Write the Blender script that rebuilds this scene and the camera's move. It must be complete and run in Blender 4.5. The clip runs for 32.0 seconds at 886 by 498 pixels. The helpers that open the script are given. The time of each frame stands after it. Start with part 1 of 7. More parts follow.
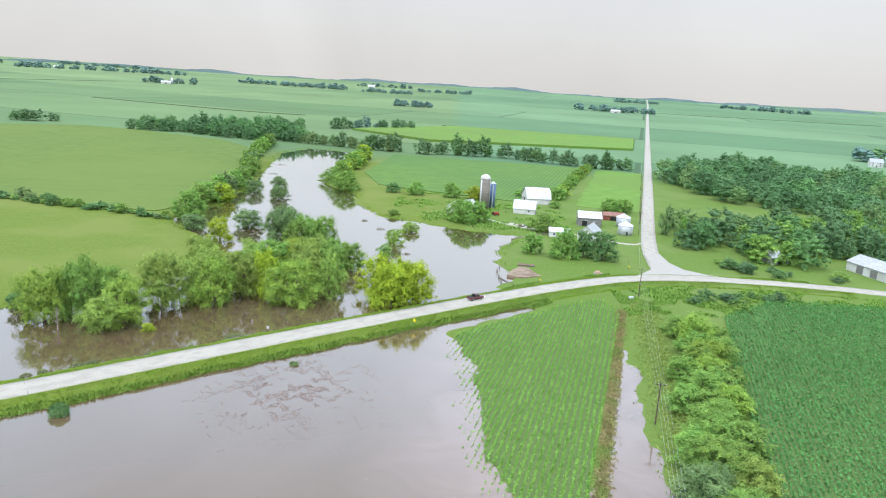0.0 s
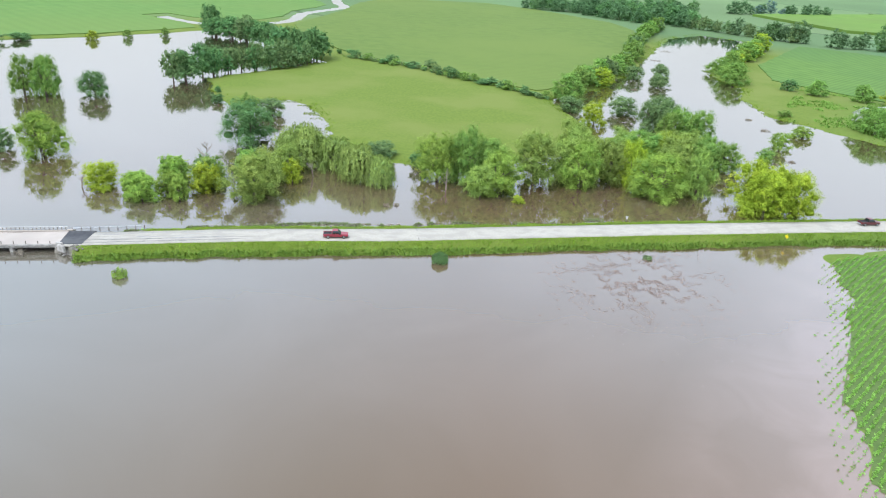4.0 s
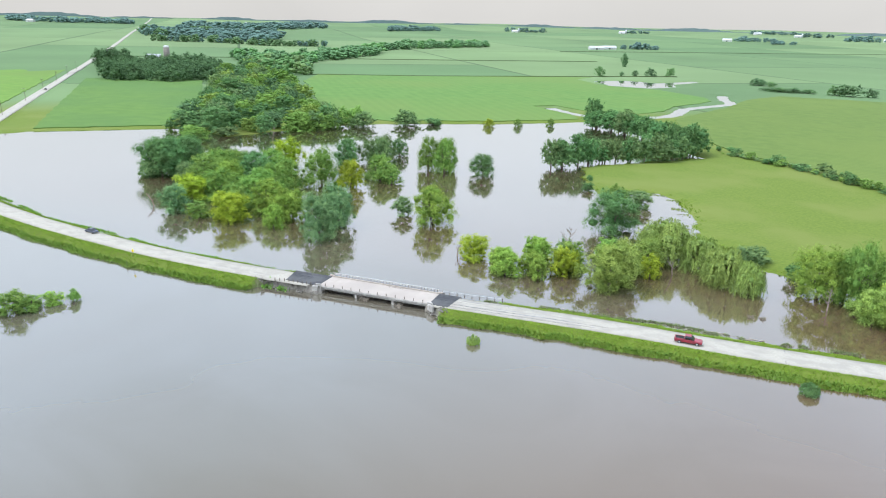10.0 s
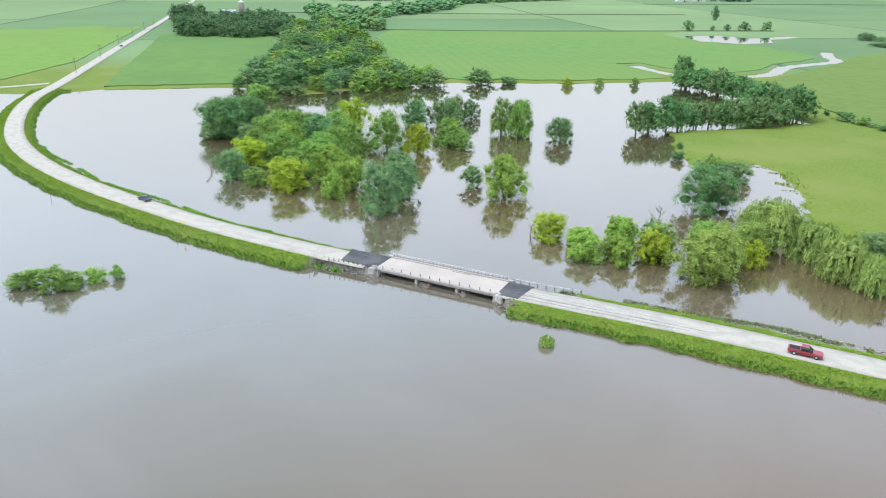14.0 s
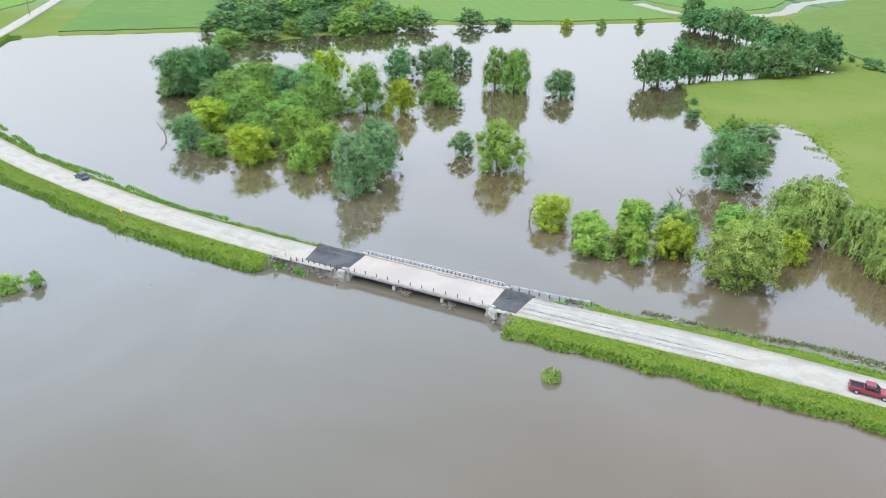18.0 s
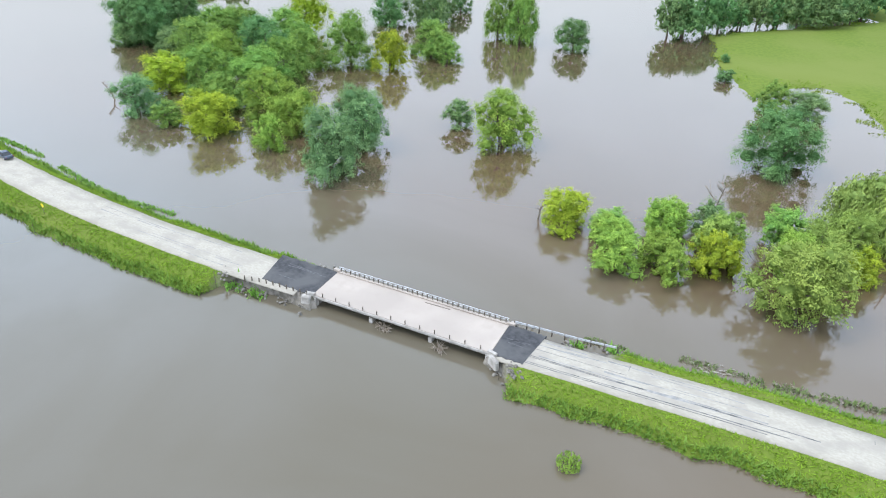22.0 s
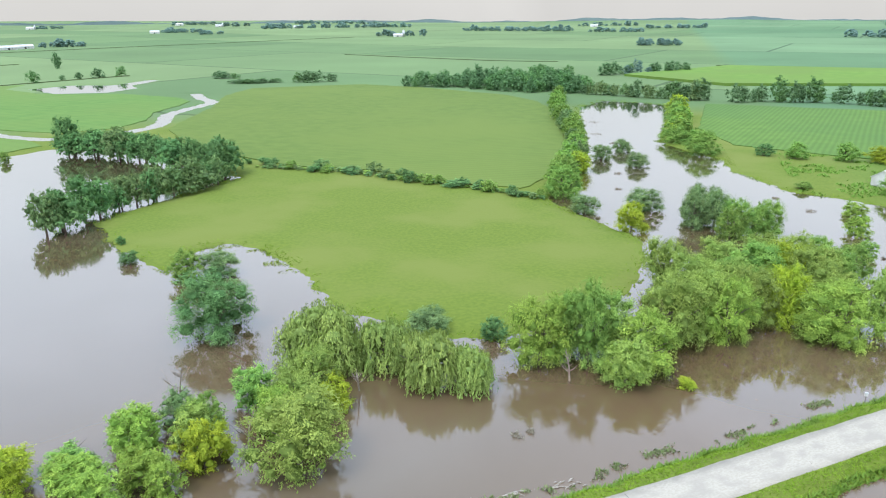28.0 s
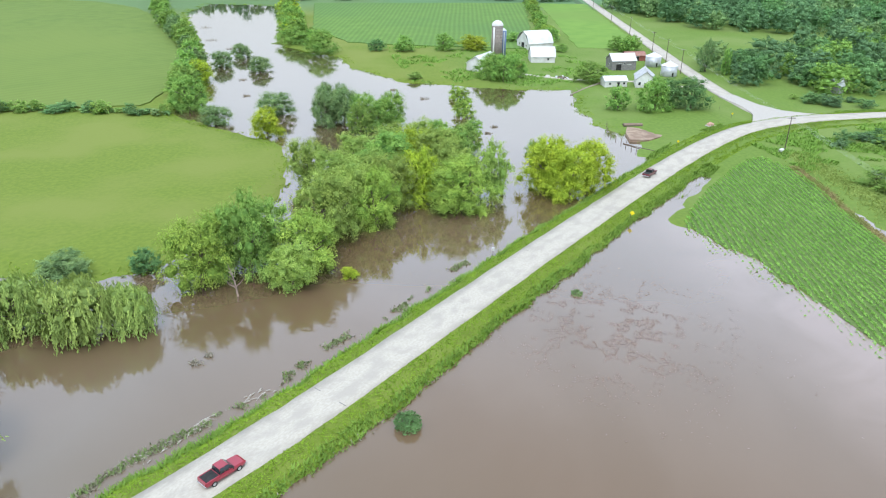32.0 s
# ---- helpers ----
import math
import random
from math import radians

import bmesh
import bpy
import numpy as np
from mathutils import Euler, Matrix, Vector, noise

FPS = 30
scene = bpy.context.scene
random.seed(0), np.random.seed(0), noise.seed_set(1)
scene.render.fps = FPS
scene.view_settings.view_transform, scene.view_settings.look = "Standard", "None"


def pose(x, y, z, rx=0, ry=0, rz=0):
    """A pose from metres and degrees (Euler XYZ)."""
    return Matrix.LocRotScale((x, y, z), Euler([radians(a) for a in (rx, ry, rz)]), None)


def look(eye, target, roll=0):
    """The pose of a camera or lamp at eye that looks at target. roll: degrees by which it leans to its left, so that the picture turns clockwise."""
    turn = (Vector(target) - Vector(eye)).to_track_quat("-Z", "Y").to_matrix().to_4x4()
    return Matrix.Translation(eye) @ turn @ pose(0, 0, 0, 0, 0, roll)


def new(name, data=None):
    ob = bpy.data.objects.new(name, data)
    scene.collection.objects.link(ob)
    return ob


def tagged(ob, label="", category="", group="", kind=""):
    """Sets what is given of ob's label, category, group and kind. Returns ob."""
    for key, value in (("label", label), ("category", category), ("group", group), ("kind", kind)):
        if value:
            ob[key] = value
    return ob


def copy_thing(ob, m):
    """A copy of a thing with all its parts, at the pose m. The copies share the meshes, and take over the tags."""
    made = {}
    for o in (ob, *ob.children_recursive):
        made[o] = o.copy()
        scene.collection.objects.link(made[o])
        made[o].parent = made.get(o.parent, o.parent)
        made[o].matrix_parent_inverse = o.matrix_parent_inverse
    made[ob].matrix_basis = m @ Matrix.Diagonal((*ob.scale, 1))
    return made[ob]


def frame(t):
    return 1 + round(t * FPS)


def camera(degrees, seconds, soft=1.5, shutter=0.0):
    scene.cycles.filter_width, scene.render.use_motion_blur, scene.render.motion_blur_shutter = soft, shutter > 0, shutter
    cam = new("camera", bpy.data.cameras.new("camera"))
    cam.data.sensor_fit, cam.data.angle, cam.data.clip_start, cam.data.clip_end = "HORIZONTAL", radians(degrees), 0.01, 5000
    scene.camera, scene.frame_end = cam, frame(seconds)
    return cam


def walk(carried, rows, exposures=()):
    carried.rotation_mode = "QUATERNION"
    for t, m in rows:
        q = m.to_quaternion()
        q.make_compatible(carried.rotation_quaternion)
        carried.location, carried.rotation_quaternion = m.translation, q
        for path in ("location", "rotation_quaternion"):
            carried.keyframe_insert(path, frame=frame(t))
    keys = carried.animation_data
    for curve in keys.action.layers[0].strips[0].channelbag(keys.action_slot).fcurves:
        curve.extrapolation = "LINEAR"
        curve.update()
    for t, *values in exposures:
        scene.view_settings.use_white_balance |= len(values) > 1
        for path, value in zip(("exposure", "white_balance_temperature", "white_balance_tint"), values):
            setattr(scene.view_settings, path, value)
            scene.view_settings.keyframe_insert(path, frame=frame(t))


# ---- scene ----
cam = camera(64.0, 32.0, soft=1.1)
METRES, EYE, TILT, LEAN, TURN = 111.0, 66.0, -13.2, -3.5, 1.2
ROWS = [
    (0.0, 0.0, 0.0, 0.0, 0.0, 0.0, -0.0),
    (0.5, -0.0035, -0.0004, -0.0, 1.65, 0.09, -0.37),
    (1.0, -0.0019, -0.0039, -0.0054, 6.32, -2.68, -1.39),
    (1.5, -0.0032, -0.0052, -0.0027, 9.92, -9.01, -2.17),
    (2.0, -0.0046, -0.005, 0.0011, 13.38, -10.22, -2.96),
    (2.5, -0.006, -0.0081, 0.0017, 17.16, -10.31, -3.82),
    (3.0, -0.0057, -0.01, 0.0021, 21.15, -10.46, -4.68),
    (3.5, -0.0043, -0.0128, 0.0025, 25.18, -10.66, -5.54),
    (5.5, -0.0006, -0.0147, 0.0014, 41.08, -9.2, -8.54),
    (6.0, 0.0023, -0.0187, 0.0046, 45.45, -8.33, -9.35),
    (6.5, 0.0055, -0.0193, 0.0001, 49.87, -7.26, -10.07),
    (7.0, 0.0086, -0.0214, -0.0, 54.4, -7.89, -10.83),
    (7.5, 0.0116, -0.0216, 0.0003, 57.52, -8.31, -11.25),
    (8.0, 0.0134, -0.0189, 0.0001, 58.77, -8.54, -11.33),
    (8.5, 0.0083, -0.016, 0.001, 58.62, -8.43, -11.19),
    (9.0, -0.0012, -0.0107, 0.0025, 58.46, -8.21, -11.05),
    (9.5, -0.0134, -0.0042, 0.0044, 58.32, -8.06, -10.94),
    (10.0, -0.0276, 0.0037, 0.0068, 58.2, -7.92, -10.8),
    (10.5, -0.0437, 0.0125, 0.0097, 58.08, -7.8, -10.7),
    (11.0, -0.0617, 0.0222, 0.0128, 57.97, -7.68, -10.57),
    (11.5, -0.0808, 0.0334, 0.0164, 57.87, -7.57, -10.45),
    (12.0, -0.1014, 0.0427, 0.02, 57.74, -7.47, -10.36),
    (12.5, -0.1227, 0.0566, 0.024, 57.69, -7.37, -10.26),
    (13.0, -0.1477, 0.0663, 0.028, 57.68, -7.3, -10.2),
    (13.5, -0.1645, 0.0808, 0.0335, 64.35, -8.45, -11.31),
    (14.0, -0.1855, 0.096, 0.028, 64.21, -12.45, -11.15),
    (14.5, -0.2152, 0.1084, 0.0437, 63.71, -20.0, -10.92),
    (16.5, -0.3276, 0.1703, 0.065, 63.61, -19.75, -10.84),
    (17.0, -0.3559, 0.1858, 0.0695, 63.6, -17.47, -10.86),
    (17.5, -0.385, 0.2009, 0.0753, 63.6, -17.42, -10.87),
    (18.0, -0.4149, 0.2162, 0.0807, 63.58, -17.37, -10.87),
    (18.5, -0.4428, 0.2326, 0.0801, 63.6, -18.39, -10.87),
    (19.0, -0.476, 0.2463, 0.0896, 63.73, -28.81, -11.46),
    (19.5, -0.5076, 0.2628, 0.0974, 63.75, -29.51, -11.46),
    (20.0, -0.5423, 0.2765, 0.11, 63.63, -25.35, -11.52),
    (20.5, -0.5683, 0.2931, 0.1093, 63.64, -23.03, -11.47),
    (21.0, -0.5986, 0.3087, 0.1143, 63.62, -22.96, -11.46),
    (21.5, -0.6296, 0.324, 0.1196, 63.58, -22.91, -11.48),
    (22.0, -0.6595, 0.3396, 0.1254, 63.57, -22.81, -11.47),
    (22.5, -0.6865, 0.3535, 0.131, 63.54, -22.66, -11.48),
    (23.0, -0.7085, 0.3641, 0.1357, 63.48, -22.58, -11.52),
    (23.5, -0.7285, 0.3707, 0.1498, 63.35, -18.82, -11.57),
    (24.0, -0.7315, 0.3759, 0.1415, 63.12, -9.25, -11.63),
    (24.5, -0.7332, 0.3783, 0.1401, 63.09, -9.06, -11.61),
    (26.5, -0.7389, 0.3866, 0.1367, 43.45, -5.93, -7.21),
    (27.0, -0.7399, 0.3893, 0.1367, 35.97, -5.18, -5.27),
    (27.5, -0.7404, 0.3937, 0.1362, 26.54, -4.59, -2.73),
    (28.0, -0.7435, 0.3987, 0.1349, 16.25, -4.4, 0.04),
    (28.5, -0.7497, 0.4004, 0.1348, 6.76, -4.67, 2.5),
    (29.0, -0.7538, 0.3994, 0.1348, 4.61, -4.8, 2.9),
    (29.5, -0.7525, 0.4003, 0.1352, 4.47, -4.82, 2.76),
    (30.0, -0.7488, 0.4057, 0.1354, -1.86, -5.26, 4.3),
    (30.5, -0.7521, 0.4073, 0.1352, -7.57, -5.79, 5.56),
    (31.0, -0.7557, 0.4088, 0.1357, -11.7, -6.27, 6.41),
    (31.5, -0.7563, 0.4088, 0.1357, -12.6, -6.38, 6.44),
    (32.0, -0.7609, 0.4068, 0.1289, -13.16, -13.22, 5.89),
]
walk(cam, [(t, pose(0, 0, EYE, TILT, LEAN, TURN) @ pose(METRES * x, METRES * y, METRES * z, 90 + pitch, roll, yaw)) for t, x, y, z, yaw, pitch, roll in ROWS])


# ---- light ----
world = bpy.data.worlds.new("overcast_sky")
scene.world = world
world.use_nodes = True
wn, wl = world.node_tree.nodes, world.node_tree.links
sky = wn.new("ShaderNodeTexSky")
sky.sky_type, sky.sun_disc = "NISHITA", False
sky.sun_elevation, sky.sun_rotation = radians(58), radians(200)
sky.dust_density, sky.air_density = 4.0, 1.2
pale = wn.new("ShaderNodeHueSaturation")
pale.inputs["Saturation"].default_value = 0.22
warm = wn.new("ShaderNodeMix")
warm.data_type, warm.blend_type = "RGBA", "MIX"
warm.inputs[0].default_value = 0.72
warm.inputs[7].default_value = (8.0, 7.9, 7.7, 1)
wl.new(sky.outputs[0], pale.inputs["Color"])
wl.new(pale.outputs[0], warm.inputs[6])
# an overcast sky is about three times as bright overhead as at the horizon
way = wn.new("ShaderNodeTexCoord")
split = wn.new("ShaderNodeSeparateXYZ")
rise = wn.new("ShaderNodeMapRange")
rise.inputs[1].default_value, rise.inputs[2].default_value, rise.inputs[3].default_value, rise.inputs[4].default_value = 0.12, 0.85, 0.119, 0.30
wl.new(way.outputs["Generated"], split.inputs[0])
wl.new(split.outputs["Z"], rise.inputs[0])
cloud = wn.new("ShaderNodeTexNoise")
cloud.inputs["Scale"].default_value, cloud.inputs["Detail"].default_value, cloud.inputs["Distortion"].default_value = 3.2, 5.0, 0.8
wl.new(way.outputs["Generated"], cloud.inputs["Vector"])
thin = wn.new("ShaderNodeMapRange")
thin.inputs[1].default_value, thin.inputs[2].default_value, thin.inputs[3].default_value, thin.inputs[4].default_value = 0.30, 0.70, 0.955, 1.045
wl.new(cloud.outputs[0], thin.inputs[0])
bright = wn.new("ShaderNodeMath")
bright.operation = "MULTIPLY"
wl.new(rise.outputs[0], bright.inputs[0])
wl.new(thin.outputs[0], bright.inputs[1])
wl.new(bright.outputs[0], wn["Background"].inputs[1])
cool = wn.new("ShaderNodeMix")
cool.data_type = "RGBA"
cool.inputs[6].default_value, cool.inputs[7].default_value = (1.0, 1.0, 1.0, 1), (0.82, 0.97, 1.22, 1)
tone = wn.new("ShaderNodeMapRange")
tone.inputs[1].default_value, tone.inputs[2].default_value = 0.03, 0.45
wl.new(split.outputs["Z"], tone.inputs[0])
wl.new(tone.outputs[0], cool.inputs[0])
tint = wn.new("ShaderNodeMix")
tint.data_type, tint.blend_type = "RGBA", "MULTIPLY"
tint.inputs[0].default_value = 1.0
wl.new(warm.outputs[2], tint.inputs[6])
wl.new(cool.outputs[2], tint.inputs[7])
wl.new(tint.outputs[2], wn["Background"].inputs[0])
sun = new("sun", bpy.data.lights.new("sun", "SUN"))
sun.data.energy, sun.data.angle, sun.data.color = 1.5, radians(14), (1.0, 0.97, 0.92)
sun.matrix_world = look((0, 0, 300), (35, 95, 140))
scene.view_settings.exposure = 0.0

# ---- materials ----


def mat(name, c1, c2, scale=1.0, rough=0.9, c3=None, scale3=0.05, bump=0.0, bump_scale=None, island=0.0, per_object=0.0, spec=0.3, detail=6.0, metal=0.0, stretch=None, amount3=1.0, rows=None):
    """A surface of two colours mixed by fine noise, with a third in broad patches, and fine relief."""
    m = bpy.data.materials.new(name)
    m.use_nodes = True
    n, l = m.node_tree.nodes, m.node_tree.links
    b = n["Principled BSDF"]
    b.inputs["Roughness"].default_value, b.inputs["Metallic"].default_value = rough, metal
    b.inputs["Specular IOR Level"].default_value = spec
    co = n.new("ShaderNodeTexCoord")
    src = co.outputs["Object"]
    if stretch:
        mp = n.new("ShaderNodeMapping")
        mp.inputs["Scale"].default_value = stretch
        l.new(co.outputs["UV"], mp.inputs[0])
        src = mp.outputs[0]

    def noise_at(sc, det=6.0):
        t = n.new("ShaderNodeTexNoise")
        t.inputs["Scale"].default_value, t.inputs["Detail"].default_value = sc, det
        l.new(src, t.inputs["Vector"])
        return t

    def ramp(sock, lo, hi):
        r = n.new("ShaderNodeMapRange")
        r.inputs[1].default_value, r.inputs[2].default_value = lo, hi
        l.new(sock, r.inputs[0])
        return r.outputs[0]

    def mix(fac, a, c):
        x = n.new("ShaderNodeMix")
        x.data_type = "RGBA"
        for sock, v in ((x.inputs[0], fac), (x.inputs[6], a), (x.inputs[7], c)):
            if isinstance(v, tuple):
                sock.default_value = (*v, 1)
            elif isinstance(v, float):
                sock.default_value = v
            else:
                l.new(v, sock)
        return x.outputs[2]

    fine = noise_at(scale, detail)
    col = mix(ramp(fine.outputs[0], 0.36, 0.64), c1, c2)
    if c3:
        r3 = ramp(noise_at(scale3, 4.0).outputs[0], 0.44, 0.62)
        if amount3 < 1:
            k = n.new("ShaderNodeMath")
            k.operation = "MULTIPLY"
            k.inputs[1].default_value = amount3
            l.new(r3, k.inputs[0])
            r3 = k.outputs[0]
        col = mix(r3, col, c3)
    if rows:
        turn, gap, depth = rows
        mp = n.new("ShaderNodeMapping")
        mp.inputs["Rotation"].default_value = (0, 0, radians(turn))
        l.new(co.outputs["Object"], mp.inputs[0])
        wv = n.new("ShaderNodeTexWave")
        wv.inputs["Scale"].default_value, wv.inputs["Distortion"].default_value, wv.inputs["Detail"].default_value, wv.inputs["Detail Scale"].default_value = 0.314 / gap, 1.2, 3.0, 0.15
        l.new(mp.outputs[0], wv.inputs["Vector"])
        hs = n.new("ShaderNodeHueSaturation")
        r = n.new("ShaderNodeMapRange")
        r.inputs[3].default_value, r.inputs[4].default_value = 1 - depth, 1 + depth
        l.new(wv.outputs["Fac"], r.inputs[0])
        l.new(r.outputs[0], hs.inputs["Value"])
        l.new(col, hs.inputs["Color"])
        col = hs.outputs[0]
    for amount, node, out in ((island, "ShaderNodeNewGeometry", "Random Per Island"), (per_object, "ShaderNodeObjectInfo", "Random")):
        if amount:
            hs = n.new("ShaderNodeHueSaturation")
            l.new(col, hs.inputs["Color"])
            src_node = n.new(node)
            r = n.new("ShaderNodeMapRange")
            r.inputs[3].default_value, r.inputs[4].default_value = 1 - amount, 1 + amount
            l.new(src_node.outputs[out], r.inputs[0])
            l.new(r.outputs[0], hs.inputs["Value"])
            if node == "ShaderNodeObjectInfo":
                h = n.new("ShaderNodeMapRange")
                h.inputs[3].default_value, h.inputs[4].default_value = 0.5 - amount * 0.07, 0.5 + amount * 0.07
                l.new(src_node.outputs[out], h.inputs[0])
                l.new(h.outputs[0], hs.inputs["Hue"])
            col = hs.outputs[0]
    l.new(col, b.inputs["Base Color"])
    if bump:
        bp = n.new("ShaderNodeBump")
        bp.inputs["Strength"].default_value = min(1.0, bump)
        bp.inputs["Distance"].default_value = 0.25
        l.new((noise_at(bump_scale, 8.0) if bump_scale else fine).outputs[0], bp.inputs["Height"])
        l.new(bp.outputs[0], b.inputs["Normal"])
    return m


def leaf_mat(name, c1, c2, clumps=False):
    """Leaves: two greens, some light let through; in crowns each bough has a tone of its own, and the inner masses are
    coloured darker as shade.
    """
    m = mat(name, c1, c2, 0.35, 0.8, island=0.10, per_object=0.14, spec=0.10)
    b = m.node_tree.nodes["Principled BSDF"]
    if clumps:
        n, l = m.node_tree.nodes, m.node_tree.links
        at = n.new("ShaderNodeAttribute")
        at.attribute_name = "clump"
        hs = n.new("ShaderNodeHueSaturation")
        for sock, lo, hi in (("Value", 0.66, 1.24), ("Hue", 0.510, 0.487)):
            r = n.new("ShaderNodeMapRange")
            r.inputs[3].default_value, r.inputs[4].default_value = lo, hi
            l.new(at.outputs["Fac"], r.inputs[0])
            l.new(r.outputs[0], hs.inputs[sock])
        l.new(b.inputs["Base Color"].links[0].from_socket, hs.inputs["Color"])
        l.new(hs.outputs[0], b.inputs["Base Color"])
    tr = m.node_tree.nodes.new("ShaderNodeBsdfTranslucent")
    sh = m.node_tree.nodes.new("ShaderNodeMixShader")
    sh.inputs[0].default_value = 0.10
    l = m.node_tree.links
    l.new(b.inputs["Base Color"].links[0].from_socket, tr.inputs[0])
    l.new(b.outputs[0], sh.inputs[1])
    l.new(tr.outputs[0], sh.inputs[2])
    l.new(sh.outputs[0], m.node_tree.nodes["Material Output"].inputs[0])
    return m


LEAF = {
    "d": leaf_mat("leaves_dark", (0.118, 0.250, 0.087), (0.176, 0.332, 0.116), True),
    "m": leaf_mat("leaves_mid", (0.186, 0.341, 0.074), (0.270, 0.437, 0.097), True),
    "l": leaf_mat("leaves_light", (0.235, 0.382, 0.065), (0.328, 0.478, 0.089), True),
    "y": leaf_mat("leaves_yellow", (0.309, 0.410, 0.038), (0.412, 0.510, 0.051), True),
    "g": leaf_mat("leaves_greyish", (0.157, 0.264, 0.099), (0.230, 0.346, 0.131), True),
    "c": leaf_mat("leaves_cool", (0.167, 0.332, 0.133), (0.240, 0.419, 0.173), True),
    "v": leaf_mat("leaves_soft", (0.245, 0.364, 0.078), (0.333, 0.455, 0.106), True),
    "w": leaf_mat("leaves_willow", (0.245, 0.350, 0.087), (0.333, 0.441, 0.120), True),
    "k": leaf_mat("leaves_woodland", (0.110, 0.215, 0.094), (0.160, 0.285, 0.122), True),
    # distance haze is mixed into this leaf colour as blue
    "f": leaf_mat("leaves_far_hazed", (0.130, 0.225, 0.190), (0.170, 0.275, 0.232), True),
}
BARK = mat("bark", (0.10, 0.08, 0.06), (0.18, 0.15, 0.12), 3.0, 0.95, bump=0.5)
DEADWOOD = mat("dead_wood", (0.20, 0.16, 0.12), (0.32, 0.28, 0.23), 3.0, 0.9)
VERGE = leaf_mat("verge_grass", (0.150, 0.240, 0.022), (0.205, 0.305, 0.030))
WEEDS = leaf_mat("weeds", (0.140, 0.265, 0.044), (0.200, 0.345, 0.062))
SOY = mat("soybean_crop", (0.102, 0.160, 0.029), (0.124, 0.184, 0.035), 0.12, 0.95, c3=(0.132, 0.188, 0.036), scale3=0.008, bump=0.3, bump_scale=0.8, rows=(60, 4.5, 0.04))
CORN = mat("corn_crop", (0.094, 0.180, 0.034), (0.114, 0.206, 0.040), 0.1, 0.95, c3=(0.085, 0.170, 0.04), scale3=0.006, bump=0.3, bump_scale=0.8, rows=(14.5, 3.0, 0.10))
PALECROP = mat("pale_crop", (0.120, 0.225, 0.036), (0.145, 0.255, 0.042), 0.1, 0.95, c3=(0.13, 0.215, 0.04), scale3=0.008)
ROAD = mat("road_gravel", (0.380, 0.348, 0.290), (0.445, 0.410, 0.345), 2.2, 0.9, c3=(0.335, 0.308, 0.262), scale3=0.30, bump=0.25, stretch=(0.85, 1.5, 1), amount3=0.8, detail=10.0)
SHOULDER = mat("shoulder_gravel", (0.355, 0.330, 0.29), (0.410, 0.385, 0.34), 2.0, 0.95, bump=0.3)
CONCRETE = mat("bridge_concrete", (0.415, 0.360, 0.310), (0.465, 0.405, 0.352), 0.6, 0.85, c3=(0.385, 0.335, 0.29), scale3=0.15)
CONC_OLD = mat("old_concrete", (0.33, 0.31, 0.28), (0.50, 0.47, 0.43), 1.2, 0.9, bump=0.3)
ASPHALT = mat("new_asphalt", (0.045, 0.046, 0.05), (0.075, 0.076, 0.08), 1.5, 0.85, c3=(0.10, 0.10, 0.10), scale3=0.2, bump=0.2)
STEEL = mat("galvanised_steel", (0.45, 0.46, 0.47), (0.60, 0.60, 0.60), 2.0, 0.45, metal=0.6)
RUST = mat("weathered_post", (0.10, 0.085, 0.07), (0.17, 0.14, 0.11), 3.0, 0.9)


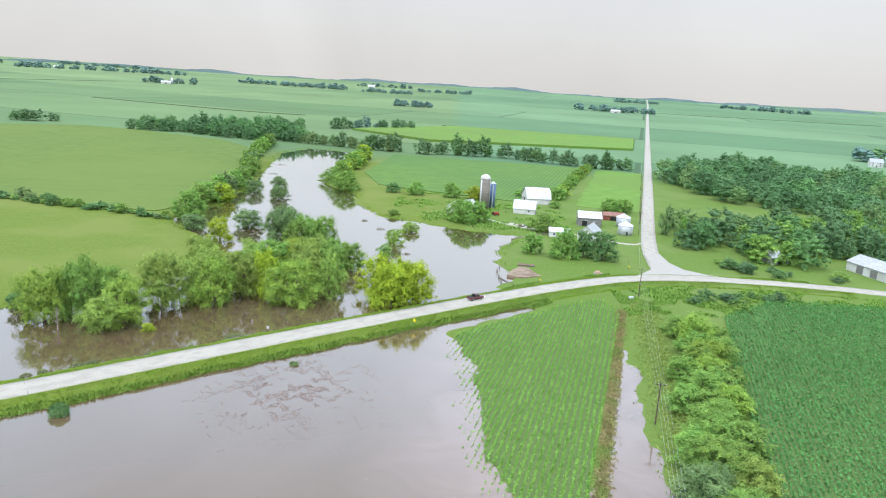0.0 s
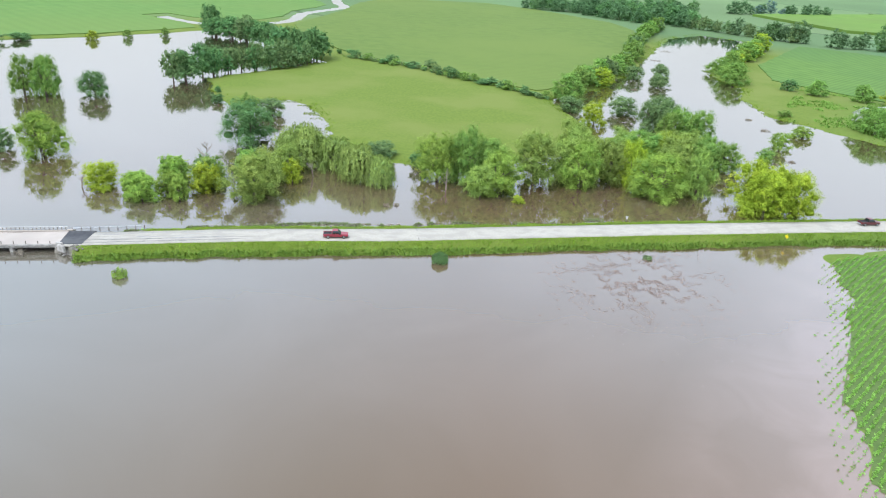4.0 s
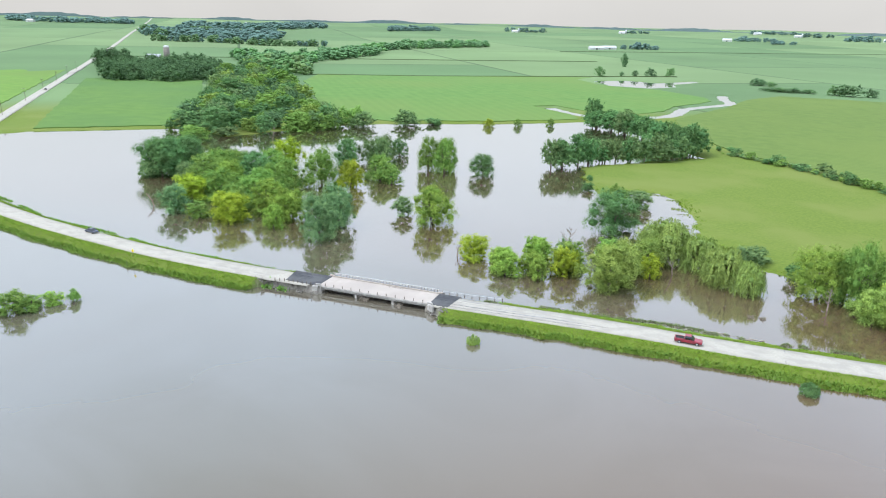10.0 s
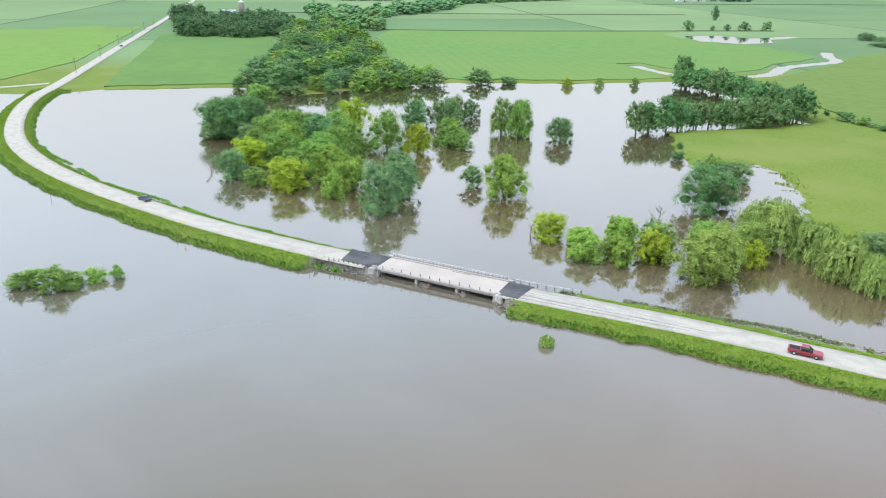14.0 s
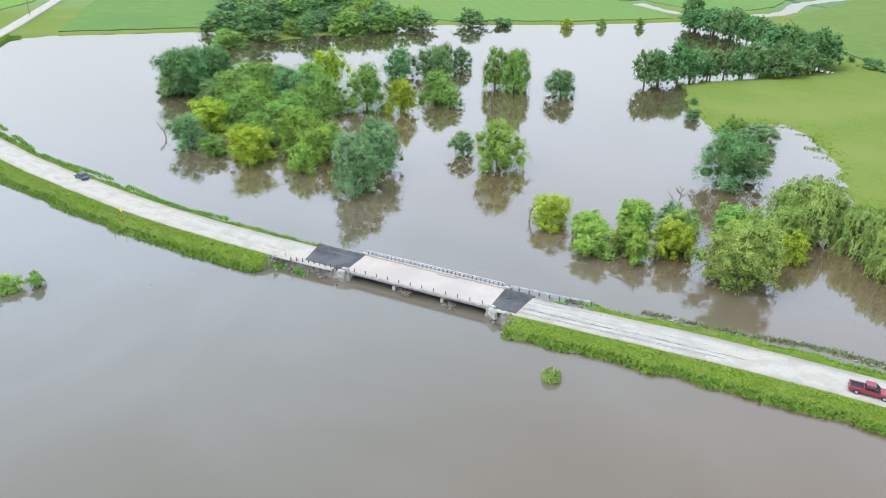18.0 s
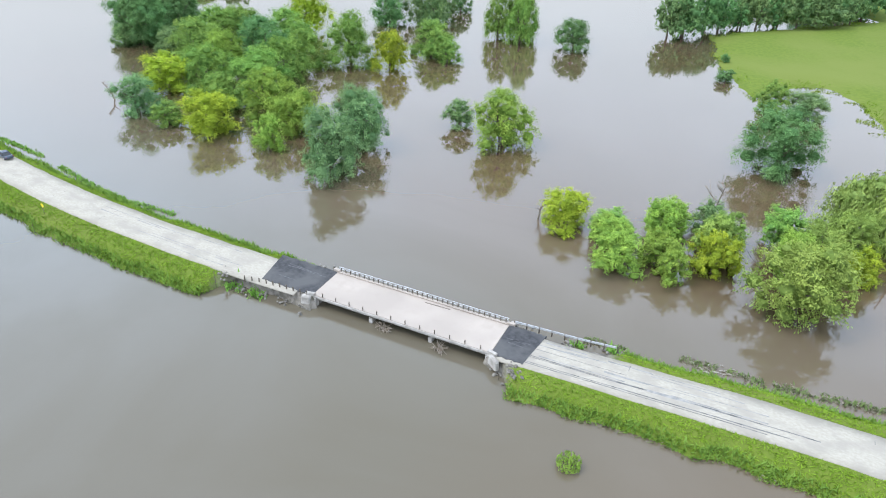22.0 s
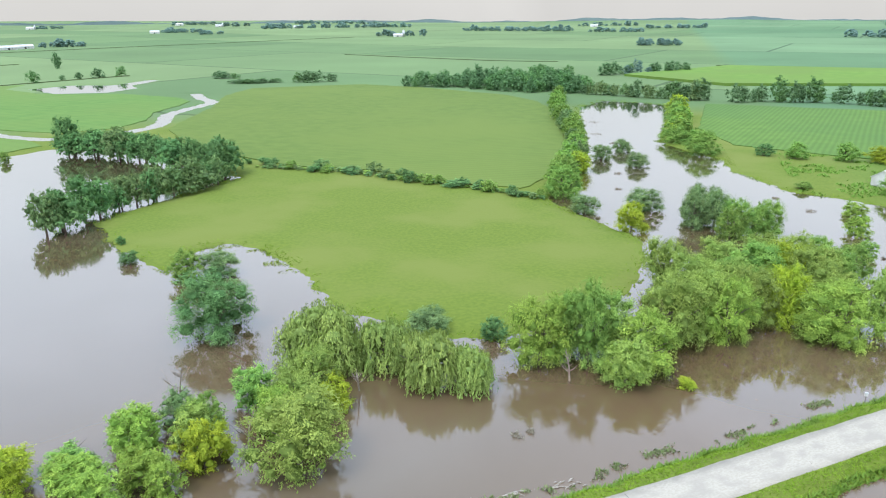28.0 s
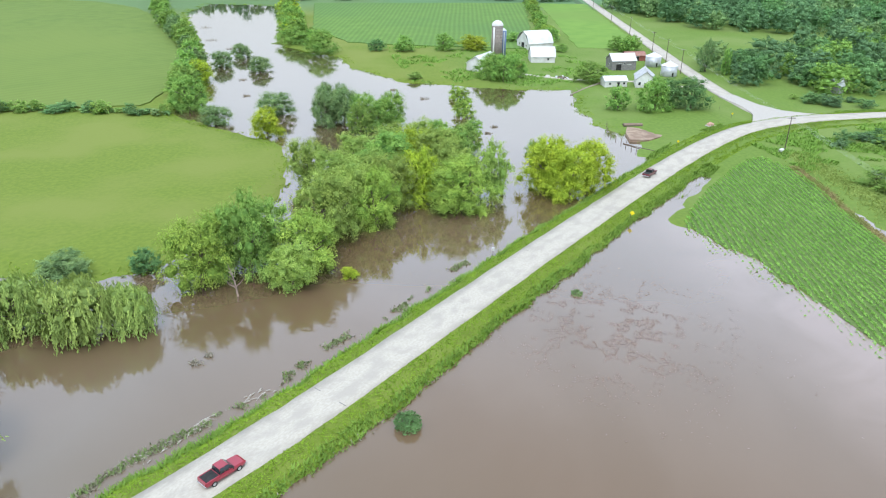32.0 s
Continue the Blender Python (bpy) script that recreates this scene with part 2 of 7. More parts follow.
def water_mat():
    m = bpy.data.materials.new("muddy_flood_water")
    m.use_nodes = True
    n, l = m.node_tree.nodes, m.node_tree.links
    n.remove(n["Principled BSDF"])
    co = n.new("ShaderNodeTexCoord")

    def tex(sc, det, dist=0.0):
        t = n.new("ShaderNodeTexNoise")
        t.inputs["Scale"].default_value, t.inputs["Detail"].default_value, t.inputs["Distortion"].default_value = sc, det, dist
        l.new(co.outputs["Object"], t.inputs["Vector"])
        return t.outputs[0]

    def rng(sock, a, b, c, d):
        r = n.new("ShaderNodeMapRange")
        for k, v in enumerate((a, b, c, d)):
            r.inputs[k + 1].default_value = v
        l.new(sock, r.inputs[0])
        return r.outputs[0]
    mx = n.new("ShaderNodeMix")
    mx.data_type = "RGBA"
    mx.inputs[6].default_value, mx.inputs[7].default_value = (0.125, 0.105, 0.070, 1), (0.141, 0.123, 0.091, 1)
    l.new(rng(tex(0.016, 6, 1.4), 0.38, 0.62, 0, 1), mx.inputs[0])
    # the slack water towards the river carries more silt
    sp = n.new("ShaderNodeSeparateXYZ")
    l.new(co.outputs["Object"], sp.inputs[0])
    silt = n.new("ShaderNodeMix")
    silt.data_type, silt.blend_type = "RGBA", "MULTIPLY"
    silt.inputs[7].default_value = (1.04, 0.78, 0.62, 1)
    yy = n.new("ShaderNodeMath")
    yy.operation = "MULTIPLY_ADD"
    yy.inputs[1].default_value = 0.6
    l.new(sp.outputs[1], yy.inputs[0])
    l.new(sp.outputs[0], yy.inputs[2])
    # and all the water north of the road dam
    across = n.new("ShaderNodeVectorMath")
    across.operation = "DOT_PRODUCT"
    across.inputs[1].default_value = (-0.587, 0.81, 0)
    l.new(co.outputs["Object"], across.inputs[0])
    most = n.new("ShaderNodeMath")
    most.operation = "MAXIMUM"
    l.new(rng(yy.outputs[0], -95, 10, 0, 1), most.inputs[0])
    l.new(rng(across.outputs["Value"], 150, 190, 0, 0.85), most.inputs[1])
    l.new(most.outputs[0], silt.inputs[0])
    l.new(mx.outputs[2], silt.inputs[6])
    # pinkish soil hangs in the shallows over the drowned bean rows
    rim, south = rng(sp.outputs[0], -16, 7, 0, 1), rng(sp.outputs[1], 178, 196, 1, 0)
    pink = n.new("ShaderNodeMix")
    pink.data_type = "RGBA"
    pink.inputs[7].default_value = (0.250, 0.172, 0.130, 1)
    both, worn = n.new("ShaderNodeMath"), n.new("ShaderNodeMath")
    both.operation = worn.operation = "MULTIPLY"
    l.new(rim, both.inputs[0])
    l.new(south, both.inputs[1])
    l.new(both.outputs[0], worn.inputs[0])
    l.new(rng(tex(0.06, 5, 1.0), 0.35, 0.65, 0.45, 1), worn.inputs[1])
    l.new(worn.outputs[0], pink.inputs[0])
    l.new(silt.outputs[2], pink.inputs[6])
    body = n.new("ShaderNodeBsdfDiffuse")
    l.new(pink.outputs[2], body.inputs[0])
    bp = n.new("ShaderNodeBump")
    bp.inputs["Strength"].default_value, bp.inputs["Distance"].default_value = 0.04, 0.10
    l.new(tex(0.8, 6, 0.8), bp.inputs["Height"])
    gl = n.new("ShaderNodeBsdfGlossy")
    gl.inputs["Color"].default_value = (0.94, 0.98, 1.0, 1)
    l.new(rng(tex(0.03, 5, 2.0), 0.4, 0.7, 0.02, 0.09), gl.inputs["Roughness"])
    l.new(bp.outputs[0], gl.inputs["Normal"])
    lw = n.new("ShaderNodeLayerWeight")
    lw.inputs[0].default_value = 0.5
    pw = n.new("ShaderNodeMath")
    pw.operation = "POWER"
    pw.inputs[1].default_value = 2.3
    l.new(rng(lw.outputs["Facing"], 0.16, 0.90, 0, 1), pw.inputs[0])
    sh = n.new("ShaderNodeMixShader")
    l.new(rng(pw.outputs[0], 0, 1, 0.03, 1.0), sh.inputs[0])
    l.new(body.outputs[0], sh.inputs[1])
    l.new(gl.outputs[0], sh.inputs[2])
    l.new(sh.outputs[0], n["Material Output"].inputs[0])
    return m


WATER = water_mat()


def ground_mat():
    """Pasture close by; a patchwork of quarter-section crops further out."""
    m = mat("ground_fields", (0.112, 0.164, 0.020), (0.142, 0.194, 0.026), 0.9, 0.95, c3=(0.158, 0.196, 0.037), scale3=0.030, bump=0.3, bump_scale=1.0)
    n, l = m.node_tree.nodes, m.node_tree.links
    b = n["Principled BSDF"]
    near = b.inputs["Base Color"].links[0].from_socket
    co = n.new("ShaderNodeTexCoord")
    mp = n.new("ShaderNodeMapping")
    mp.inputs["Rotation"].default_value = (0, 0, radians(14.5))
    l.new(co.outputs["Object"], mp.inputs[0])
    br = n.new("ShaderNodeTexBrick")
    br.offset, br.offset_frequency, br.squash, br.squash_frequency = 0.37, 2, 0.6, 3
    br.inputs["Scale"].default_value = 0.0022
    br.inputs["Brick Width"].default_value, br.inputs["Row Height"].default_value = 1.7, 0.8
    br.inputs["Mortar Size"].default_value, br.inputs["Bias"].default_value = 0.0065, 0.0
    # both crop colours carry extra blue, painting in the haze of distance
    br.inputs["Color1"].default_value, br.inputs["Color2"].default_value = (0.102, 0.180, 0.070, 1), (0.164, 0.240, 0.098, 1)
    br.inputs["Mortar"].default_value = (0.070, 0.115, 0.045, 1)
    l.new(mp.outputs[0], br.inputs[0])
    ln = n.new("ShaderNodeVectorMath")
    ln.operation = "LENGTH"
    l.new(co.outputs["Object"], ln.inputs[0])
    mr = n.new("ShaderNodeMapRange")
    mr.inputs[1].default_value, mr.inputs[2].default_value = 560, 640
    l.new(ln.outputs["Value"], mr.inputs[0])
    big = n.new("ShaderNodeTexNoise")
    big.inputs["Scale"].default_value, big.inputs["Detail"].default_value = 0.0035, 5
    l.new(co.outputs["Object"], big.inputs["Vector"])
    hs = n.new("ShaderNodeHueSaturation")
    vr = n.new("ShaderNodeMapRange")
    vr.inputs[1].default_value, vr.inputs[2].default_value, vr.inputs[3].default_value, vr.inputs[4].default_value = 0.3, 0.7, 0.85, 1.15
    l.new(big.outputs[0], vr.inputs[0])
    l.new(vr.outputs[0], hs.inputs["Value"])
    l.new(br.outputs["Color"], hs.inputs["Color"])
    mx = n.new("ShaderNodeMix")
    mx.data_type = "RGBA"
    l.new(mr.outputs[0], mx.inputs[0])
    l.new(near, mx.inputs[6])
    l.new(hs.outputs[0], mx.inputs[7])
    # mown yard grass east of the river
    sp = n.new("ShaderNodeSeparateXYZ")
    l.new(co.outputs["Object"], sp.inputs[0])
    east = n.new("ShaderNodeMapRange")
    east.inputs[1].default_value, east.inputs[2].default_value = -14, 16
    l.new(sp.outputs[0], east.inputs[0])
    lawn = n.new("ShaderNodeMix")
    lawn.data_type, lawn.blend_type = "RGBA", "MULTIPLY"
    lawn.inputs[7].default_value = (0.88, 1.02, 1.20, 1)
    l.new(east.outputs[0], lawn.inputs[0])
    l.new(mx.outputs[2], lawn.inputs[6])
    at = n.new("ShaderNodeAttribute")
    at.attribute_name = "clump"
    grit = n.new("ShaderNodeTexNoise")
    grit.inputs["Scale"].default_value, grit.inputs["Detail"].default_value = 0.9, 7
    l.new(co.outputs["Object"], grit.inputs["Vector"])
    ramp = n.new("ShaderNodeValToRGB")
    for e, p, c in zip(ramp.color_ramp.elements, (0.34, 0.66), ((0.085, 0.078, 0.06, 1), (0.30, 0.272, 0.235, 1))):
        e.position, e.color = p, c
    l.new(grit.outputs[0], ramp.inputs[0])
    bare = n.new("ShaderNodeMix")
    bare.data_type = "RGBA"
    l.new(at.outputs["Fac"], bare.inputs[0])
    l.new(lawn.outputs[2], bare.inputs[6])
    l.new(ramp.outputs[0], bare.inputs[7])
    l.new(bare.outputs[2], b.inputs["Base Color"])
    return m


GROUND = ground_mat()

# ---- mesh helpers ----


def mesh_np(name, v, f, mats, idx=None, smooth=False, uv=None, clump=None):
    """A mesh from arrays of corners and of faces (all quads or all triangles)."""
    v, f = np.asarray(v, np.float32), np.asarray(f, np.int32)
    k = f.shape[1]
    me = bpy.data.meshes.new(name)
    me.vertices.add(len(v))
    me.vertices.foreach_set("co", v.ravel())
    me.loops.add(f.size)
    me.loops.foreach_set("vertex_index", f.ravel())
    me.polygons.add(len(f))
    me.polygons.foreach_set("loop_start", np.arange(0, f.size, k, dtype=np.int32))
    for m in mats:
        me.materials.append(m)
    if idx is not None:
        me.polygons.foreach_set("material_index", np.asarray(idx, np.int32))
    me.polygons.foreach_set("use_smooth", np.full(len(f), smooth, dtype=bool))
    if uv is not None:
        layer = me.uv_layers.new(name="UVMap")
        layer.data.foreach_set("uv", np.asarray(uv, np.float32)[f.ravel()].ravel())
    if clump is not None:
        me.attributes.new("clump", "FLOAT", "POINT").data.foreach_set("value", np.asarray(clump, np.float32))
    me.update()
    me.validate()
    return me


def thing(name, label, category, at=(0, 0, 0), rz=0.0, group="", kind=""):
    ob = new(name)
    ob.matrix_basis = pose(*at, 0, 0, rz)
    return tagged(ob, label, category, group, kind)


def part(name, bm, material, parent, label="", smooth=False):
    """Links a bmesh (or a mesh) as one mesh object under a thing or a part."""
    if isinstance(bm, bmesh.types.BMesh):
        me = bpy.data.meshes.new(name)
        bm.to_mesh(me)
        bm.free()
        me.materials.append(material)
        if smooth:
            me.polygons.foreach_set("use_smooth", np.ones(len(me.polygons), dtype=bool))
    else:
        me = bm
    ob = new(name, me)
    ob.parent = parent
    return tagged(ob, label) if label else ob


def box(w, d, h, at=(0, 0, 0), rz=0.0, bevel=0.0, bm=None, taper=1.0, rx=0.0, ry=0.0):
    """A box standing on at, w by d by h, narrowing to the top by taper."""
    bm = bm or bmesh.new()
    made = bmesh.ops.create_cube(bm, size=1.0)["verts"]
    for q in made:
        s = taper if q.co.z > 0 else 1.0
        q.co = Vector((q.co.x * w * s, q.co.y * d * s, (q.co.z + 0.5) * h))
    if bevel:
        edges = {e for q in made for e in q.link_edges}
        made = [g for g in bmesh.ops.bevel(bm, geom=list(edges), offset=bevel, segments=1, affect="EDGES")["verts"]]
        made = list({q for g in made for f in g.link_faces for q in f.verts})
    bmesh.ops.transform(bm, matrix=pose(*at, rx, ry, rz), verts=made)
    return bm


def tube(points, radii, sides=6, bm=None, cap=True):
    """A tapered tube through points."""
    bm = bm or bmesh.new()
    rings = []
    for i, p in enumerate(points):
        a, b = Vector(points[max(i - 1, 0)]), Vector(points[min(i + 1, len(points) - 1)])
        q = (b - a).to_track_quat("Z", "Y")
        r = radii[i] if hasattr(radii, "__len__") else radii
        rings.append([bm.verts.new(Vector(p) + q @ Vector((r * math.cos(k * math.tau / sides), r * math.sin(k * math.tau / sides), 0))) for k in range(sides)])
    for lo, hi in zip(rings, rings[1:]):
        for k in range(sides):
            bm.faces.new((lo[k], lo[(k + 1) % sides], hi[(k + 1) % sides], hi[k]))
    if cap:
        bm.faces.new(list(reversed(rings[0])))
        bm.faces.new(rings[-1])
    return bm


def smooth_line(points, step):
    """A smooth curve through points, resampled at even steps."""
    p = np.array(points, float)
    p = np.vstack([2 * p[0] - p[1], p, 2 * p[-1] - p[-2]])
    out = []
    for i in range(1, len(p) - 2):
        n = max(2, int(np.linalg.norm(p[i + 1] - p[i]) / step * 2))
        t = np.linspace(0, 1, n, endpoint=False)[:, None]
        a, b, c, d = p[i - 1], p[i], p[i + 1], p[i + 2]
        out.append(0.5 * (2 * b + (c - a) * t + (2 * a - 5 * b + 4 * c - d) * t ** 2 + (3 * b - a - 3 * c + d) * t ** 3))
    out.append(p[-2:-1])
    out = np.vstack(out)
    s = np.concatenate([[0], np.cumsum(np.linalg.norm(np.diff(out, axis=0), axis=1))])
    k = np.arange(0, s[-1], step)
    return np.stack([np.interp(k, s, out[:, j]) for j in (0, 1)], 1)


def dist_line(x, y, line):
    best = np.full(x.shape, 1e9)
    for (ax, ay), (bx, by) in zip(line[:-1], line[1:]):
        dx, dy = bx - ax, by - ay
        t = np.clip(((x - ax) * dx + (y - ay) * dy) / (dx * dx + dy * dy + 1e-9), 0, 1)
        best = np.minimum(best, (x - ax - t * dx) ** 2 + (y - ay - t * dy) ** 2)
    return np.sqrt(best)


def inside(x, y, poly):
    res = np.zeros(x.shape, bool)
    p = list(poly)
    for (ax, ay), (bx, by) in zip(p, p[1:] + p[:1]):
        if ay != by:
            res ^= ((ay > y) != (by > y)) & (x < (bx - ax) * (y - ay) / (by - ay) + ax)
    return res


def wobble(x, y, s, seed=0.0):
    """Cheap smooth variation in -1 to 1."""
    a = np.sin(x / s + 1.7 * np.sin(y / (s * 1.31) + seed)) + np.sin(y / (s * 0.83) + 1.3 * np.sin(x / (s * 0.71) + 2 + seed))
    return a * 0.5


# ---- the plan ----
SOUTH_SHORE = [(17, 230), (28, 208), (12, 193.5), (1, 183), (3, 179), (7, 165), (9, 150), (9, 128), (10, 117), (13, 102), (17, 91), (26, 80), (50, 40), (90, -80), (140, -500), (-470, -500), (-492, -70), (-478, -50), (-474, -38)]
LAKE_SHORE = [(-472, -19), (-477, -2), (-461, 74), (-440, 90), (-418, 98), (-425, 125), (-435, 150), (-436, 199), (-425, 235), (-410, 271), (-397, 320), (-393, 343), (-375, 352), (-340, 342), (-300, 322), (-258, 308), (-261, 280), (-264, 250), (-265, 231), (-240, 212), (-221, 201), (-209, 196), (-213, 215), (-207, 224), (-190, 218), (-170, 204), (-158, 189), (-150, 184), (-137, 182), (-122, 177), (-112, 181), (-101, 193), (-88, 215)]
RIVER_SHORE = [(-84, 240), (-86, 262), (-103, 282), (-118, 299), (-123, 311), (-114, 350), (-120, 431), (-134, 520), (-144, 599), (-131, 648), (-100, 640), (-83, 628), (-81, 551), (-85, 452), (-70, 425), (-55, 408), (-52, 379), (-43, 360), (-34, 343), (-15, 334), (-7, 329), (10, 321), (30, 317), (28, 304), (22, 290), (19, 265), (21, 256), (27, 246)]
FLOOD = SOUTH_SHORE + LAKE_SHORE + RIVER_SHORE
DITCH = [(48, 180), (49, 168), (44, 143), (42, 126), (41, 100), (38, 70), (24, 70), (27, 104), (35, 132), (42, 158)]
POND = [(-691, 613), (-684, 665), (-640, 675), (-651, 750), (-632, 740), (-618, 675), (-592, 651), (-589, 605), (-626, 584)]
FARM_POND = [(-1008, 224), (-1005, 258), (-959, 248), (-963, 215)]
WATERS = [FLOOD, DITCH, POND, FARM_POND]
CREEK = smooth_line([(-470, 374), (-440, 368), (-418, 372), (-395, 408), (-402, 445), (-425, 482), (-434, 525), (-442, 560), (-470, 585), (-500, 618)], 6)
MAIN_ROAD = smooth_line([(-4560, 690), (-2509, 331), (-1226, 103), (-760, 23), (-600, -4), (-500, -21), (-450, -31), (-403, -34), (-350, -31), (-306, -21), (-264, -4), (-224, 18), (-199.7, 33.6), (-173, 54), (-153, 71.3), (-138.5, 82.9), (-111.5, 106.4), (-86.6, 125.9), (-61, 147.8), (-29.8, 174.6), (19.6, 215.6), (50.8, 238.2), (70, 247.8), (90, 252), (113, 253), (137, 251.5), (160, 248), (260, 228), (600, 150)], 3)
NORTH_ROAD = smooth_line([(80, 252), (83, 276), (88, 304), (102, 360), (145, 525), (252, 938), (447, 1691), (900, 3440), (1180, 4540)], 4)
SIDE_ROAD = smooth_line([(-508, -20), (-500, -38), (-490, -80), (-470, -200), (-440, -420)], 5)
BR_A, BR_B = np.array((-166.0, 61.5)), np.array((-143.0, 80.2))
BR_LEN = float(np.linalg.norm(BR_B - BR_A))
BR_U = (BR_B - BR_A) / BR_LEN
BR_N = np.array((-BR_U[1], BR_U[0]))
BR_ROT = math.degrees(math.atan2(BR_U[1], BR_U[0]))
ROAD_Z = 1.9


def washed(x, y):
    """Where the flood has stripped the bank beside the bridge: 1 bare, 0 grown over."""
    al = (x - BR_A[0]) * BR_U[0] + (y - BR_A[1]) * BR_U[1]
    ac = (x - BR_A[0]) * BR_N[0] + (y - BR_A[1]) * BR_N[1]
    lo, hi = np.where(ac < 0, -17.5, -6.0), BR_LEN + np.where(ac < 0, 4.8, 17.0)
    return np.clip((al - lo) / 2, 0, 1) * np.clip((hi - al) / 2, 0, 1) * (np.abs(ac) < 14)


def height(x, y):
    """The ground's height: level flood plain, banks, road dams, low hills far out."""
    x, y = np.asarray(x, float), np.asarray(y, float)
    r = np.hypot(x + 60, y - 120)
    sd = np.full(x.shape, 1e9)
    near = r < 1500
    xn, yn = x[near], y[near]
    s = np.full(xn.shape, 1e9)
    for poly in WATERS:
        d = dist_line(xn, yn, poly + poly[:1])
        s = np.minimum(s, np.where(inside(xn, yn, poly), -d, d))
    s = np.minimum(s, dist_line(xn, yn, CREEK) - 4.5)
    s = s + 1.2 * wobble(xn, yn, 3.1) + 0.5 * wobble(xn, yn, 1.1, 3)
    sd[near] = s
    z = np.where(sd > 0, np.minimum(sd * 0.10, 0.9), np.maximum(sd * 0.25, -2.0))
    z = z + np.where(sd > 8, 0.08 * wobble(x, y, 14), 0)
    far = np.maximum(0, r - 750)
    z = z + 44 * (far / 4000) ** 1.35 + np.clip(far / 2200, 0, 1) * (5.0 * wobble(x, y, 420) + 1.5 * wobble(x, y, 170, 1))
    for line, w, top in ((MAIN_ROAD, 4.9, ROAD_Z - 0.05), (NORTH_ROAD, 4.0, 1.55), (SIDE_ROAD, 3.2, 1.3)):
        k = (np.abs(x) < 1300) & (y < 1300)
        d = np.full(x.shape, 1e9)
        ln = line[np.hypot(line[:, 0] + 60, line[:, 1] - 120) < 1400][::3]
        if line is MAIN_ROAD:
            t = np.gradient(ln, axis=0)
            lean = np.interp(ln[:, 0], (-175, -120), (1.0, -0.2))[:, None]
            ln = ln + lean * np.stack([t[:, 1], -t[:, 0]], 1) / np.linalg.norm(t, axis=1)[:, None]
        d[k] = dist_line(x[k], y[k], ln)
        if line is MAIN_ROAD:
            m = washed(x, y)
            across = (x - BR_A[0]) * BR_N[0] + (y - BR_A[1]) * BR_N[1]
            w = w * (1 - m) + (4.0 - np.where(across < 0, np.where(x < -150, 1.4, 0.6), 0.0) + np.where(across < 0, -1, 1) * np.interp(x, (-175, -120), (1.0, -0.2))) * m
            slope = 0.62 + 1.7 * m
        else:
            slope = 0.62
        dam = top - np.maximum(0, d + 0.6 * wobble(x, y, 2.3) - w) * slope
        if line is MAIN_ROAD:
            along = (x - BR_A[0]) * BR_U[0] + (y - BR_A[1]) * BR_U[1]
            gap = (along > 0.6) & (along < BR_LEN - 0.6) & (d < 40)
            dam = np.where(gap, -2.0, dam)
        z = np.where(r < 900, np.maximum(z, dam), z)
    return z


def h1(x, y):
    return float(height(np.array([x]), np.array([y]))[0])


# ---- ground and water ----


def axis(stops):
    out = [stops[0][0]]
    for (a, _), (b, st) in zip(stops, stops[1:]):
        n = max(1, round((b - a) / st))
        out += list(a + (b - a) * np.arange(1, n + 1) / n)
    return np.array(out)


gx = axis([(-4700, 0), (-1500, 110), (-720, 26), (-500, 6), (-300, 3), (-188, 2), (-120, 0.8), (190, 2), (320, 5), (1000, 26), (4700, 120)])
gy = axis([(-4700, 0), (-1200, 150), (-120, 40), (-60, 4), (44, 2), (102, 0.8), (330, 2), (680, 4), (900, 12), (1600, 32), (4700, 110)])
X, Y = np.meshgrid(gx, gy)
Z = height(X.ravel(), Y.ravel())
nx, ny = len(gx), len(gy)
ii = np.arange(nx * ny).reshape(ny, nx)
faces = np.stack([ii[:-1, :-1], ii[:-1, 1:], ii[1:, 1:], ii[1:, :-1]], -1).reshape(-1, 4)
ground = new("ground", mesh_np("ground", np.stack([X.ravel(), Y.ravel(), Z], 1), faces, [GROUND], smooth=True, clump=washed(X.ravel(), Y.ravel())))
tagged(ground, "level green farmland and grassy banks reaching the horizon", "ground", kind="structure")

water = new("water", mesh_np("water", [(-1600, -1600, 0), (500, -1600, 0), (500, 900, 0), (-1600, 900, 0)], [(0, 1, 2, 3)], [WATER]))
tagged(water, "still muddy brown flood water reflecting a pale sky", "water", kind="structure")


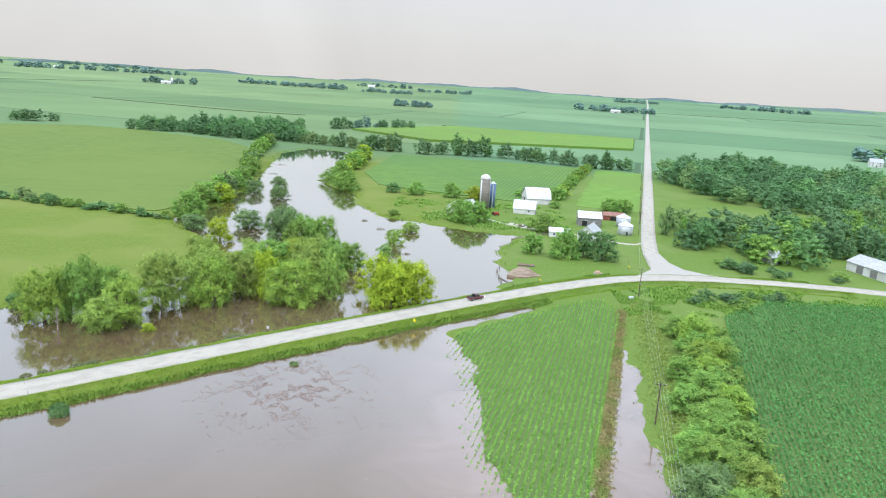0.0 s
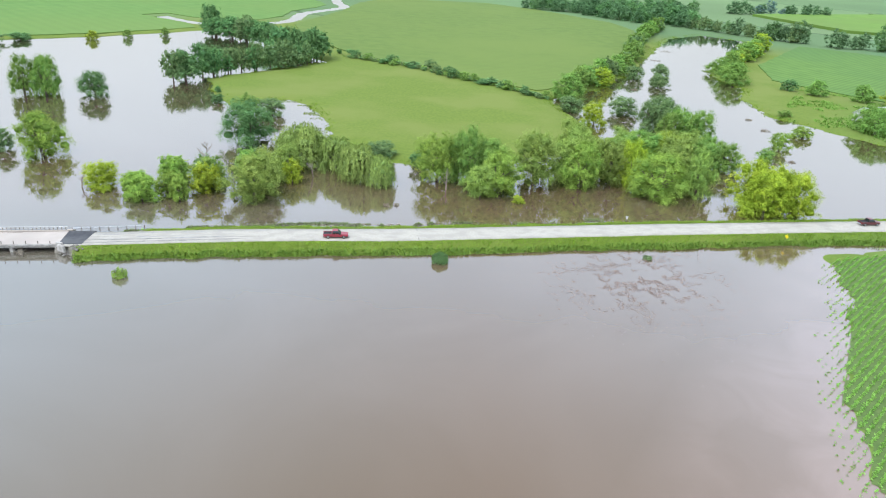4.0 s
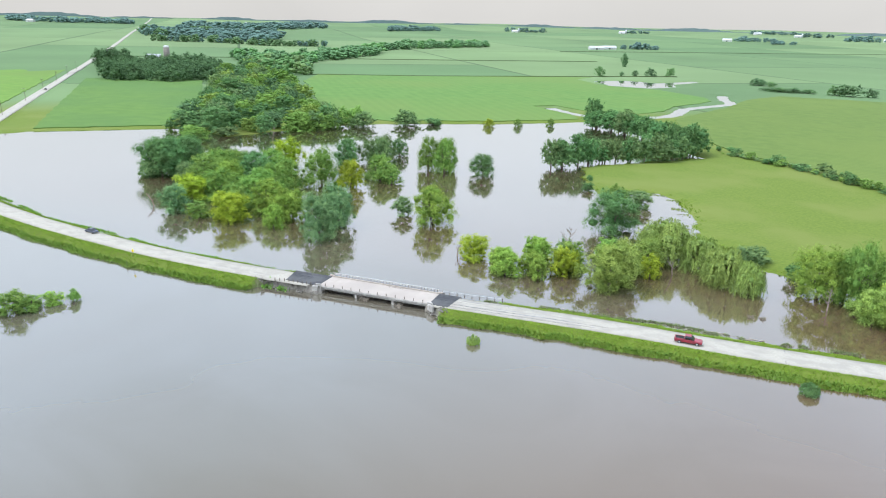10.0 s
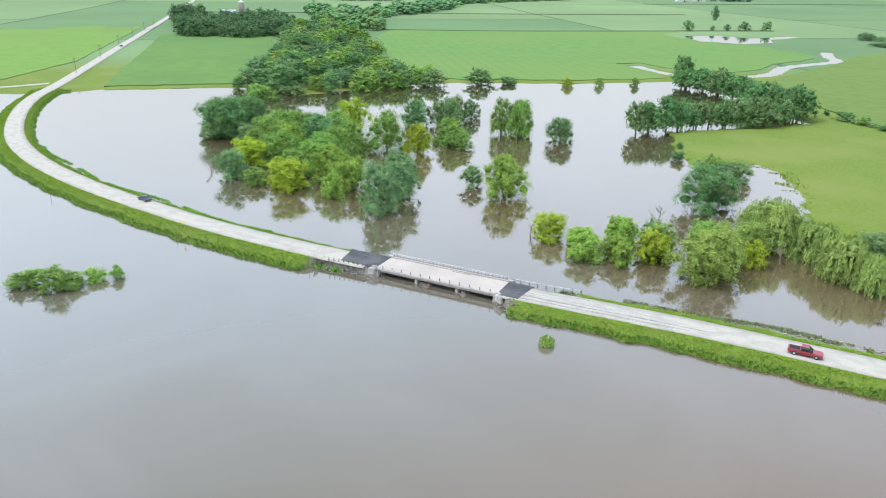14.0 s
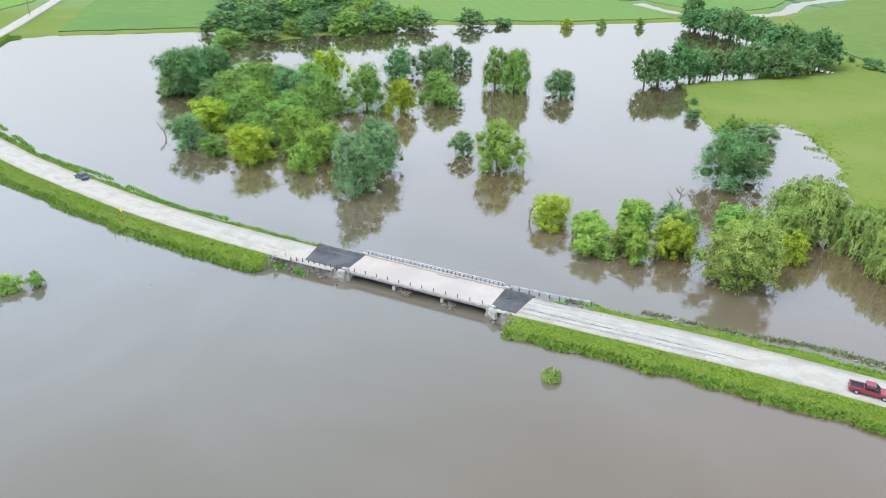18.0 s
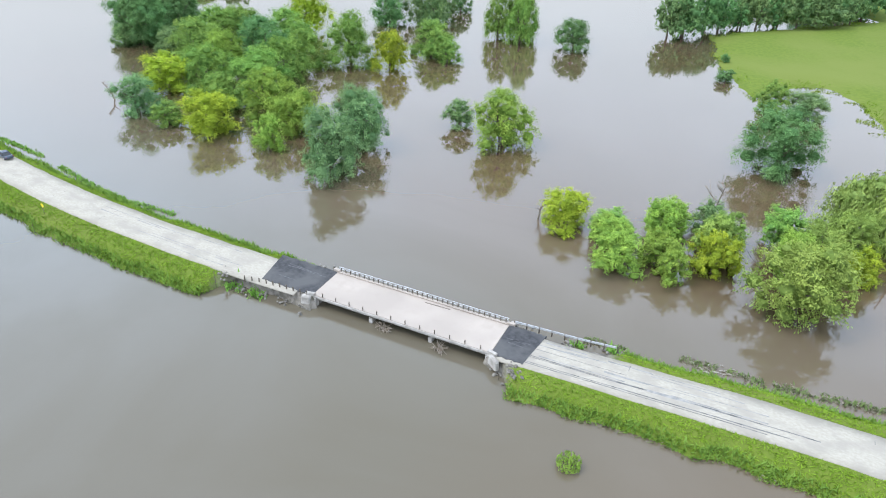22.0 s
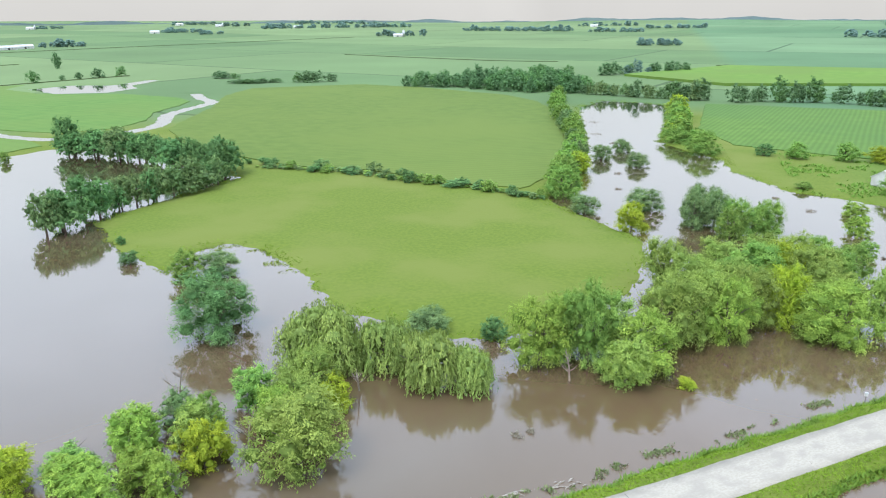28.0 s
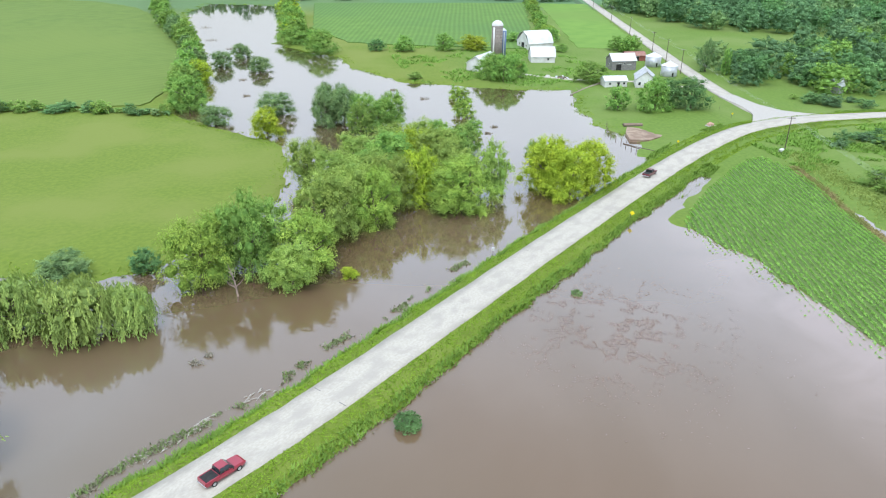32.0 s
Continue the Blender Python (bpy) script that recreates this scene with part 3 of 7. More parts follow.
def ribbon(name, line, width, dz, material, label, category, cut=None, thick=0.25, base=None, profile=(-1, -0.5, 0, 0.5, 1)):
    """A road sheet along a line, crowned in the middle, with uv along and across, in metres."""
    line = line if cut is None else line[cut]
    t = np.gradient(line, axis=0)
    t /= np.linalg.norm(t, axis=1)[:, None]
    nrm = np.stack([-t[:, 1], t[:, 0]], 1)
    s = np.concatenate([[0], np.cumsum(np.linalg.norm(np.diff(line, axis=0), axis=1))])
    z0 = height(line[:, 0], line[:, 1]) if base is None else np.full(len(line), base)
    rows, uvs = [], []
    for k in list(profile):
        edge = 1 + (0.035 * wobble(line[:, 0], line[:, 1], 1.9) if abs(k) == 1 else 0)
        p = line + nrm * (k * width / 2 * edge)[:, None] if hasattr(edge, "__len__") else line + nrm * (k * width / 2)
        rows.append(np.column_stack([p, z0 + dz + 0.06 * (1 - k * k)]))
        uvs.append(np.column_stack([s, np.full(len(s), k * width / 2)]))
    rows = [np.column_stack([rows[0][:, :2], rows[0][:, 2] - thick])] + rows + [np.column_stack([rows[-1][:, :2], rows[-1][:, 2] - thick])]
    uvs = [uvs[0]] + uvs + [uvs[-1]]
    m, n = len(rows), len(line)
    v, uv = np.stack(rows, 1).reshape(-1, 3), np.stack(uvs, 1).reshape(-1, 2)
    q = np.arange(n * m).reshape(n, m)
    f = np.stack([q[:-1, :-1], q[1:, :-1], q[1:, 1:], q[:-1, 1:]], -1).reshape(-1, 4)[:, ::-1]
    ob = new(name, mesh_np(name, v, f, [material], uv=uv, smooth=True))
    return tagged(ob, label, category, kind="structure")


along = (MAIN_ROAD - BR_A) @ BR_U
near_bridge = np.hypot(*(MAIN_ROAD - (BR_A + BR_B) / 2).T) < 40
west_cut = np.arange(len(MAIN_ROAD)) <= np.where(near_bridge & (along < 0))[0][-1]
east_cut = np.arange(len(MAIN_ROAD)) >= np.where(near_bridge & (along > BR_LEN))[0][0]
r_m = np.hypot(MAIN_ROAD[:, 0] + 60, MAIN_ROAD[:, 1] - 120)
ribbon("road_west", MAIN_ROAD, 7.3, 0.0, ROAD, "pale worn gravel-topped road on a low dam", "road", west_cut & (r_m < 860), base=ROAD_Z)
ribbon("road_east", MAIN_ROAD, 7.3, 0.0, ROAD, "pale worn gravel-topped road on a low dam", "road", east_cut, base=ROAD_Z)
ribbon("road_far_west", MAIN_ROAD, 7.5, 0.5, ROAD, "pale straight country road running to the horizon", "road", west_cut & (r_m >= 850), thick=0.6)
r_n = np.hypot(NORTH_ROAD[:, 0] + 60, NORTH_ROAD[:, 1] - 120)
ribbon("road_north", NORTH_ROAD, 6.8, 0.0, ROAD, "pale straight gravel road running north between fields", "road", r_n < 860, base=1.72)
ribbon("road_far_north", NORTH_ROAD, 6.8, 0.5, ROAD, "pale straight country road running to the horizon", "road", r_n >= 850, thick=0.6)


def flare(name, pts, label):
    bm = bmesh.new()
    top = [bm.verts.new((x, y, ROAD_Z + 0.012)) for x, y in pts]
    low = [bm.verts.new((x, y, ROAD_Z - 0.5)) for x, y in pts]
    bm.faces.new(top)
    for i in range(len(pts)):
        j = (i + 1) % len(pts)
        bm.faces.new((low[i], low[j], top[j], top[i]))
    bmesh.ops.recalc_face_normals(bm, faces=bm.faces[:])
    me = bpy.data.meshes.new(name)
    bm.to_mesh(me)
    bm.free()
    me.materials.append(SHOULDER)
    tagged(new(name, me), label, "road", kind="structure")


flare("road_flare", [(68, 249.5), (72.5, 254.8), (77.5, 262), (80.2, 272), (81.5, 290), (88.6, 290), (88.2, 275), (91, 265), (98, 259), (109, 255.5), (112, 251), (90, 250)], "pale gravel flare where the roads meet")
ribbon("road_side", SIDE_ROAD, 5.0, 0.0, ROAD, "narrow pale gravel side road", "road", base=1.4)


def sheet(name, poly, z, material, label, category="field", skirt=0.6, edge=2.0):
    """A flat-topped crop or grass field of some thickness with an uneven edge."""
    p = []
    for (ax, ay), (bx, by) in zip(poly, poly[1:] + poly[:1]):
        n = max(1, int(math.hypot(bx - ax, by - ay) / 6))
        for i in range(n):
            x, y = ax + (bx - ax) * i / n, ay + (by - ay) * i / n
            p.append((x + random.uniform(-1, 1) * edge * 0.4, y + random.uniform(-1, 1) * edge * 0.4))
    bm = bmesh.new()
    top = [bm.verts.new((x, y, z)) for x, y in p]
    low = [bm.verts.new((x, y, z - skirt)) for x, y in p]
    bm.faces.new(top)
    for i in range(len(p)):
        j = (i + 1) % len(p)
        bm.faces.new((low[i], low[j], top[j], top[i]))
    bmesh.ops.recalc_face_normals(bm, faces=bm.faces[:])
    bmesh.ops.triangulate(bm, faces=bm.faces[:], quad_method="FIXED", ngon_method="EAR_CLIP")
    me = bpy.data.meshes.new(name)
    bm.to_mesh(me)
    bm.free()
    me.materials.append(material)
    return tagged(new(name, me), label, category, kind="structure")


sheet("field_soy_1", [(-262, 338), (-236, 332), (-214, 334), (-190, 328), (-154, 318), (-134, 316), (-126, 345), (-130, 409), (-140, 470), (-150, 540), (-180, 620), (-215, 664), (-315, 716), (-382, 732), (-470, 668), (-455, 600), (-415, 520), (-385, 440), (-372, 412), (-330, 372)], 1.35, SOY, "dense green soybean field behind a hedge")
sheet("field_corner", [(-484, 2), (-846, 58), (-793, 165), (-600, 122), (-470, 72)], 1.3, CORN, "green row crop field in the road's corner")
sheet("field_farm", [(-52, 636), (113, 615), (58, 440), (44, 408), (0, 424), (-46, 444), (-62, 500)], 1.3, CORN, "green row crop field behind the farm")
sheet("field_farm_grass", [(124, 612), (172, 600), (113, 400), (72, 408)], 1.05, PALECROP, "pale green hay field beside the gravel road")
sheet("field_back", [(-129, 900), (-5, 1090), (262, 1052), (212, 852), (-28, 800)], 3.6, PALECROP, "pale green field behind a row of trees", skirt=6)
sheet("field_road_west", [(-620, -16), (-1180, 82), (-1300, -300), (-700, -320), (-520, -60)], 1.3, PALECROP, "pale green field beside the road")

NORTHCROP = mat("fresh_green_crop", (0.098, 0.196, 0.040), (0.120, 0.225, 0.048), 0.09, 0.95, c3=(0.128, 0.212, 0.046), scale3=0.006, bump=0.3, bump_scale=0.8, rows=(104.5, 9.0, 0.03))
sheet("field_north_shore", [(-440, 212), (-430, 245), (-415, 278), (-405, 322), (-402, 346), (-425, 358), (-482, 364), (-480, 386), (-428, 384), (-410, 412), (-416, 446), (-439, 482), (-448, 525), (-458, 552), (-485, 575), (-560, 592), (-600, 574), (-640, 574), (-705, 600), (-728, 650), (-790, 452), (-845, 312), (-760, 264), (-700, 250), (-560, 206), (-460, 200)], 1.25, NORTHCROP, "fresh green crop field on the lake's far shore")
EDGE = mat("weedy_field_edge", (0.050, 0.078, 0.026), (0.078, 0.105, 0.036), 0.4, 0.95)
for pts, width, label in (([(-850, 302), (-789, 450), (-736, 649), (-700, 770)], 3.5, "dark weedy strip between two fields"), ([(-640, 1262), (-357, 1155), (-230, 1147)], 6, "brown weedy ditch across the plain"), ([(-19, 1102), (253, 1025)], 6, "dark weedy ditch across the plain"), ([(640, 2339), (1326, 2251)], 14, "dark hedge line across the plain"), ([(-1340, 1085), (-1180, 1650), (-1010, 2150)], 9, "dark ditch between distant fields"), ([(-1246, 130), (-1160, 430), (-1000, 900)], 5, "dark ditch between distant fields")):
    ribbon("field_edge", smooth_line(pts, 12), width, 0.7, EDGE, label, "field edge", thick=0.9)

# ---- trees ----


def cards(c, nrm, size, rng, squash=0.6):
    """Small leaf sprays: folded diamonds at points c facing about nrm."""
    n = len(c)
    a = rng.normal(size=(n, 3))
    u = np.cross(nrm, a)
    u /= np.linalg.norm(u, axis=1)[:, None] + 1e-9
    w = np.cross(nrm, u)
    s = size * rng.uniform(0.6, 1.4, (n, 1))
    fold = nrm * s * 0.18
    v = np.stack([c - u * s, c - w * s * squash + fold, c + u * s, c + w * s * squash + fold], 1).reshape(-1, 3)
    return v, np.arange(4 * n).reshape(n, 4)


def unit_ball():
    """A rounded cube of 24 faces."""
    bm = bmesh.new()
    bmesh.ops.create_cube(bm, size=1)
    bmesh.ops.subdivide_edges(bm, edges=bm.edges[:], cuts=1, use_grid_fill=True)
    bm.verts.index_update()
    v = np.array([q.co.normalized() for q in bm.verts])
    f = np.array([[q.index for q in t.verts] for t in bm.faces])
    bm.free()
    return v, f


BALL = unit_ball()


def ball(c, r, rng):
    """A rough rounded mass, low in faces."""
    v, f = BALL
    return v * rng.uniform(0.82, 1.1, (len(v), 1)) * r + c, f


def crown(kind, rng, n_cards, size, boughs=34):
    """The crown of a tree 6 m in radius and 12 m high: boughs carrying hanging sprays, each spray a cluster of leaves."""
    R, H = 6.0, 12.0
    lobes = []
    if kind == "bush":
        for i in range(20):
            a, q = rng.uniform(0, math.tau), math.sqrt(rng.uniform(0, 1))
            lobes.append((np.array((q * R * 0.68 * math.cos(a), q * R * 0.68 * math.sin(a), H * rng.uniform(0.10, 0.76) * (1.1 - 0.30 * q))), R * rng.uniform(0.22, 0.40)))
    elif kind == "willow":
        for i in range(20):
            a, q = rng.uniform(0, math.tau), math.sqrt(rng.uniform(0.03, 1))
            lobes.append((np.array((q * R * 0.74 * math.cos(a), q * R * 0.74 * math.sin(a), H * (0.84 - 0.30 * q * q) + rng.uniform(-1.2, 0.7))), R * rng.uniform(0.22, 0.36)))
        for i in range(16):
            a, q = i * 2.4 + rng.uniform(-0.4, 0.4), rng.uniform(0.35, 0.80)
            lobes.append((np.array((q * R * math.cos(a), q * R * math.sin(a), H * rng.uniform(0.24, 0.52))), R * rng.uniform(0.20, 0.32)))
    else:
        low = 0.20 if kind == "tall" else 0.07
        lobes += [(np.array((0, 0, H * (low + 0.24))), R * 0.56), (np.array((0, 0, H * (low * 0.6 + 0.56))), R * 0.50)]
        for i in range(boughs):
            t = (i + 0.5) / boughs
            a = i * 2.4 + rng.uniform(-0.6, 0.6)
            z = H * (low + (0.90 - low) * t)
            ring = R * 0.76 * max(0.12, math.sin(math.pi * (0.24 + 0.68 * t))) ** 0.7 * rng.uniform(0.42, 1.32)
            lobes.append((np.array((ring * math.cos(a), ring * math.sin(a), z + rng.uniform(-0.6, 0.6))), R * rng.uniform(0.14, 0.36)))
    vs, fs, tone, off = [], [], [], 0
    tones = rng.uniform(0, 1, len(lobes))
    for (c, r), q in zip(lobes, tones):
        v, f = ball(c, r * (0.58 if kind == "willow" else 0.56) * np.array((1, 1, 0.85)), rng)
        # inner masses take the darkest tone: crown shade painted into the colour
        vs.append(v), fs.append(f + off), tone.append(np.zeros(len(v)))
        off += len(v)
    centres, radii = np.array([c for c, _ in lobes]), np.array([r for _, r in lobes])
    tot = float((radii ** 2).sum())
    each = 22 if kind == "willow" else 20 if n_cards > 1600 else 9
    for i, ((c, r), tn) in enumerate(zip(lobes, tones)):
        m = max(3, int((2.6 if kind == "willow" else 1.9) * n_cards / each * r * r / tot))
        d = rng.normal(size=(m, 3))
        d[:, 2] += 0.30
        d /= np.linalg.norm(d, axis=1)[:, None]
        p = c + d * r * rng.uniform(0.72, 1.14, (m, 1)) * np.array((1, 1, 0.92))
        # sprays buried in another bough are never seen
        gap = np.linalg.norm(p[:, None] - centres[None], axis=2) / radii[None]
        gap[:, i] = 9
        ok = gap.min(1) > 0.80
        d, p = d[ok], p[ok]
        m = len(p)
        if not m:
            continue
        hang = rng.normal(size=(m, 3)) * 0.30
        g = d * (0.15 if kind == "willow" else 0.80) + hang * (0.4 if kind == "willow" else 1.0) - np.array((0, 0, 1.0 if kind == "willow" else 0.55))
        g /= np.linalg.norm(g, axis=1)[:, None]
        s = rng.uniform(1.1, 2.7, (m, 1)) if kind == "willow" else rng.uniform(0.48, 0.95, (m, 1))
        if kind == "willow":
            s = np.minimum(s * (0.6 + 0.7 * np.hypot(p[:, :1], p[:, 1:2]) / R), np.maximum(p[:, 2:] * 0.52, 0.3))
        st = np.clip(0.50 * tn + 0.50 * rng.uniform(0, 1, m), 0, 1)
        g, s, st, d, p = (np.repeat(q, each, 0) for q in (g, s, st, d, p))
        n = len(p)
        run = rng.uniform(-0.25, 1.8, (n, 1)) if kind == "willow" else rng.uniform(-1.1, 1.1, (n, 1))
        shift = g * s * run + rng.normal(size=(n, 3)) * (0.16 if kind == "willow" else s * 0.36)
        p = p + shift
        p[:, 2] = np.maximum(p[:, 2], 0.2)
        ax = g * 0.95 + rng.normal(size=(n, 3)) * (0.20 if kind == "willow" else 0.42)
        ax /= np.linalg.norm(ax, axis=1)[:, None] + 1e-9
        up = d * 0.60 + shift / s * (0.2 if kind == "willow" else 0.55) + rng.normal(size=(n, 3)) * 0.22 + np.array((0, 0, 0.45))
        w = np.cross(up, ax)
        w /= np.linalg.norm(w, axis=1)[:, None] + 1e-9
        up = np.cross(ax, w)
        ls = size * rng.uniform(0.7, 1.6, (n, 1)) * (1.9 if kind == "willow" else 1.12)
        wd = ls * (0.28 if kind == "willow" else 0.42)
        v = np.stack([p - ax * ls, p - w * wd + up * wd * 0.4, p + ax * ls, p + w * wd + up * wd * 0.4], 1).reshape(-1, 3)
        vs.append(v), fs.append(np.arange(4 * n).reshape(n, 4) + off), tone.append(np.repeat(st, 4))
        off += len(v)
    return np.vstack(vs), np.vstack(fs), np.concatenate(tone)


def far_crown(rng, n_lobes, n_cards, size):
    """A crown seen from afar, 6 m in radius and 12 m high: rough leafy masses with small sprays breaking the outline."""
    vs, fs, tone, off = [], [], [], 0
    for i in range(n_lobes):
        t = (i + 0.5) / n_lobes
        a = i * 2.4 + rng.uniform(-0.5, 0.5)
        ring = 4.3 * max(0.1, math.sin(math.pi * (0.26 + 0.66 * t))) ** 0.7 * rng.uniform(0.5, 1.2)
        c, r, q = np.array((ring * math.cos(a), ring * math.sin(a), 12 * (0.10 + 0.78 * t))), rng.uniform(1.1, 2.2), rng.uniform(0.2, 0.8)
        v, f = ball(c, r * np.array((1, 1, 0.9)), rng)
        vs.append(v), fs.append(f + off), tone.append(np.full(len(v), q))
        off += len(v)
        m = n_cards // n_lobes
        d = rng.normal(size=(m, 3)) + (0, 0, 0.35)
        d /= np.linalg.norm(d, axis=1)[:, None]
        v, f = cards(c + d * r * rng.uniform(0.9, 1.15, (m, 1)), d * 0.7 + (0, 0, 0.5) + rng.normal(size=(m, 3)) * 0.3, size, rng, 0.6)
        vs.append(v), fs.append(f + off), tone.append(np.repeat(np.clip(q + rng.uniform(-0.3, 0.3, m), 0, 1), 4))
        off += len(v)
    return np.vstack(vs), np.vstack(fs), np.concatenate(tone)


def tree_template(kind, leaf, n_cards, size, seed):
    rng = np.random.default_rng(seed)
    v, f, tone = crown(kind, rng, n_cards, size)
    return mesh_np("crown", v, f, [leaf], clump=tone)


def trunk_mesh(seed, stems=1):
    rng = random.Random(seed)
    bm = bmesh.new()
    for s in range(stems):
        a0 = rng.uniform(0, math.tau)
        lean = 0.25 * stems
        top = Vector((lean * 1.6 * math.cos(a0), lean * 1.6 * math.sin(a0), 5.6))
        tube([(0.25 * s * math.cos(a0), 0.25 * s * math.sin(a0), -1.2), (top.x * 0.4, top.y * 0.4, 2.2), tuple(top), (top.x * 1.4, top.y * 1.4, 8.6)], [0.42, 0.32, 0.22, 0.06], 7, bm)
        for i in range(5):
            a, z = a0 + i * 1.9 + rng.uniform(-0.4, 0.4), rng.uniform(2.2, 5.5)
            b = Vector((top.x * z / 6, top.y * z / 6, z))
            L = rng.uniform(2.6, 4.4)
            tube([tuple(b), (b.x + L * 0.5 * math.cos(a), b.y + L * 0.5 * math.sin(a), z + L * 0.30), (b.x + L * math.cos(a), b.y + L * math.sin(a), z + L * 0.75)], [0.16, 0.11, 0.04], 5, bm)
    me = bpy.data.meshes.new("trunk")
    bm.to_mesh(me)
    bm.free()
    me.materials.append(BARK)
    return me


TRUNKS = [trunk_mesh(i, 1 + i % 3) for i in range(4)]
WORDS = {"d": "dark green", "m": "mid-green", "l": "bright green", "y": "yellow-green", "g": "greyish green", "c": "cool light-green", "v": "soft olive-green", "w": "pale green drooping"}
TEMPLATES = {}


def template(kind, sp, fine, seed):
    key = (kind, sp, fine, seed)
    if key not in TEMPLATES:
        n, size = {4: (12000, 0.126), 3: (8000, 0.152), 2: (4200, 0.205), 1: (1500, 0.35)}[fine]
        ob = new("tree" if kind != "bush" else "bush")
        part("trunk", TRUNKS[seed % len(TRUNKS)], BARK, ob)
        part("crown", tree_template(kind, LEAF[sp], n, size, seed * 7 + len(TEMPLATES)), None, ob)
        ob.matrix_basis = Matrix.Translation((0, 0, 0))
        TEMPLATES[key] = ob
    return TEMPLATES[key]


USED = set()


def plant(x, y, r, h, sp, where, fine=2, kind=None, z=None, group=""):
    if r > 8.6 and fine >= 2 and sp != "w":
        # a broad mass is several trees grown together
        n = 3 + (r > 10) + 2 * (r > 13)
        for k in range(n):
            a = k * math.tau / n + random.uniform(-0.4, 0.4)
            plant(x + r * 0.5 * math.cos(a), y + r * 0.5 * math.sin(a), r * 0.56, h * random.uniform(0.86, 1.04), sp, where, fine, kind, z, group)
        return None
    h = h * 1.03
    kind = kind or ("willow" if sp == "w" else "bush" if h < 0.8 * r or h < 4.6 else "broad")
    if fine == 2:
        fine = 4 if r > 7.6 else 3 if r > 4.8 else 2
    src = template(kind, sp, fine, random.randrange(3 if fine >= 2 else 2))
    z = z if z is not None else min(0.0, h1(x, y)) if where == "flood" else h1(x, y)
    z = max(z, -0.3)
    m = pose(x, y, z, 0, 0, random.uniform(0, 360)) @ Matrix.Diagonal((r / 6, r / 6, (h - z * 0) / 12, 1))
    if id(src) in USED:
        ob = copy_thing(src, m @ Matrix.Diagonal((*(1 / k for k in src.scale), 1)))
    else:
        USED.add(id(src))
        ob = src
        ob.matrix_basis = m
    what = {"willow": "willow tree", "bush": "leafy bush", "broad": "broadleaf tree", "tall": "tall-stemmed broadleaf tree"}[kind]
    place = {"flood": "standing in flood water", "land": "on grassy ground", "row": "in a field-edge row", "bank": "on the river bank"}[where]
    tagged(ob, f"{WORDS[sp]} {what} in full leaf {place}", "tree" if kind != "bush" else "bush", group)
    return ob


WEST = [(-330, 53, 14.5, 15.9, "d"), (-325, 42, 5.0, 6.7, "g"), (-411, 78, 8.6, 8.5, "m"), (-320, 75, 11.0, 10.9, "m"), (-291, 79, 8.6, 13.6, "d"), (-317, 101, 7.5, 15.2, "y"), (-280, 88, 6.4, 12.1, "m"), (-276, 50, 7.4, 9.9, "y"), (-272, 60, 7.5, 12.2, "m"), (-260, 41, 6.0, 10.2, "c"), (-250, 47, 4.4, 6.0, "m"), (-241, 55, 7.1, 10.3, "y"), (-245, 71, 7.2, 12.3, "l"), (-226, 66, 4.0, 8.1, "l"), (-233, 75, 6.4, 11.0, "l"), (-219, 86, 6.6, 14.2, "c"), (-208, 75, 7.2, 14.8, "c"), (-300, 62, 8.6, 12, "m"), (-262, 72, 7.8, 12, "m"), (-304, 90, 7.8, 12, "m")]
WEST_FILL = [(-285, 66, 7, 12, "l"), (-255, 60, 6, 9.5, "m"), (-232, 88, 5, 9, "c"), (-270, 80, 6, 13, "m"), (-340, 62, 8, 12, "d"), (-310, 55, 6, 8, "g")]
ISLES = [(-279, 103, 7.8, 15.3, "m"), (-270, 112, 5.3, 11.9, "y"), (-318, 131, 6.5, 12.4, "d"), (-315, 146, 9.8, 13.6, "g"), (-327, 163, 4.4, 9.4, "d"), (-279, 130, 7.0, 11.0, "m"), (-270, 131, 4.3, 7.0, "m"), (-285, 162, 9.4, 16.8, "m"), (-268, 176, 6.1, 10.4, "d"), (-208, 116, 7.1, 13.2, "l"), (-222, 112, 4.0, 6.9, "g")]
NEAR_FILL = [(-150, 127, 4.6, 8, "v"), (-140, 140, 5, 9.5, "v"), (-163, 113.5, 4.0, 4.8, "l"), (-152, 116, 4.5, 7, "l"), (-162, 127, 4.5, 6, "v"), (-152, 131, 4.5, 7, "m"), (-139, 134, 5, 10, "l"), (-140, 149, 5, 9, "v"), (-160, 113, 4, 5.5, "l")]
NEAR = [(-170, 109, 5.2, 7.2, "y"), (-167, 118, 4.3, 3.4, "m"), (-154, 109, 4.7, 6.7, "l"), (-158, 123, 4.4, 8.5, "l"), (-147, 115, 2.9, 6.2, "l"), (-146, 123, 4.4, 8.4, "y"), (-158, 133, 3.4, 6.1, "g"), (-148, 141, 4.8, 8.1, "m"), (-144, 160, 9.2, 12.6, "w"), (-132, 127, 7.6, 12.6, "v"), (-134, 144, 3.3, 7.1, "y"), (-122, 158, 7.0, 11.2, "w"), (-113, 158, 5.0, 9.0, "w"), (-132, 162, 6.5, 10.4, "w"), (-129, 180, 5.3, 5.2, "g"), (-114, 180, 3.3, 4.7, "d")]
BANK_FILL = [(-90, 181, 6.5, 13, "m"), (-72, 196, 6.5, 14, "v"), (-60, 205, 6.5, 13, "v"), (-58, 228, 7.5, 12, "m"), (-44, 212, 7, 13, "v"), (-66, 235, 7, 10, "v"), (-99, 178, 5, 13, "m"), (-74, 212, 6, 13, "v"), (-50, 232, 7, 12, "y"), (-40, 228, 6, 12, "m"), (-86, 168, 5, 9, "v")]
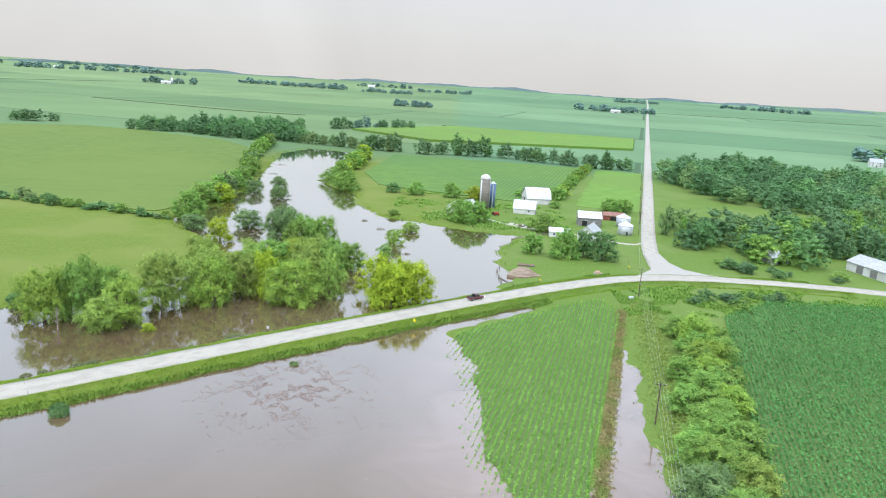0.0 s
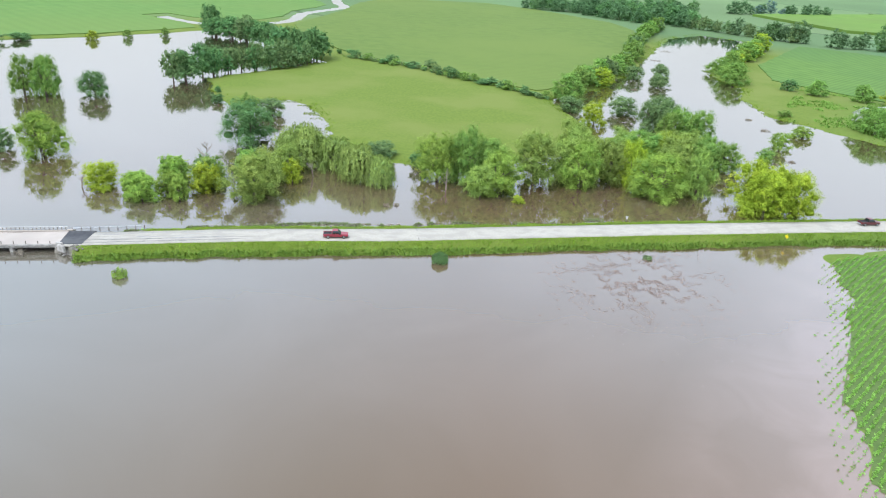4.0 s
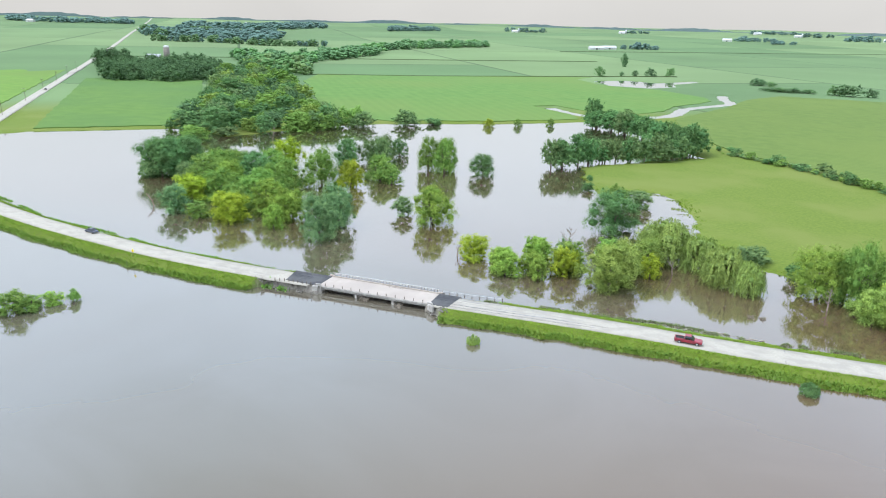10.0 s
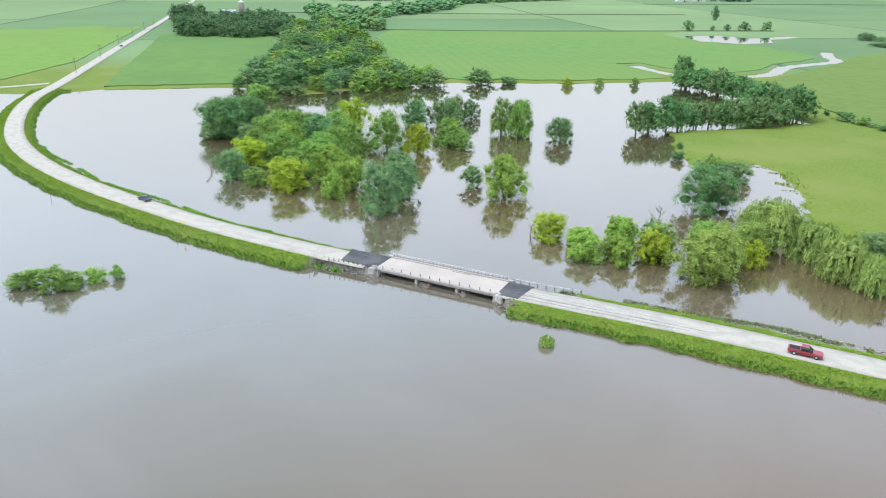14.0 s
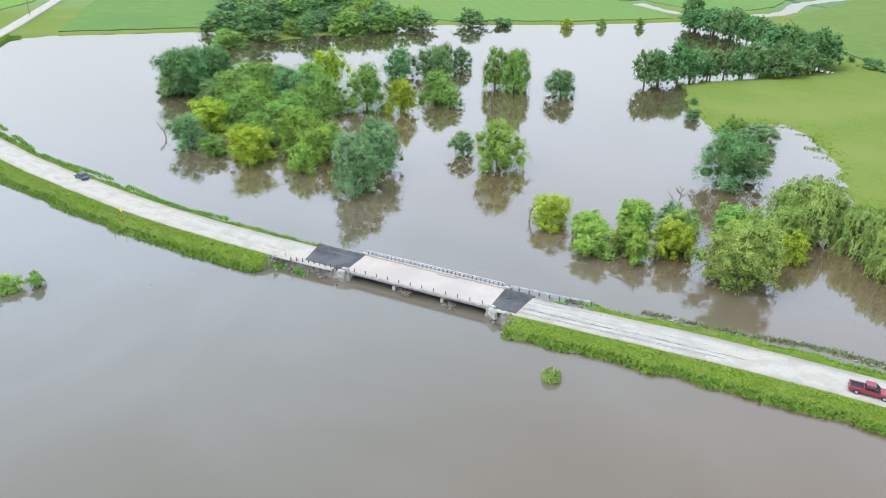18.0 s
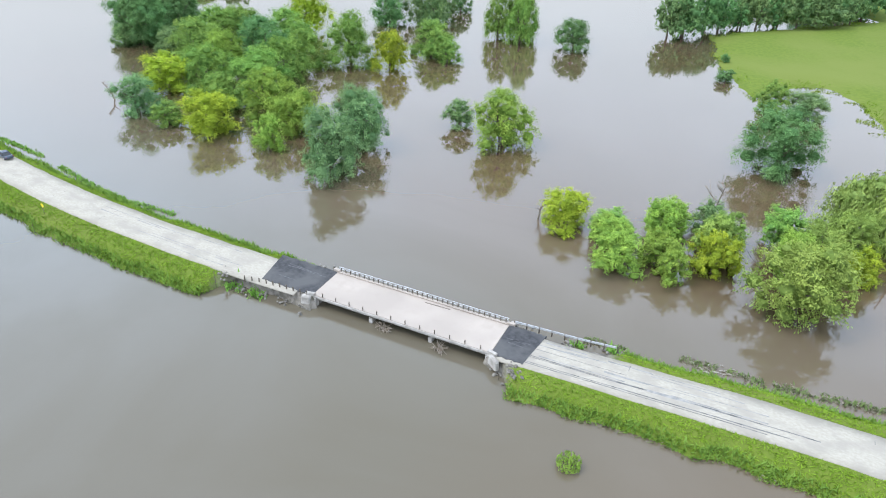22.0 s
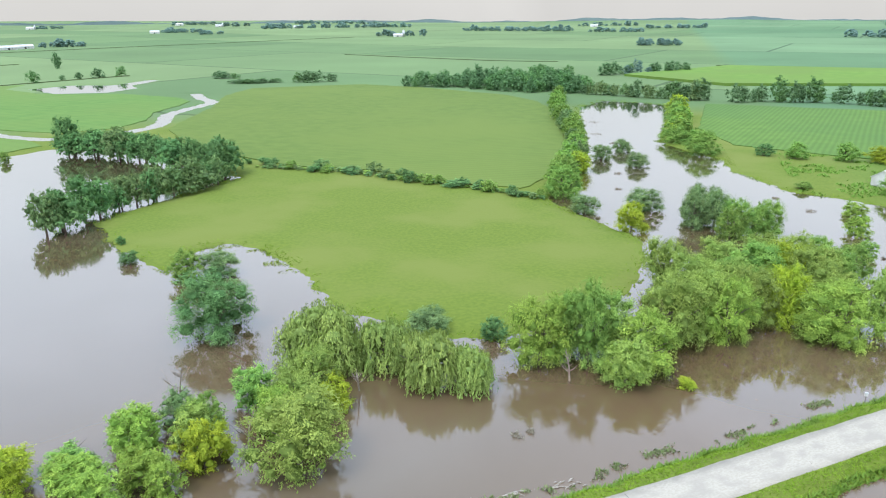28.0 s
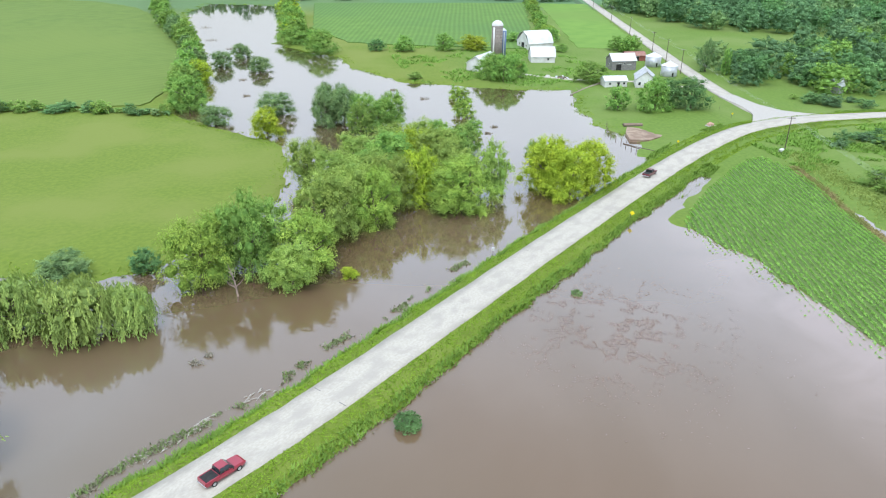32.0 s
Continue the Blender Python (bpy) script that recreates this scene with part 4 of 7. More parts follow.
BANK = [(-103, 172, 6.6, 14.5, "l"), (-94, 175, 5.6, 17.0, "m"), (-83, 174, 7.6, 11.9, "l"), (-78, 187, 7.1, 16.2, "v"), (-80, 223, 5.9, 12.7, "v"), (-66, 194, 6.2, 13.4, "l"), (-75, 170, 2.2, 2.6, "y"), (-64, 219, 7.8, 10.6, "m"), (-54, 205, 5.3, 15.2, "y"), (-52, 243, 9.5, 10.1, "v"), (-45, 200, 8.2, 13.2, "l"), (-38, 244, 9.5, 10.1, "m"), (-35, 207, 4.7, 14.4, "v"), (-69, 207, 6.7, 12.2, "v"), (-46, 224, 7.2, 13.3, "v")]
RIVER = [(-57, 275, 8.8, 11.6, "m"), (-50, 276, 5.5, 12.0, "m"), (-69, 286, 9.6, 12.9, "g"), (-90, 272, 5.2, 9.4, "y"), (-87, 300, 6.6, 7.7, "g"), (-107, 290, 5.0, 6.7, "g"), (-117, 312, 7.6, 12.0, "m"), (-118, 359, 7.5, 8.6, "y"), (-15, 208, 11.4, 13.6, "y"), (-13, 236, 3.4, 4.9, "d"), (-17, 312, 4.6, 4.7, "l"), (-22, 285, 4.2, 6.8, "l"), (-24, 265, 3.2, 4.5, "m"), (-93, 378, 5.8, 6.7, "g"), (-102, 415, 5.3, 6.8, "g"), (-110, 391, 5.0, 7.7, "g"), (-63, 419, 8.2, 11.4, "m"), (-75, 448, 7.9, 9.6, "m"), (-74, 515, 8.0, 11.3, "m")]
LAKE = [(-173, 166, 8.6, 14.2, "d"), (-200, 193, 4.4, 8.3, "m"), (-194, 199, 5.7, 7.1, "g"), (-224, 200, 3.2, 4.4, "d"), (-238, 213, 1.7, 3.3, "d")]
GROVE = [(-267, 221, 7.6, 12.6, "d"), (-269, 239, 5.5, 13.4, "d"), (-270, 251, 5.3, 11.8, "g"), (-265, 262, 6.3, 12.0, "d"), (-259, 279, 8.4, 10.7, "g"), (-266, 311, 9.3, 15.9, "d"), (-296, 316, 8.9, 13.9, "d"), (-367, 331, 9.0, 12.7, "d"), (-353, 332, 9.0, 13.7, "d"), (-337, 329, 9.3, 15.5, "g"), (-320, 327, 9.1, 14.6, "d"), (-267, 332, 2.1, 3.2, "d"), (-259, 333, 3.9, 4.0, "d")]
NSHORE = [(-429, 188, 8.9, 9.4, "g"), (-426, 217, 9.7, 9.5, "g"), (-422, 236, 7.7, 5.3, "d"), (-400, 266, 3.7, 5.7, "y"), (-394, 286, 3.1, 5.2, "m"), (-387, 308, 3.1, 5.3, "m"), (-461, 75, 3.4, 6.7, "m"), (-452, 82, 11.0, 11.5, "d"), (-424, 99, 7.9, 5.9, "g")]
FARM = [(9, 340, 10.2, 10.9, "m"), (43, 326, 6.7, 8.3, "m"), (34, 280, 4.5, 8.7, "m"), (47, 277, 6.0, 11.8, "m"), (62, 277, 6.4, 11.2, "d"), (55, 280, 5.0, 10.5, "d"), (0, 413, 5.1, 8.4, "m"), (-21, 414, 5.0, 7.7, "m"), (-35, 417, 4.4, 6.0, "d"), (15, 412, 7.5, 7.5, "y"), (93, 395, 8.9, 8.0, "m"), (60, 399, 4.5, 4.3, "m"), (44, 432, 4.8, 5.2, "m"), (105, 338, 3.6, 14.5, "g"), (110, 330, 2.4, 11.5, "m"), (-28, 348, 3.7, 3.0, "m")]
EASTROW = [(68, 183, 6.0, 8.7, "l"), (67, 191, 5.5, 5.1, "m"), (66, 167, 5.3, 7.3, "l"), (57, 158, 4.0, 5.8, "m"), (60, 148, 6.2, 6.7, "m"), (53, 141, 4.7, 5.8, "m"), (56, 130, 6.0, 7.0, "m"), (48, 120, 4.6, 5.9, "m"), (50, 114, 5.8, 7.3, "m"), (45, 106, 5.6, 6.8, "g"), (41, 94, 6, 7, "m"), (36, 80, 6, 7, "m")]
EASTROW_FILL = [(73, 183, 4.6, 6.2, "m"), (71, 172, 5.0, 6.4, "m"), (66, 176, 4.6, 6.0, "m"), (63, 157, 5.0, 6.4, "l"), (66, 155, 4.6, 6.0, "m"), (62, 140, 5.2, 6.6, "l"), (57, 138, 4.8, 6.2, "m"), (59, 124, 4.8, 6.2, "m"), (53, 124, 4.8, 6.4, "m"), (55, 109, 4.6, 6.4, "v"), (49, 99, 5.0, 6.6, "m"), (45, 87, 5.0, 6.6, "v"), (64, 165, 4.4, 6.2, "m"), (40, 74, 5.0, 6.6, "m")]
SBUSH = [(-187, -14, 4.8, 4.4, "m"), (-183, -8, 3.6, 5.6, "m"), (-184, -5, 3.7, 4.1, "m"), (-185, 0, 2.8, 3.6, "l"), (-185, 4, 1.8, 3.8, "m")]
HEDGE = [(-229, 324, 3.5, 3.3, "d"), (-223, 324, 3.5, 3.0, "m"), (-212, 326, 5.9, 3.1, "d"), (-190, 318, 2.4, 3.5, "d"), (-181, 316, 3.3, 4.5, "d"), (-173, 315, 3.2, 4.4, "m"), (-160, 314, 6.3, 3.1, "d"), (-146, 308, 3.0, 2.5, "m"), (-134, 304, 3.4, 3.0, "d")]
for rows, where, fine, group in ((WEST, "flood", 2, "trees in the flooded west clump"), (ISLES, "flood", 2, "trees standing in the lake"), (NEAR + NEAR_FILL, "flood", 2, "trees in the flooded river bed"), (WEST_FILL, "flood", 2, "trees in the flooded west clump"), (BANK + BANK_FILL, "flood", 2, "trees along the flooded bank"), (RIVER, "flood", 2, "trees in the river bend"), (LAKE, "flood", 2, "trees at the meadow's shore"), (SBUSH, "flood", 2, "bushes in the south flood"), (GROVE, "bank", 1, "grove beside the meadow"), (NSHORE, "bank", 1, "trees on the north shore"), (FARM, "land", 2, "farmyard trees"), (EASTROW + EASTROW_FILL, "land", 2, "tree row beside the ditch"), (HEDGE, "row", 1, "hedge bushes")):
    for x, y, r, h, sp in rows:
        plant(x, y, r, h, sp, where, fine, "tall" if rows is GROVE and h > 6 else None, group=group)


def row_of(line, gap, r, h, kinds, where="row", fine=1, jitter=1.5, group=""):
    for x, y in smooth_line(line, gap):
        k = random.uniform(0.75, 1.25)
        plant(x + random.uniform(-1, 1) * jitter, y + random.uniform(-1, 1) * jitter, r * k, h * k * random.uniform(0.85, 1.15), random.choice(kinds), where, fine, "tall" if where == "bank" else "broad" if h > 5 else None, group=group)


row_of([(119, 621), (93, 531), (77, 477), (64, 428)], 9, 4.5, 5.5, "mml", group="tree row beside the hay field")
row_of([(-268, 216), (-270, 245), (-262, 268), (-258, 290), (-262, 304)], 8.0, 5.0, 12, "dgg", "bank", group="grove beside the meadow")
row_of([(-372, 331), (-340, 331), (-305, 322), (-268, 312)], 8.0, 5.6, 13.5, "dgd", "bank", group="grove beside the meadow")
row_of([(-170, 660), (-160, 590), (-146, 515), (-130, 447), (-122, 390), (-122, 330)], 9, 5.5, 9, "mmg", group="trees on the river's west bank")
row_of([(-76, 590), (-72, 540), (-75, 480), (-66, 440)], 9, 6, 9, "mly", group="trees on the river's east bank")


# ---- woods (uncounted trees, far from the camera) ----
LOW = [crown("broad", np.random.default_rng(70 + i), 1050, 0.31, 18) for i in range(5)]
FINE = [crown("broad", np.random.default_rng(60 + i), 1900, 0.25, 26) for i in range(5)]
LOWER = [far_crown(np.random.default_rng(90 + i), 13, 65, 0.60) for i in range(4)]


def wood(name, poly, gap, r, h, kinds, label, low=LOW, seed=1, keep=1.0, line=None):
    """A stand of trees as one mesh: crowns crowded over an outline, with uneven heights."""
    rng = np.random.default_rng(seed)
    p = np.array(poly, float)
    (x0, y0), (x1, y1) = p.min(0), p.max(0)
    xs, ys = np.meshgrid(np.arange(x0, x1, gap), np.arange(y0, y1, gap))
    xs, ys = (xs + rng.uniform(-0.45, 0.45, xs.shape) * gap).ravel(), (ys + rng.uniform(-0.45, 0.45, ys.shape) * gap).ravel()
    k = inside(xs, ys, poly) & (rng.uniform(size=xs.shape) < keep)
    xs, ys = xs[k], ys[k]
    if line is not None:
        q = np.array(smooth_line(line, gap))
        xs, ys = (q + rng.normal(size=q.shape) * gap * 0.25).T
    zs = height(xs, ys)
    V, Fc, I, C, off = [], [], [], [], 0
    for x, y, z in zip(xs, ys, zs):
        v, f, tone = low[rng.integers(len(low))]
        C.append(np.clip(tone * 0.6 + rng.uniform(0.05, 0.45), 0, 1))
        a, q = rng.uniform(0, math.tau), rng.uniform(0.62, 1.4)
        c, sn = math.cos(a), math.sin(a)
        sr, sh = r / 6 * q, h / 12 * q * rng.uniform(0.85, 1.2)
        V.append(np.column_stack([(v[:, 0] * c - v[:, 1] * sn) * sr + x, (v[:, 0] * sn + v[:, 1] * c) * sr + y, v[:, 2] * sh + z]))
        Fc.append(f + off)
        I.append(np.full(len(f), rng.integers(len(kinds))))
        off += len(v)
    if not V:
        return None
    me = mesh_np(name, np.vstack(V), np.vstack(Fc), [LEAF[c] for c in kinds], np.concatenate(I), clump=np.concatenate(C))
    return tagged(new(name, me), label, "trees", kind="stuff")


for line, gap, r, h, kinds, label, low in (
        ([(-30, 656), (30, 668), (85, 645), (125, 622), (152, 626)], 7.5, 6.5, 13, "kkd", "dark tree row behind the farm", LOW),
        ([(-150, 690), (-119, 680), (-86, 668), (-48, 660)], 6, 6.5, 12, "kdg", "green trees crowding the head of the river", LOW),
        ([(-152, 905), (-108, 945), (-60, 985)], 10, 8, 13, "kkf", "dark trees far behind the river", LOW),
        ([(-236, 951), (-190, 850), (-172, 770), (-160, 720)], 12, 7, 10, "kkd", "trees winding back from the head of the river", LOW),
        ([(-728, 665), (-712, 735), (-690, 775)], 26, 6, 9, "kd", "sparse trees along a field edge", LOW),
        ([(-884, 846), (-884, 851)], 4, 6.5, 21, "kk", "tall dark tree alone on the plain", LOW)):
    wood("tree_row", line, gap, r, h, kinds, label, low, int(-line[0][0]) + 500, line=line)
wood("field_hedge", [(0, 0), (1, 0), (1, 1)], 2.6, 1.7, 1.7, "dmg", "low green hedge between meadow and soybean field", LOWER, 77, line=[(-258, 326), (-240, 327), (-212, 326), (-190, 319), (-160, 314), (-122, 302)])
wood("field_edge_bushes", [(0, 0), (1, 0), (1, 1)], 9.0, 3.0, 3.6, "dmg", "bushes scattered along the field hedge", LOW, 78, line=[(-250, 327), (-212, 326), (-190, 319), (-160, 314), (-122, 302)])
EAST_FRONT = [(118, 372), (104, 340), (106, 306), (120, 290), (150, 287), (166, 296), (240, 300), (330, 365), (300, 400), (242, 405), (195, 372), (150, 345), (132, 350)]
wood("wood_east_edge", EAST_FRONT, 12, 7.6, 12.5, "kdkgkdm", "dense mid-green woodland edge beside the crossing", FINE, 3)
EAST_WOOD = [(235, 436), (242, 407), (302, 402), (332, 367), (520, 500), (640, 600), (470, 600), (380, 605), (320, 660), (250, 690), (200, 640), (170, 592), (172, 500), (180, 440)]
wood("wood_east", EAST_WOOD, 14.5, 8.6, 12.5, "kkdkgkk", "dense dark green woodland beside the gravel road", LOW, 4)
WEST_WOOD = [(-446, 80), (-420, 100), (-424, 172), (-555, 195), (-748, 246), (-963, 262), (-900, 215), (-764, 168), (-576, 118)]
wood("wood_west", WEST_WOOD, 14.5, 8.4, 10.5, "mvdgkmd", "dense mixed green woodland along the hidden river", FINE, 5)
wood("wood_west_far", [(-1120, 294), (-1055, 374), (-835, 300), (-842, 256)], 15, 9, 11, "kdg", "dark woodland beyond the lake", LOWER, 6)
wood("wood_farmstead", [(-830, 62), (-790, 112), (-768, 176), (-900, 210), (-1000, 215), (-1010, 180), (-960, 100)], 13, 8.5, 13, "kkk", "dark grove sheltering a farmstead", LOW, 8)
wood("wood_road", [(-1050, 85), (-1000, 80), (-985, 120), (-1060, 130)], 13, 8, 18, "kk", "tall dark conifer-like grove by the road", LOW, 9)
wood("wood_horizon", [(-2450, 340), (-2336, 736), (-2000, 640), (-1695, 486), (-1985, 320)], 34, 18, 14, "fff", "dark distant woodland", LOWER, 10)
wood("wood_redfarm", [(459, 884), (640, 1010), (901, 1300), (1000, 1210), (760, 900), (640, 880), (560, 905)], 24, 13, 15, "kkf", "dark woodland behind a red farm", LOWER, 11)
wood("thicket_north_shore", [(-432, 140), (-425, 172), (-440, 200), (-452, 170)], 9, 6, 9, "gmg", "greyish green trees crowding the north shore", LOW, 12)
wood("scrub_crossroads", [(80, 226), (92, 214), (108, 228), (128, 231), (120, 236), (96, 234)], 4.5, 2.6, 2.4, "kdm", "low green scrub beside the crossing", LOW, 13, 0.7)
wood("scrub_roadside", [(112, 268), (150, 262), (158, 268), (126, 278), (106, 288)], 5.5, 3.0, 2.6, "dkm", "low green scrub at the wood's edge", LOW, 14, 0.6)

wood("wood_soybean", [(-332, 720), (-267, 716), (-205, 690), (-150, 690), (-158, 740), (-200, 775), (-262, 770), (-330, 742)], 11, 7.5, 13, "kkd", "dark woodland closing the soybean field", LOW, 15)


def belt(name, line, depth, gap, r, h, kinds, label, low, seed):
    """A strip of woodland along a line, running back from it by its depth."""
    p = np.array(line, float)
    out = p - (-60, 120)
    back = p + out / np.linalg.norm(out, axis=1)[:, None] * depth
    return wood(name, [tuple(q) for q in p] + [tuple(q) for q in back[::-1]], gap, r, h, kinds, label, low, seed)


belt("wood_belt", [(-1056, 279), (-1050, 376), (-1230, 560), (-1403, 677), (-1470, 837), (-1515, 1000)], 150, 18, 11, 12, "kkd", "long dark woodland following the hidden river", LOWER, 40)
belt("wood_belt", [(-1754, 263), (-1705, 389), (-1562, 483), (-1547, 592)], 36, 15, 9, 12, "kkf", "dark tree belt between distant fields", LOWER, 41)
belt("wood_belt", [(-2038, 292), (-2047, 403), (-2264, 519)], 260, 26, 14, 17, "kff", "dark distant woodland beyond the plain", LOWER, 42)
belt("wood_belt", [(-2588, 500), (-2591, 758), (-2850, 1093)], 420, 46, 22, 17, "fff", "woodland near the horizon, haze painted in blue-green", LOWER, 43)
belt("wood_belt", [(-2657, 1282), (-2924, 1665)], 260, 36, 19, 16, "fff", "woodland near the horizon, haze painted in blue-green", LOWER, 44)
belt("wood_belt", [(-3600, -10), (-3360, 183), (-3300, 420)], 200, 40, 20, 17, "fff", "woodland near the horizon, haze painted in blue-green", LOWER, 45)
# groves on the plain: place, half length across the view, height
WEST_GROVES = [(-2888, 2120, 90, 16), (-1398, 1382, 48, 13), (-2747, 2680, 75, 14), (-1730, 2270, 70, 14), (-1530, 2167, 40, 12), (-2520, 3460, 110, 16), (-2196, 3336, 70, 16), (-1776, 2966, 40, 14), (-584, 761, 4, 7), (-566, 764, 4, 6), (-550, 768, 9, 7), (-496, 722, 24, 4), (-440, 748, 26, 9)]
NORTH_GROVES = [(-105, 1695, 45, 14), (-1430, 2920, 330, 17), (-886, 2232, 75, 16), (-612, 2680, 200, 16), (-365, 3590, 130, 16), (-259, 2643, 90, 14), (476, 2190, 110, 16), (800, 3250, 110, 17), (1390, 3290, 200, 17), (-60, 3300, 120, 14), (-1900, 3900, 240, 16)]
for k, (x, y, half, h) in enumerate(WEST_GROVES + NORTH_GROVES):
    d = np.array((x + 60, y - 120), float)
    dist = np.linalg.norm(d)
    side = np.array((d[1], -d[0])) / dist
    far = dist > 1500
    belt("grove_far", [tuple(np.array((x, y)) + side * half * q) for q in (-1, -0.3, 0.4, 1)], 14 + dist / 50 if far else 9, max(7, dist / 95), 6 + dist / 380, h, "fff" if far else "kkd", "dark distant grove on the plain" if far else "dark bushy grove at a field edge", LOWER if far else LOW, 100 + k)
# ---- the bridge ----


def at_bridge(x, y, z):
    p = BR_A + BR_U * x + BR_N * y
    return (p[0], p[1], z)


bridge = thing("bridge", "low concrete road bridge with pale deck and damaged rails", "bridge", (BR_A[0], BR_A[1], 0), BR_ROT)
HW = 3.6
part("deck", box(BR_LEN + 0.4, 2 * HW, 0.35, (BR_LEN / 2, 0, 1.66), bevel=0.03), CONCRETE, bridge, "pale pinkish concrete deck")
for y in (-2.9, -1.0, 1.0, 2.9):
    part("girder", box(BR_LEN - 0.4, 0.4, 0.75, (BR_LEN / 2, y, 0.9)), CONC_OLD, bridge)
part("fascia", box(BR_LEN, 0.16, 0.30, (BR_LEN / 2, -HW - 0.085, 1.62), bevel=0.03), CONC_OLD, bridge)
part("kerb", box(BR_LEN, 0.45, 0.22, (BR_LEN / 2, HW - 0.1, 2.015), bevel=0.03), CONCRETE, bridge, "concrete kerb under the rail")
for x in (0.1, BR_LEN - 0.1):
    part("abutment", box(0.8, 2 * HW + 0.6, 3.6, (x, 0, -2.0), bevel=0.05), CONC_OLD, bridge)
for x in (BR_LEN * 0.34, BR_LEN * 0.68):
    part("pier", box(0.6, 2 * HW - 0.4, 3.0, (x, 0, -2.1), bevel=0.05), CONC_OLD, bridge)
for x, a in ((-0.5, 12), (BR_LEN + 0.5, -14)):
    part("wing_wall", box(1.5, 0.5, 0.95, (x, -HW - 0.1, 1.45), a, bevel=0.06), CONC_OLD, bridge, "broken concrete wing wall")
part("wing_wall", box(1.3, 0.5, 0.85, (-0.4, HW + 0.1, 1.5), -10, bevel=0.06), CONCRETE, bridge, "pale concrete rail end")
part("wing_wall", box(1.3, 0.5, 0.85, (BR_LEN + 0.4, HW + 0.1, 1.5), 8, bevel=0.06), CONCRETE, bridge, "pale concrete rail end")
src_bm = box(0.12, 0.16, 0.72, (0, 0, 0), bevel=0.02)
post_me = bpy.data.meshes.new("rail_post")
src_bm.to_mesh(post_me)
src_bm.free()
post_me.materials.append(RUST)
for i in range(34):
    part("rail_post", post_me, RUST, bridge).location = (0.4 + i * (BR_LEN - 0.8) / 33, HW + 0.02, 2.2)
for z in (2.55, 2.85):
    part("rail", box(BR_LEN, 0.10, 0.16, (BR_LEN / 2, HW + 0.11, z), bevel=0.02), STEEL, bridge, "pale steel guard rail")
for i in range(12):
    part("stub_post", post_me, RUST, bridge, "bent steel stub of a lost rail").location = (1.6 + i * (BR_LEN - 3) / 11, -HW + 0.1, 1.95)
part("drain_crack", box(4.2, 0.18, 0.012, (BR_LEN * 0.62, 2.75, 2.012), 2), RUST, bridge)
SEAM = mat("asphalt_seam", (0.09, 0.09, 0.095), (0.14, 0.14, 0.145), 2.0, 0.9)
for x0, x1, sk in ((-10.8, -0.25, 0.9), (BR_LEN + 0.25, BR_LEN + 5.6, -0.6)):
    patch = thing("asphalt_patch", "fresh dark asphalt patch in the road at the bridge end", "asphalt", at_bridge(x0, 0, 1.93), BR_ROT)
    bm = bmesh.new()
    n = 12
    lo, hi = [], []
    for i in range(n + 1):
        x = (x1 - x0) * i / n
        wl_, wh = -3.75 + 0.12 * math.sin(i * 1.9), 3.55 + 0.15 * math.sin(i * 2.7)
        s0 = sk * (1 - i / n if x0 < 0 else i / n)
        lo.append((x + s0, wl_)), hi.append((x - s0 * 0.6, wh))
    tl, th = [bm.verts.new((*p, 0.06)) for p in lo], [bm.verts.new((*p, 0.06)) for p in hi]
    bl, bh = [bm.verts.new((*p, -0.4)) for p in lo], [bm.verts.new((*p, -0.4)) for p in hi]
    for i in range(n):
        bm.faces.new((tl[i], tl[i + 1], th[i + 1], th[i]))
        bm.faces.new((bl[i + 1], bl[i], bh[i], bh[i + 1]))
        bm.faces.new((bl[i], bl[i + 1], tl[i + 1], tl[i]))
        bm.faces.new((th[i], th[i + 1], bh[i + 1], bh[i]))
    bm.faces.new((bl[0], tl[0], th[0], bh[0]))
    bm.faces.new((tl[n], bl[n], bh[n], th[n]))
    part("asphalt_slab", bm, ASPHALT, patch)
    for k in range(4):
        part("seam", box((x1 - x0) * random.uniform(0.3, 0.6), 0.16, 0.008, ((x1 - x0) * random.uniform(0.3, 0.7), random.uniform(-2.8, 2.6), 0.061), random.uniform(-3, 3)), SEAM, patch)


def guard_rail(name, pts, step, label, beam=True):
    rail = thing(name, label, "guard rail")
    line = smooth_line(pts, step)
    for x, y in line:
        part("post", box(0.16, 0.18, 1.15, (x, y, 1.55), bevel=0.02), RUST, rail)
    if beam:
        ln = smooth_line(pts, 1.0)
        for z in (2.38, 2.56):
            part("beam", tube([(x, y, z) for x, y in ln], 0.09, 6), STEEL, rail, "galvanised steel beam")
    return rail


def bpt(x, y):
    return tuple(BR_A + BR_U * x + BR_N * y)


guard_rail("guard_rail", [bpt(-1, -4.0), bpt(-5, -4.2), bpt(-9, -4.5), bpt(-13, -5.4)], 1.25, "sagging guard rail posts above the washed-out bank", beam=False)
guard_rail("guard_rail", [bpt(BR_LEN + 0.8, 4.0), bpt(BR_LEN + 6, 4.3), bpt(BR_LEN + 11, 4.6), bpt(BR_LEN + 16.5, 5.2)], 1.9, "galvanised guard rail leading away from the bridge")


def stones(name, places, label, material, size=(0.25, 0.7)):
    rng = np.random.default_rng(len(name))
    V, Fc, off = [], [], 0
    for cx, cy, cz, sx, sy, n in places:
        for i in range(n):
            x, y = cx + rng.normal() * sx, cy + rng.normal() * sy
            v, f = ball(np.zeros(3), rng.uniform(*size) * np.array((1, rng.uniform(0.6, 1), rng.uniform(0.45, 0.8))), rng)
            V.append(v + (x, y, cz + rng.uniform(-0.1, 0.15))), Fc.append(f + off)
            off += len(v)
    return tagged(new(name, mesh_np(name, np.vstack(V), np.vstack(Fc), [material], smooth=False)), label, "stones", kind="stuff")


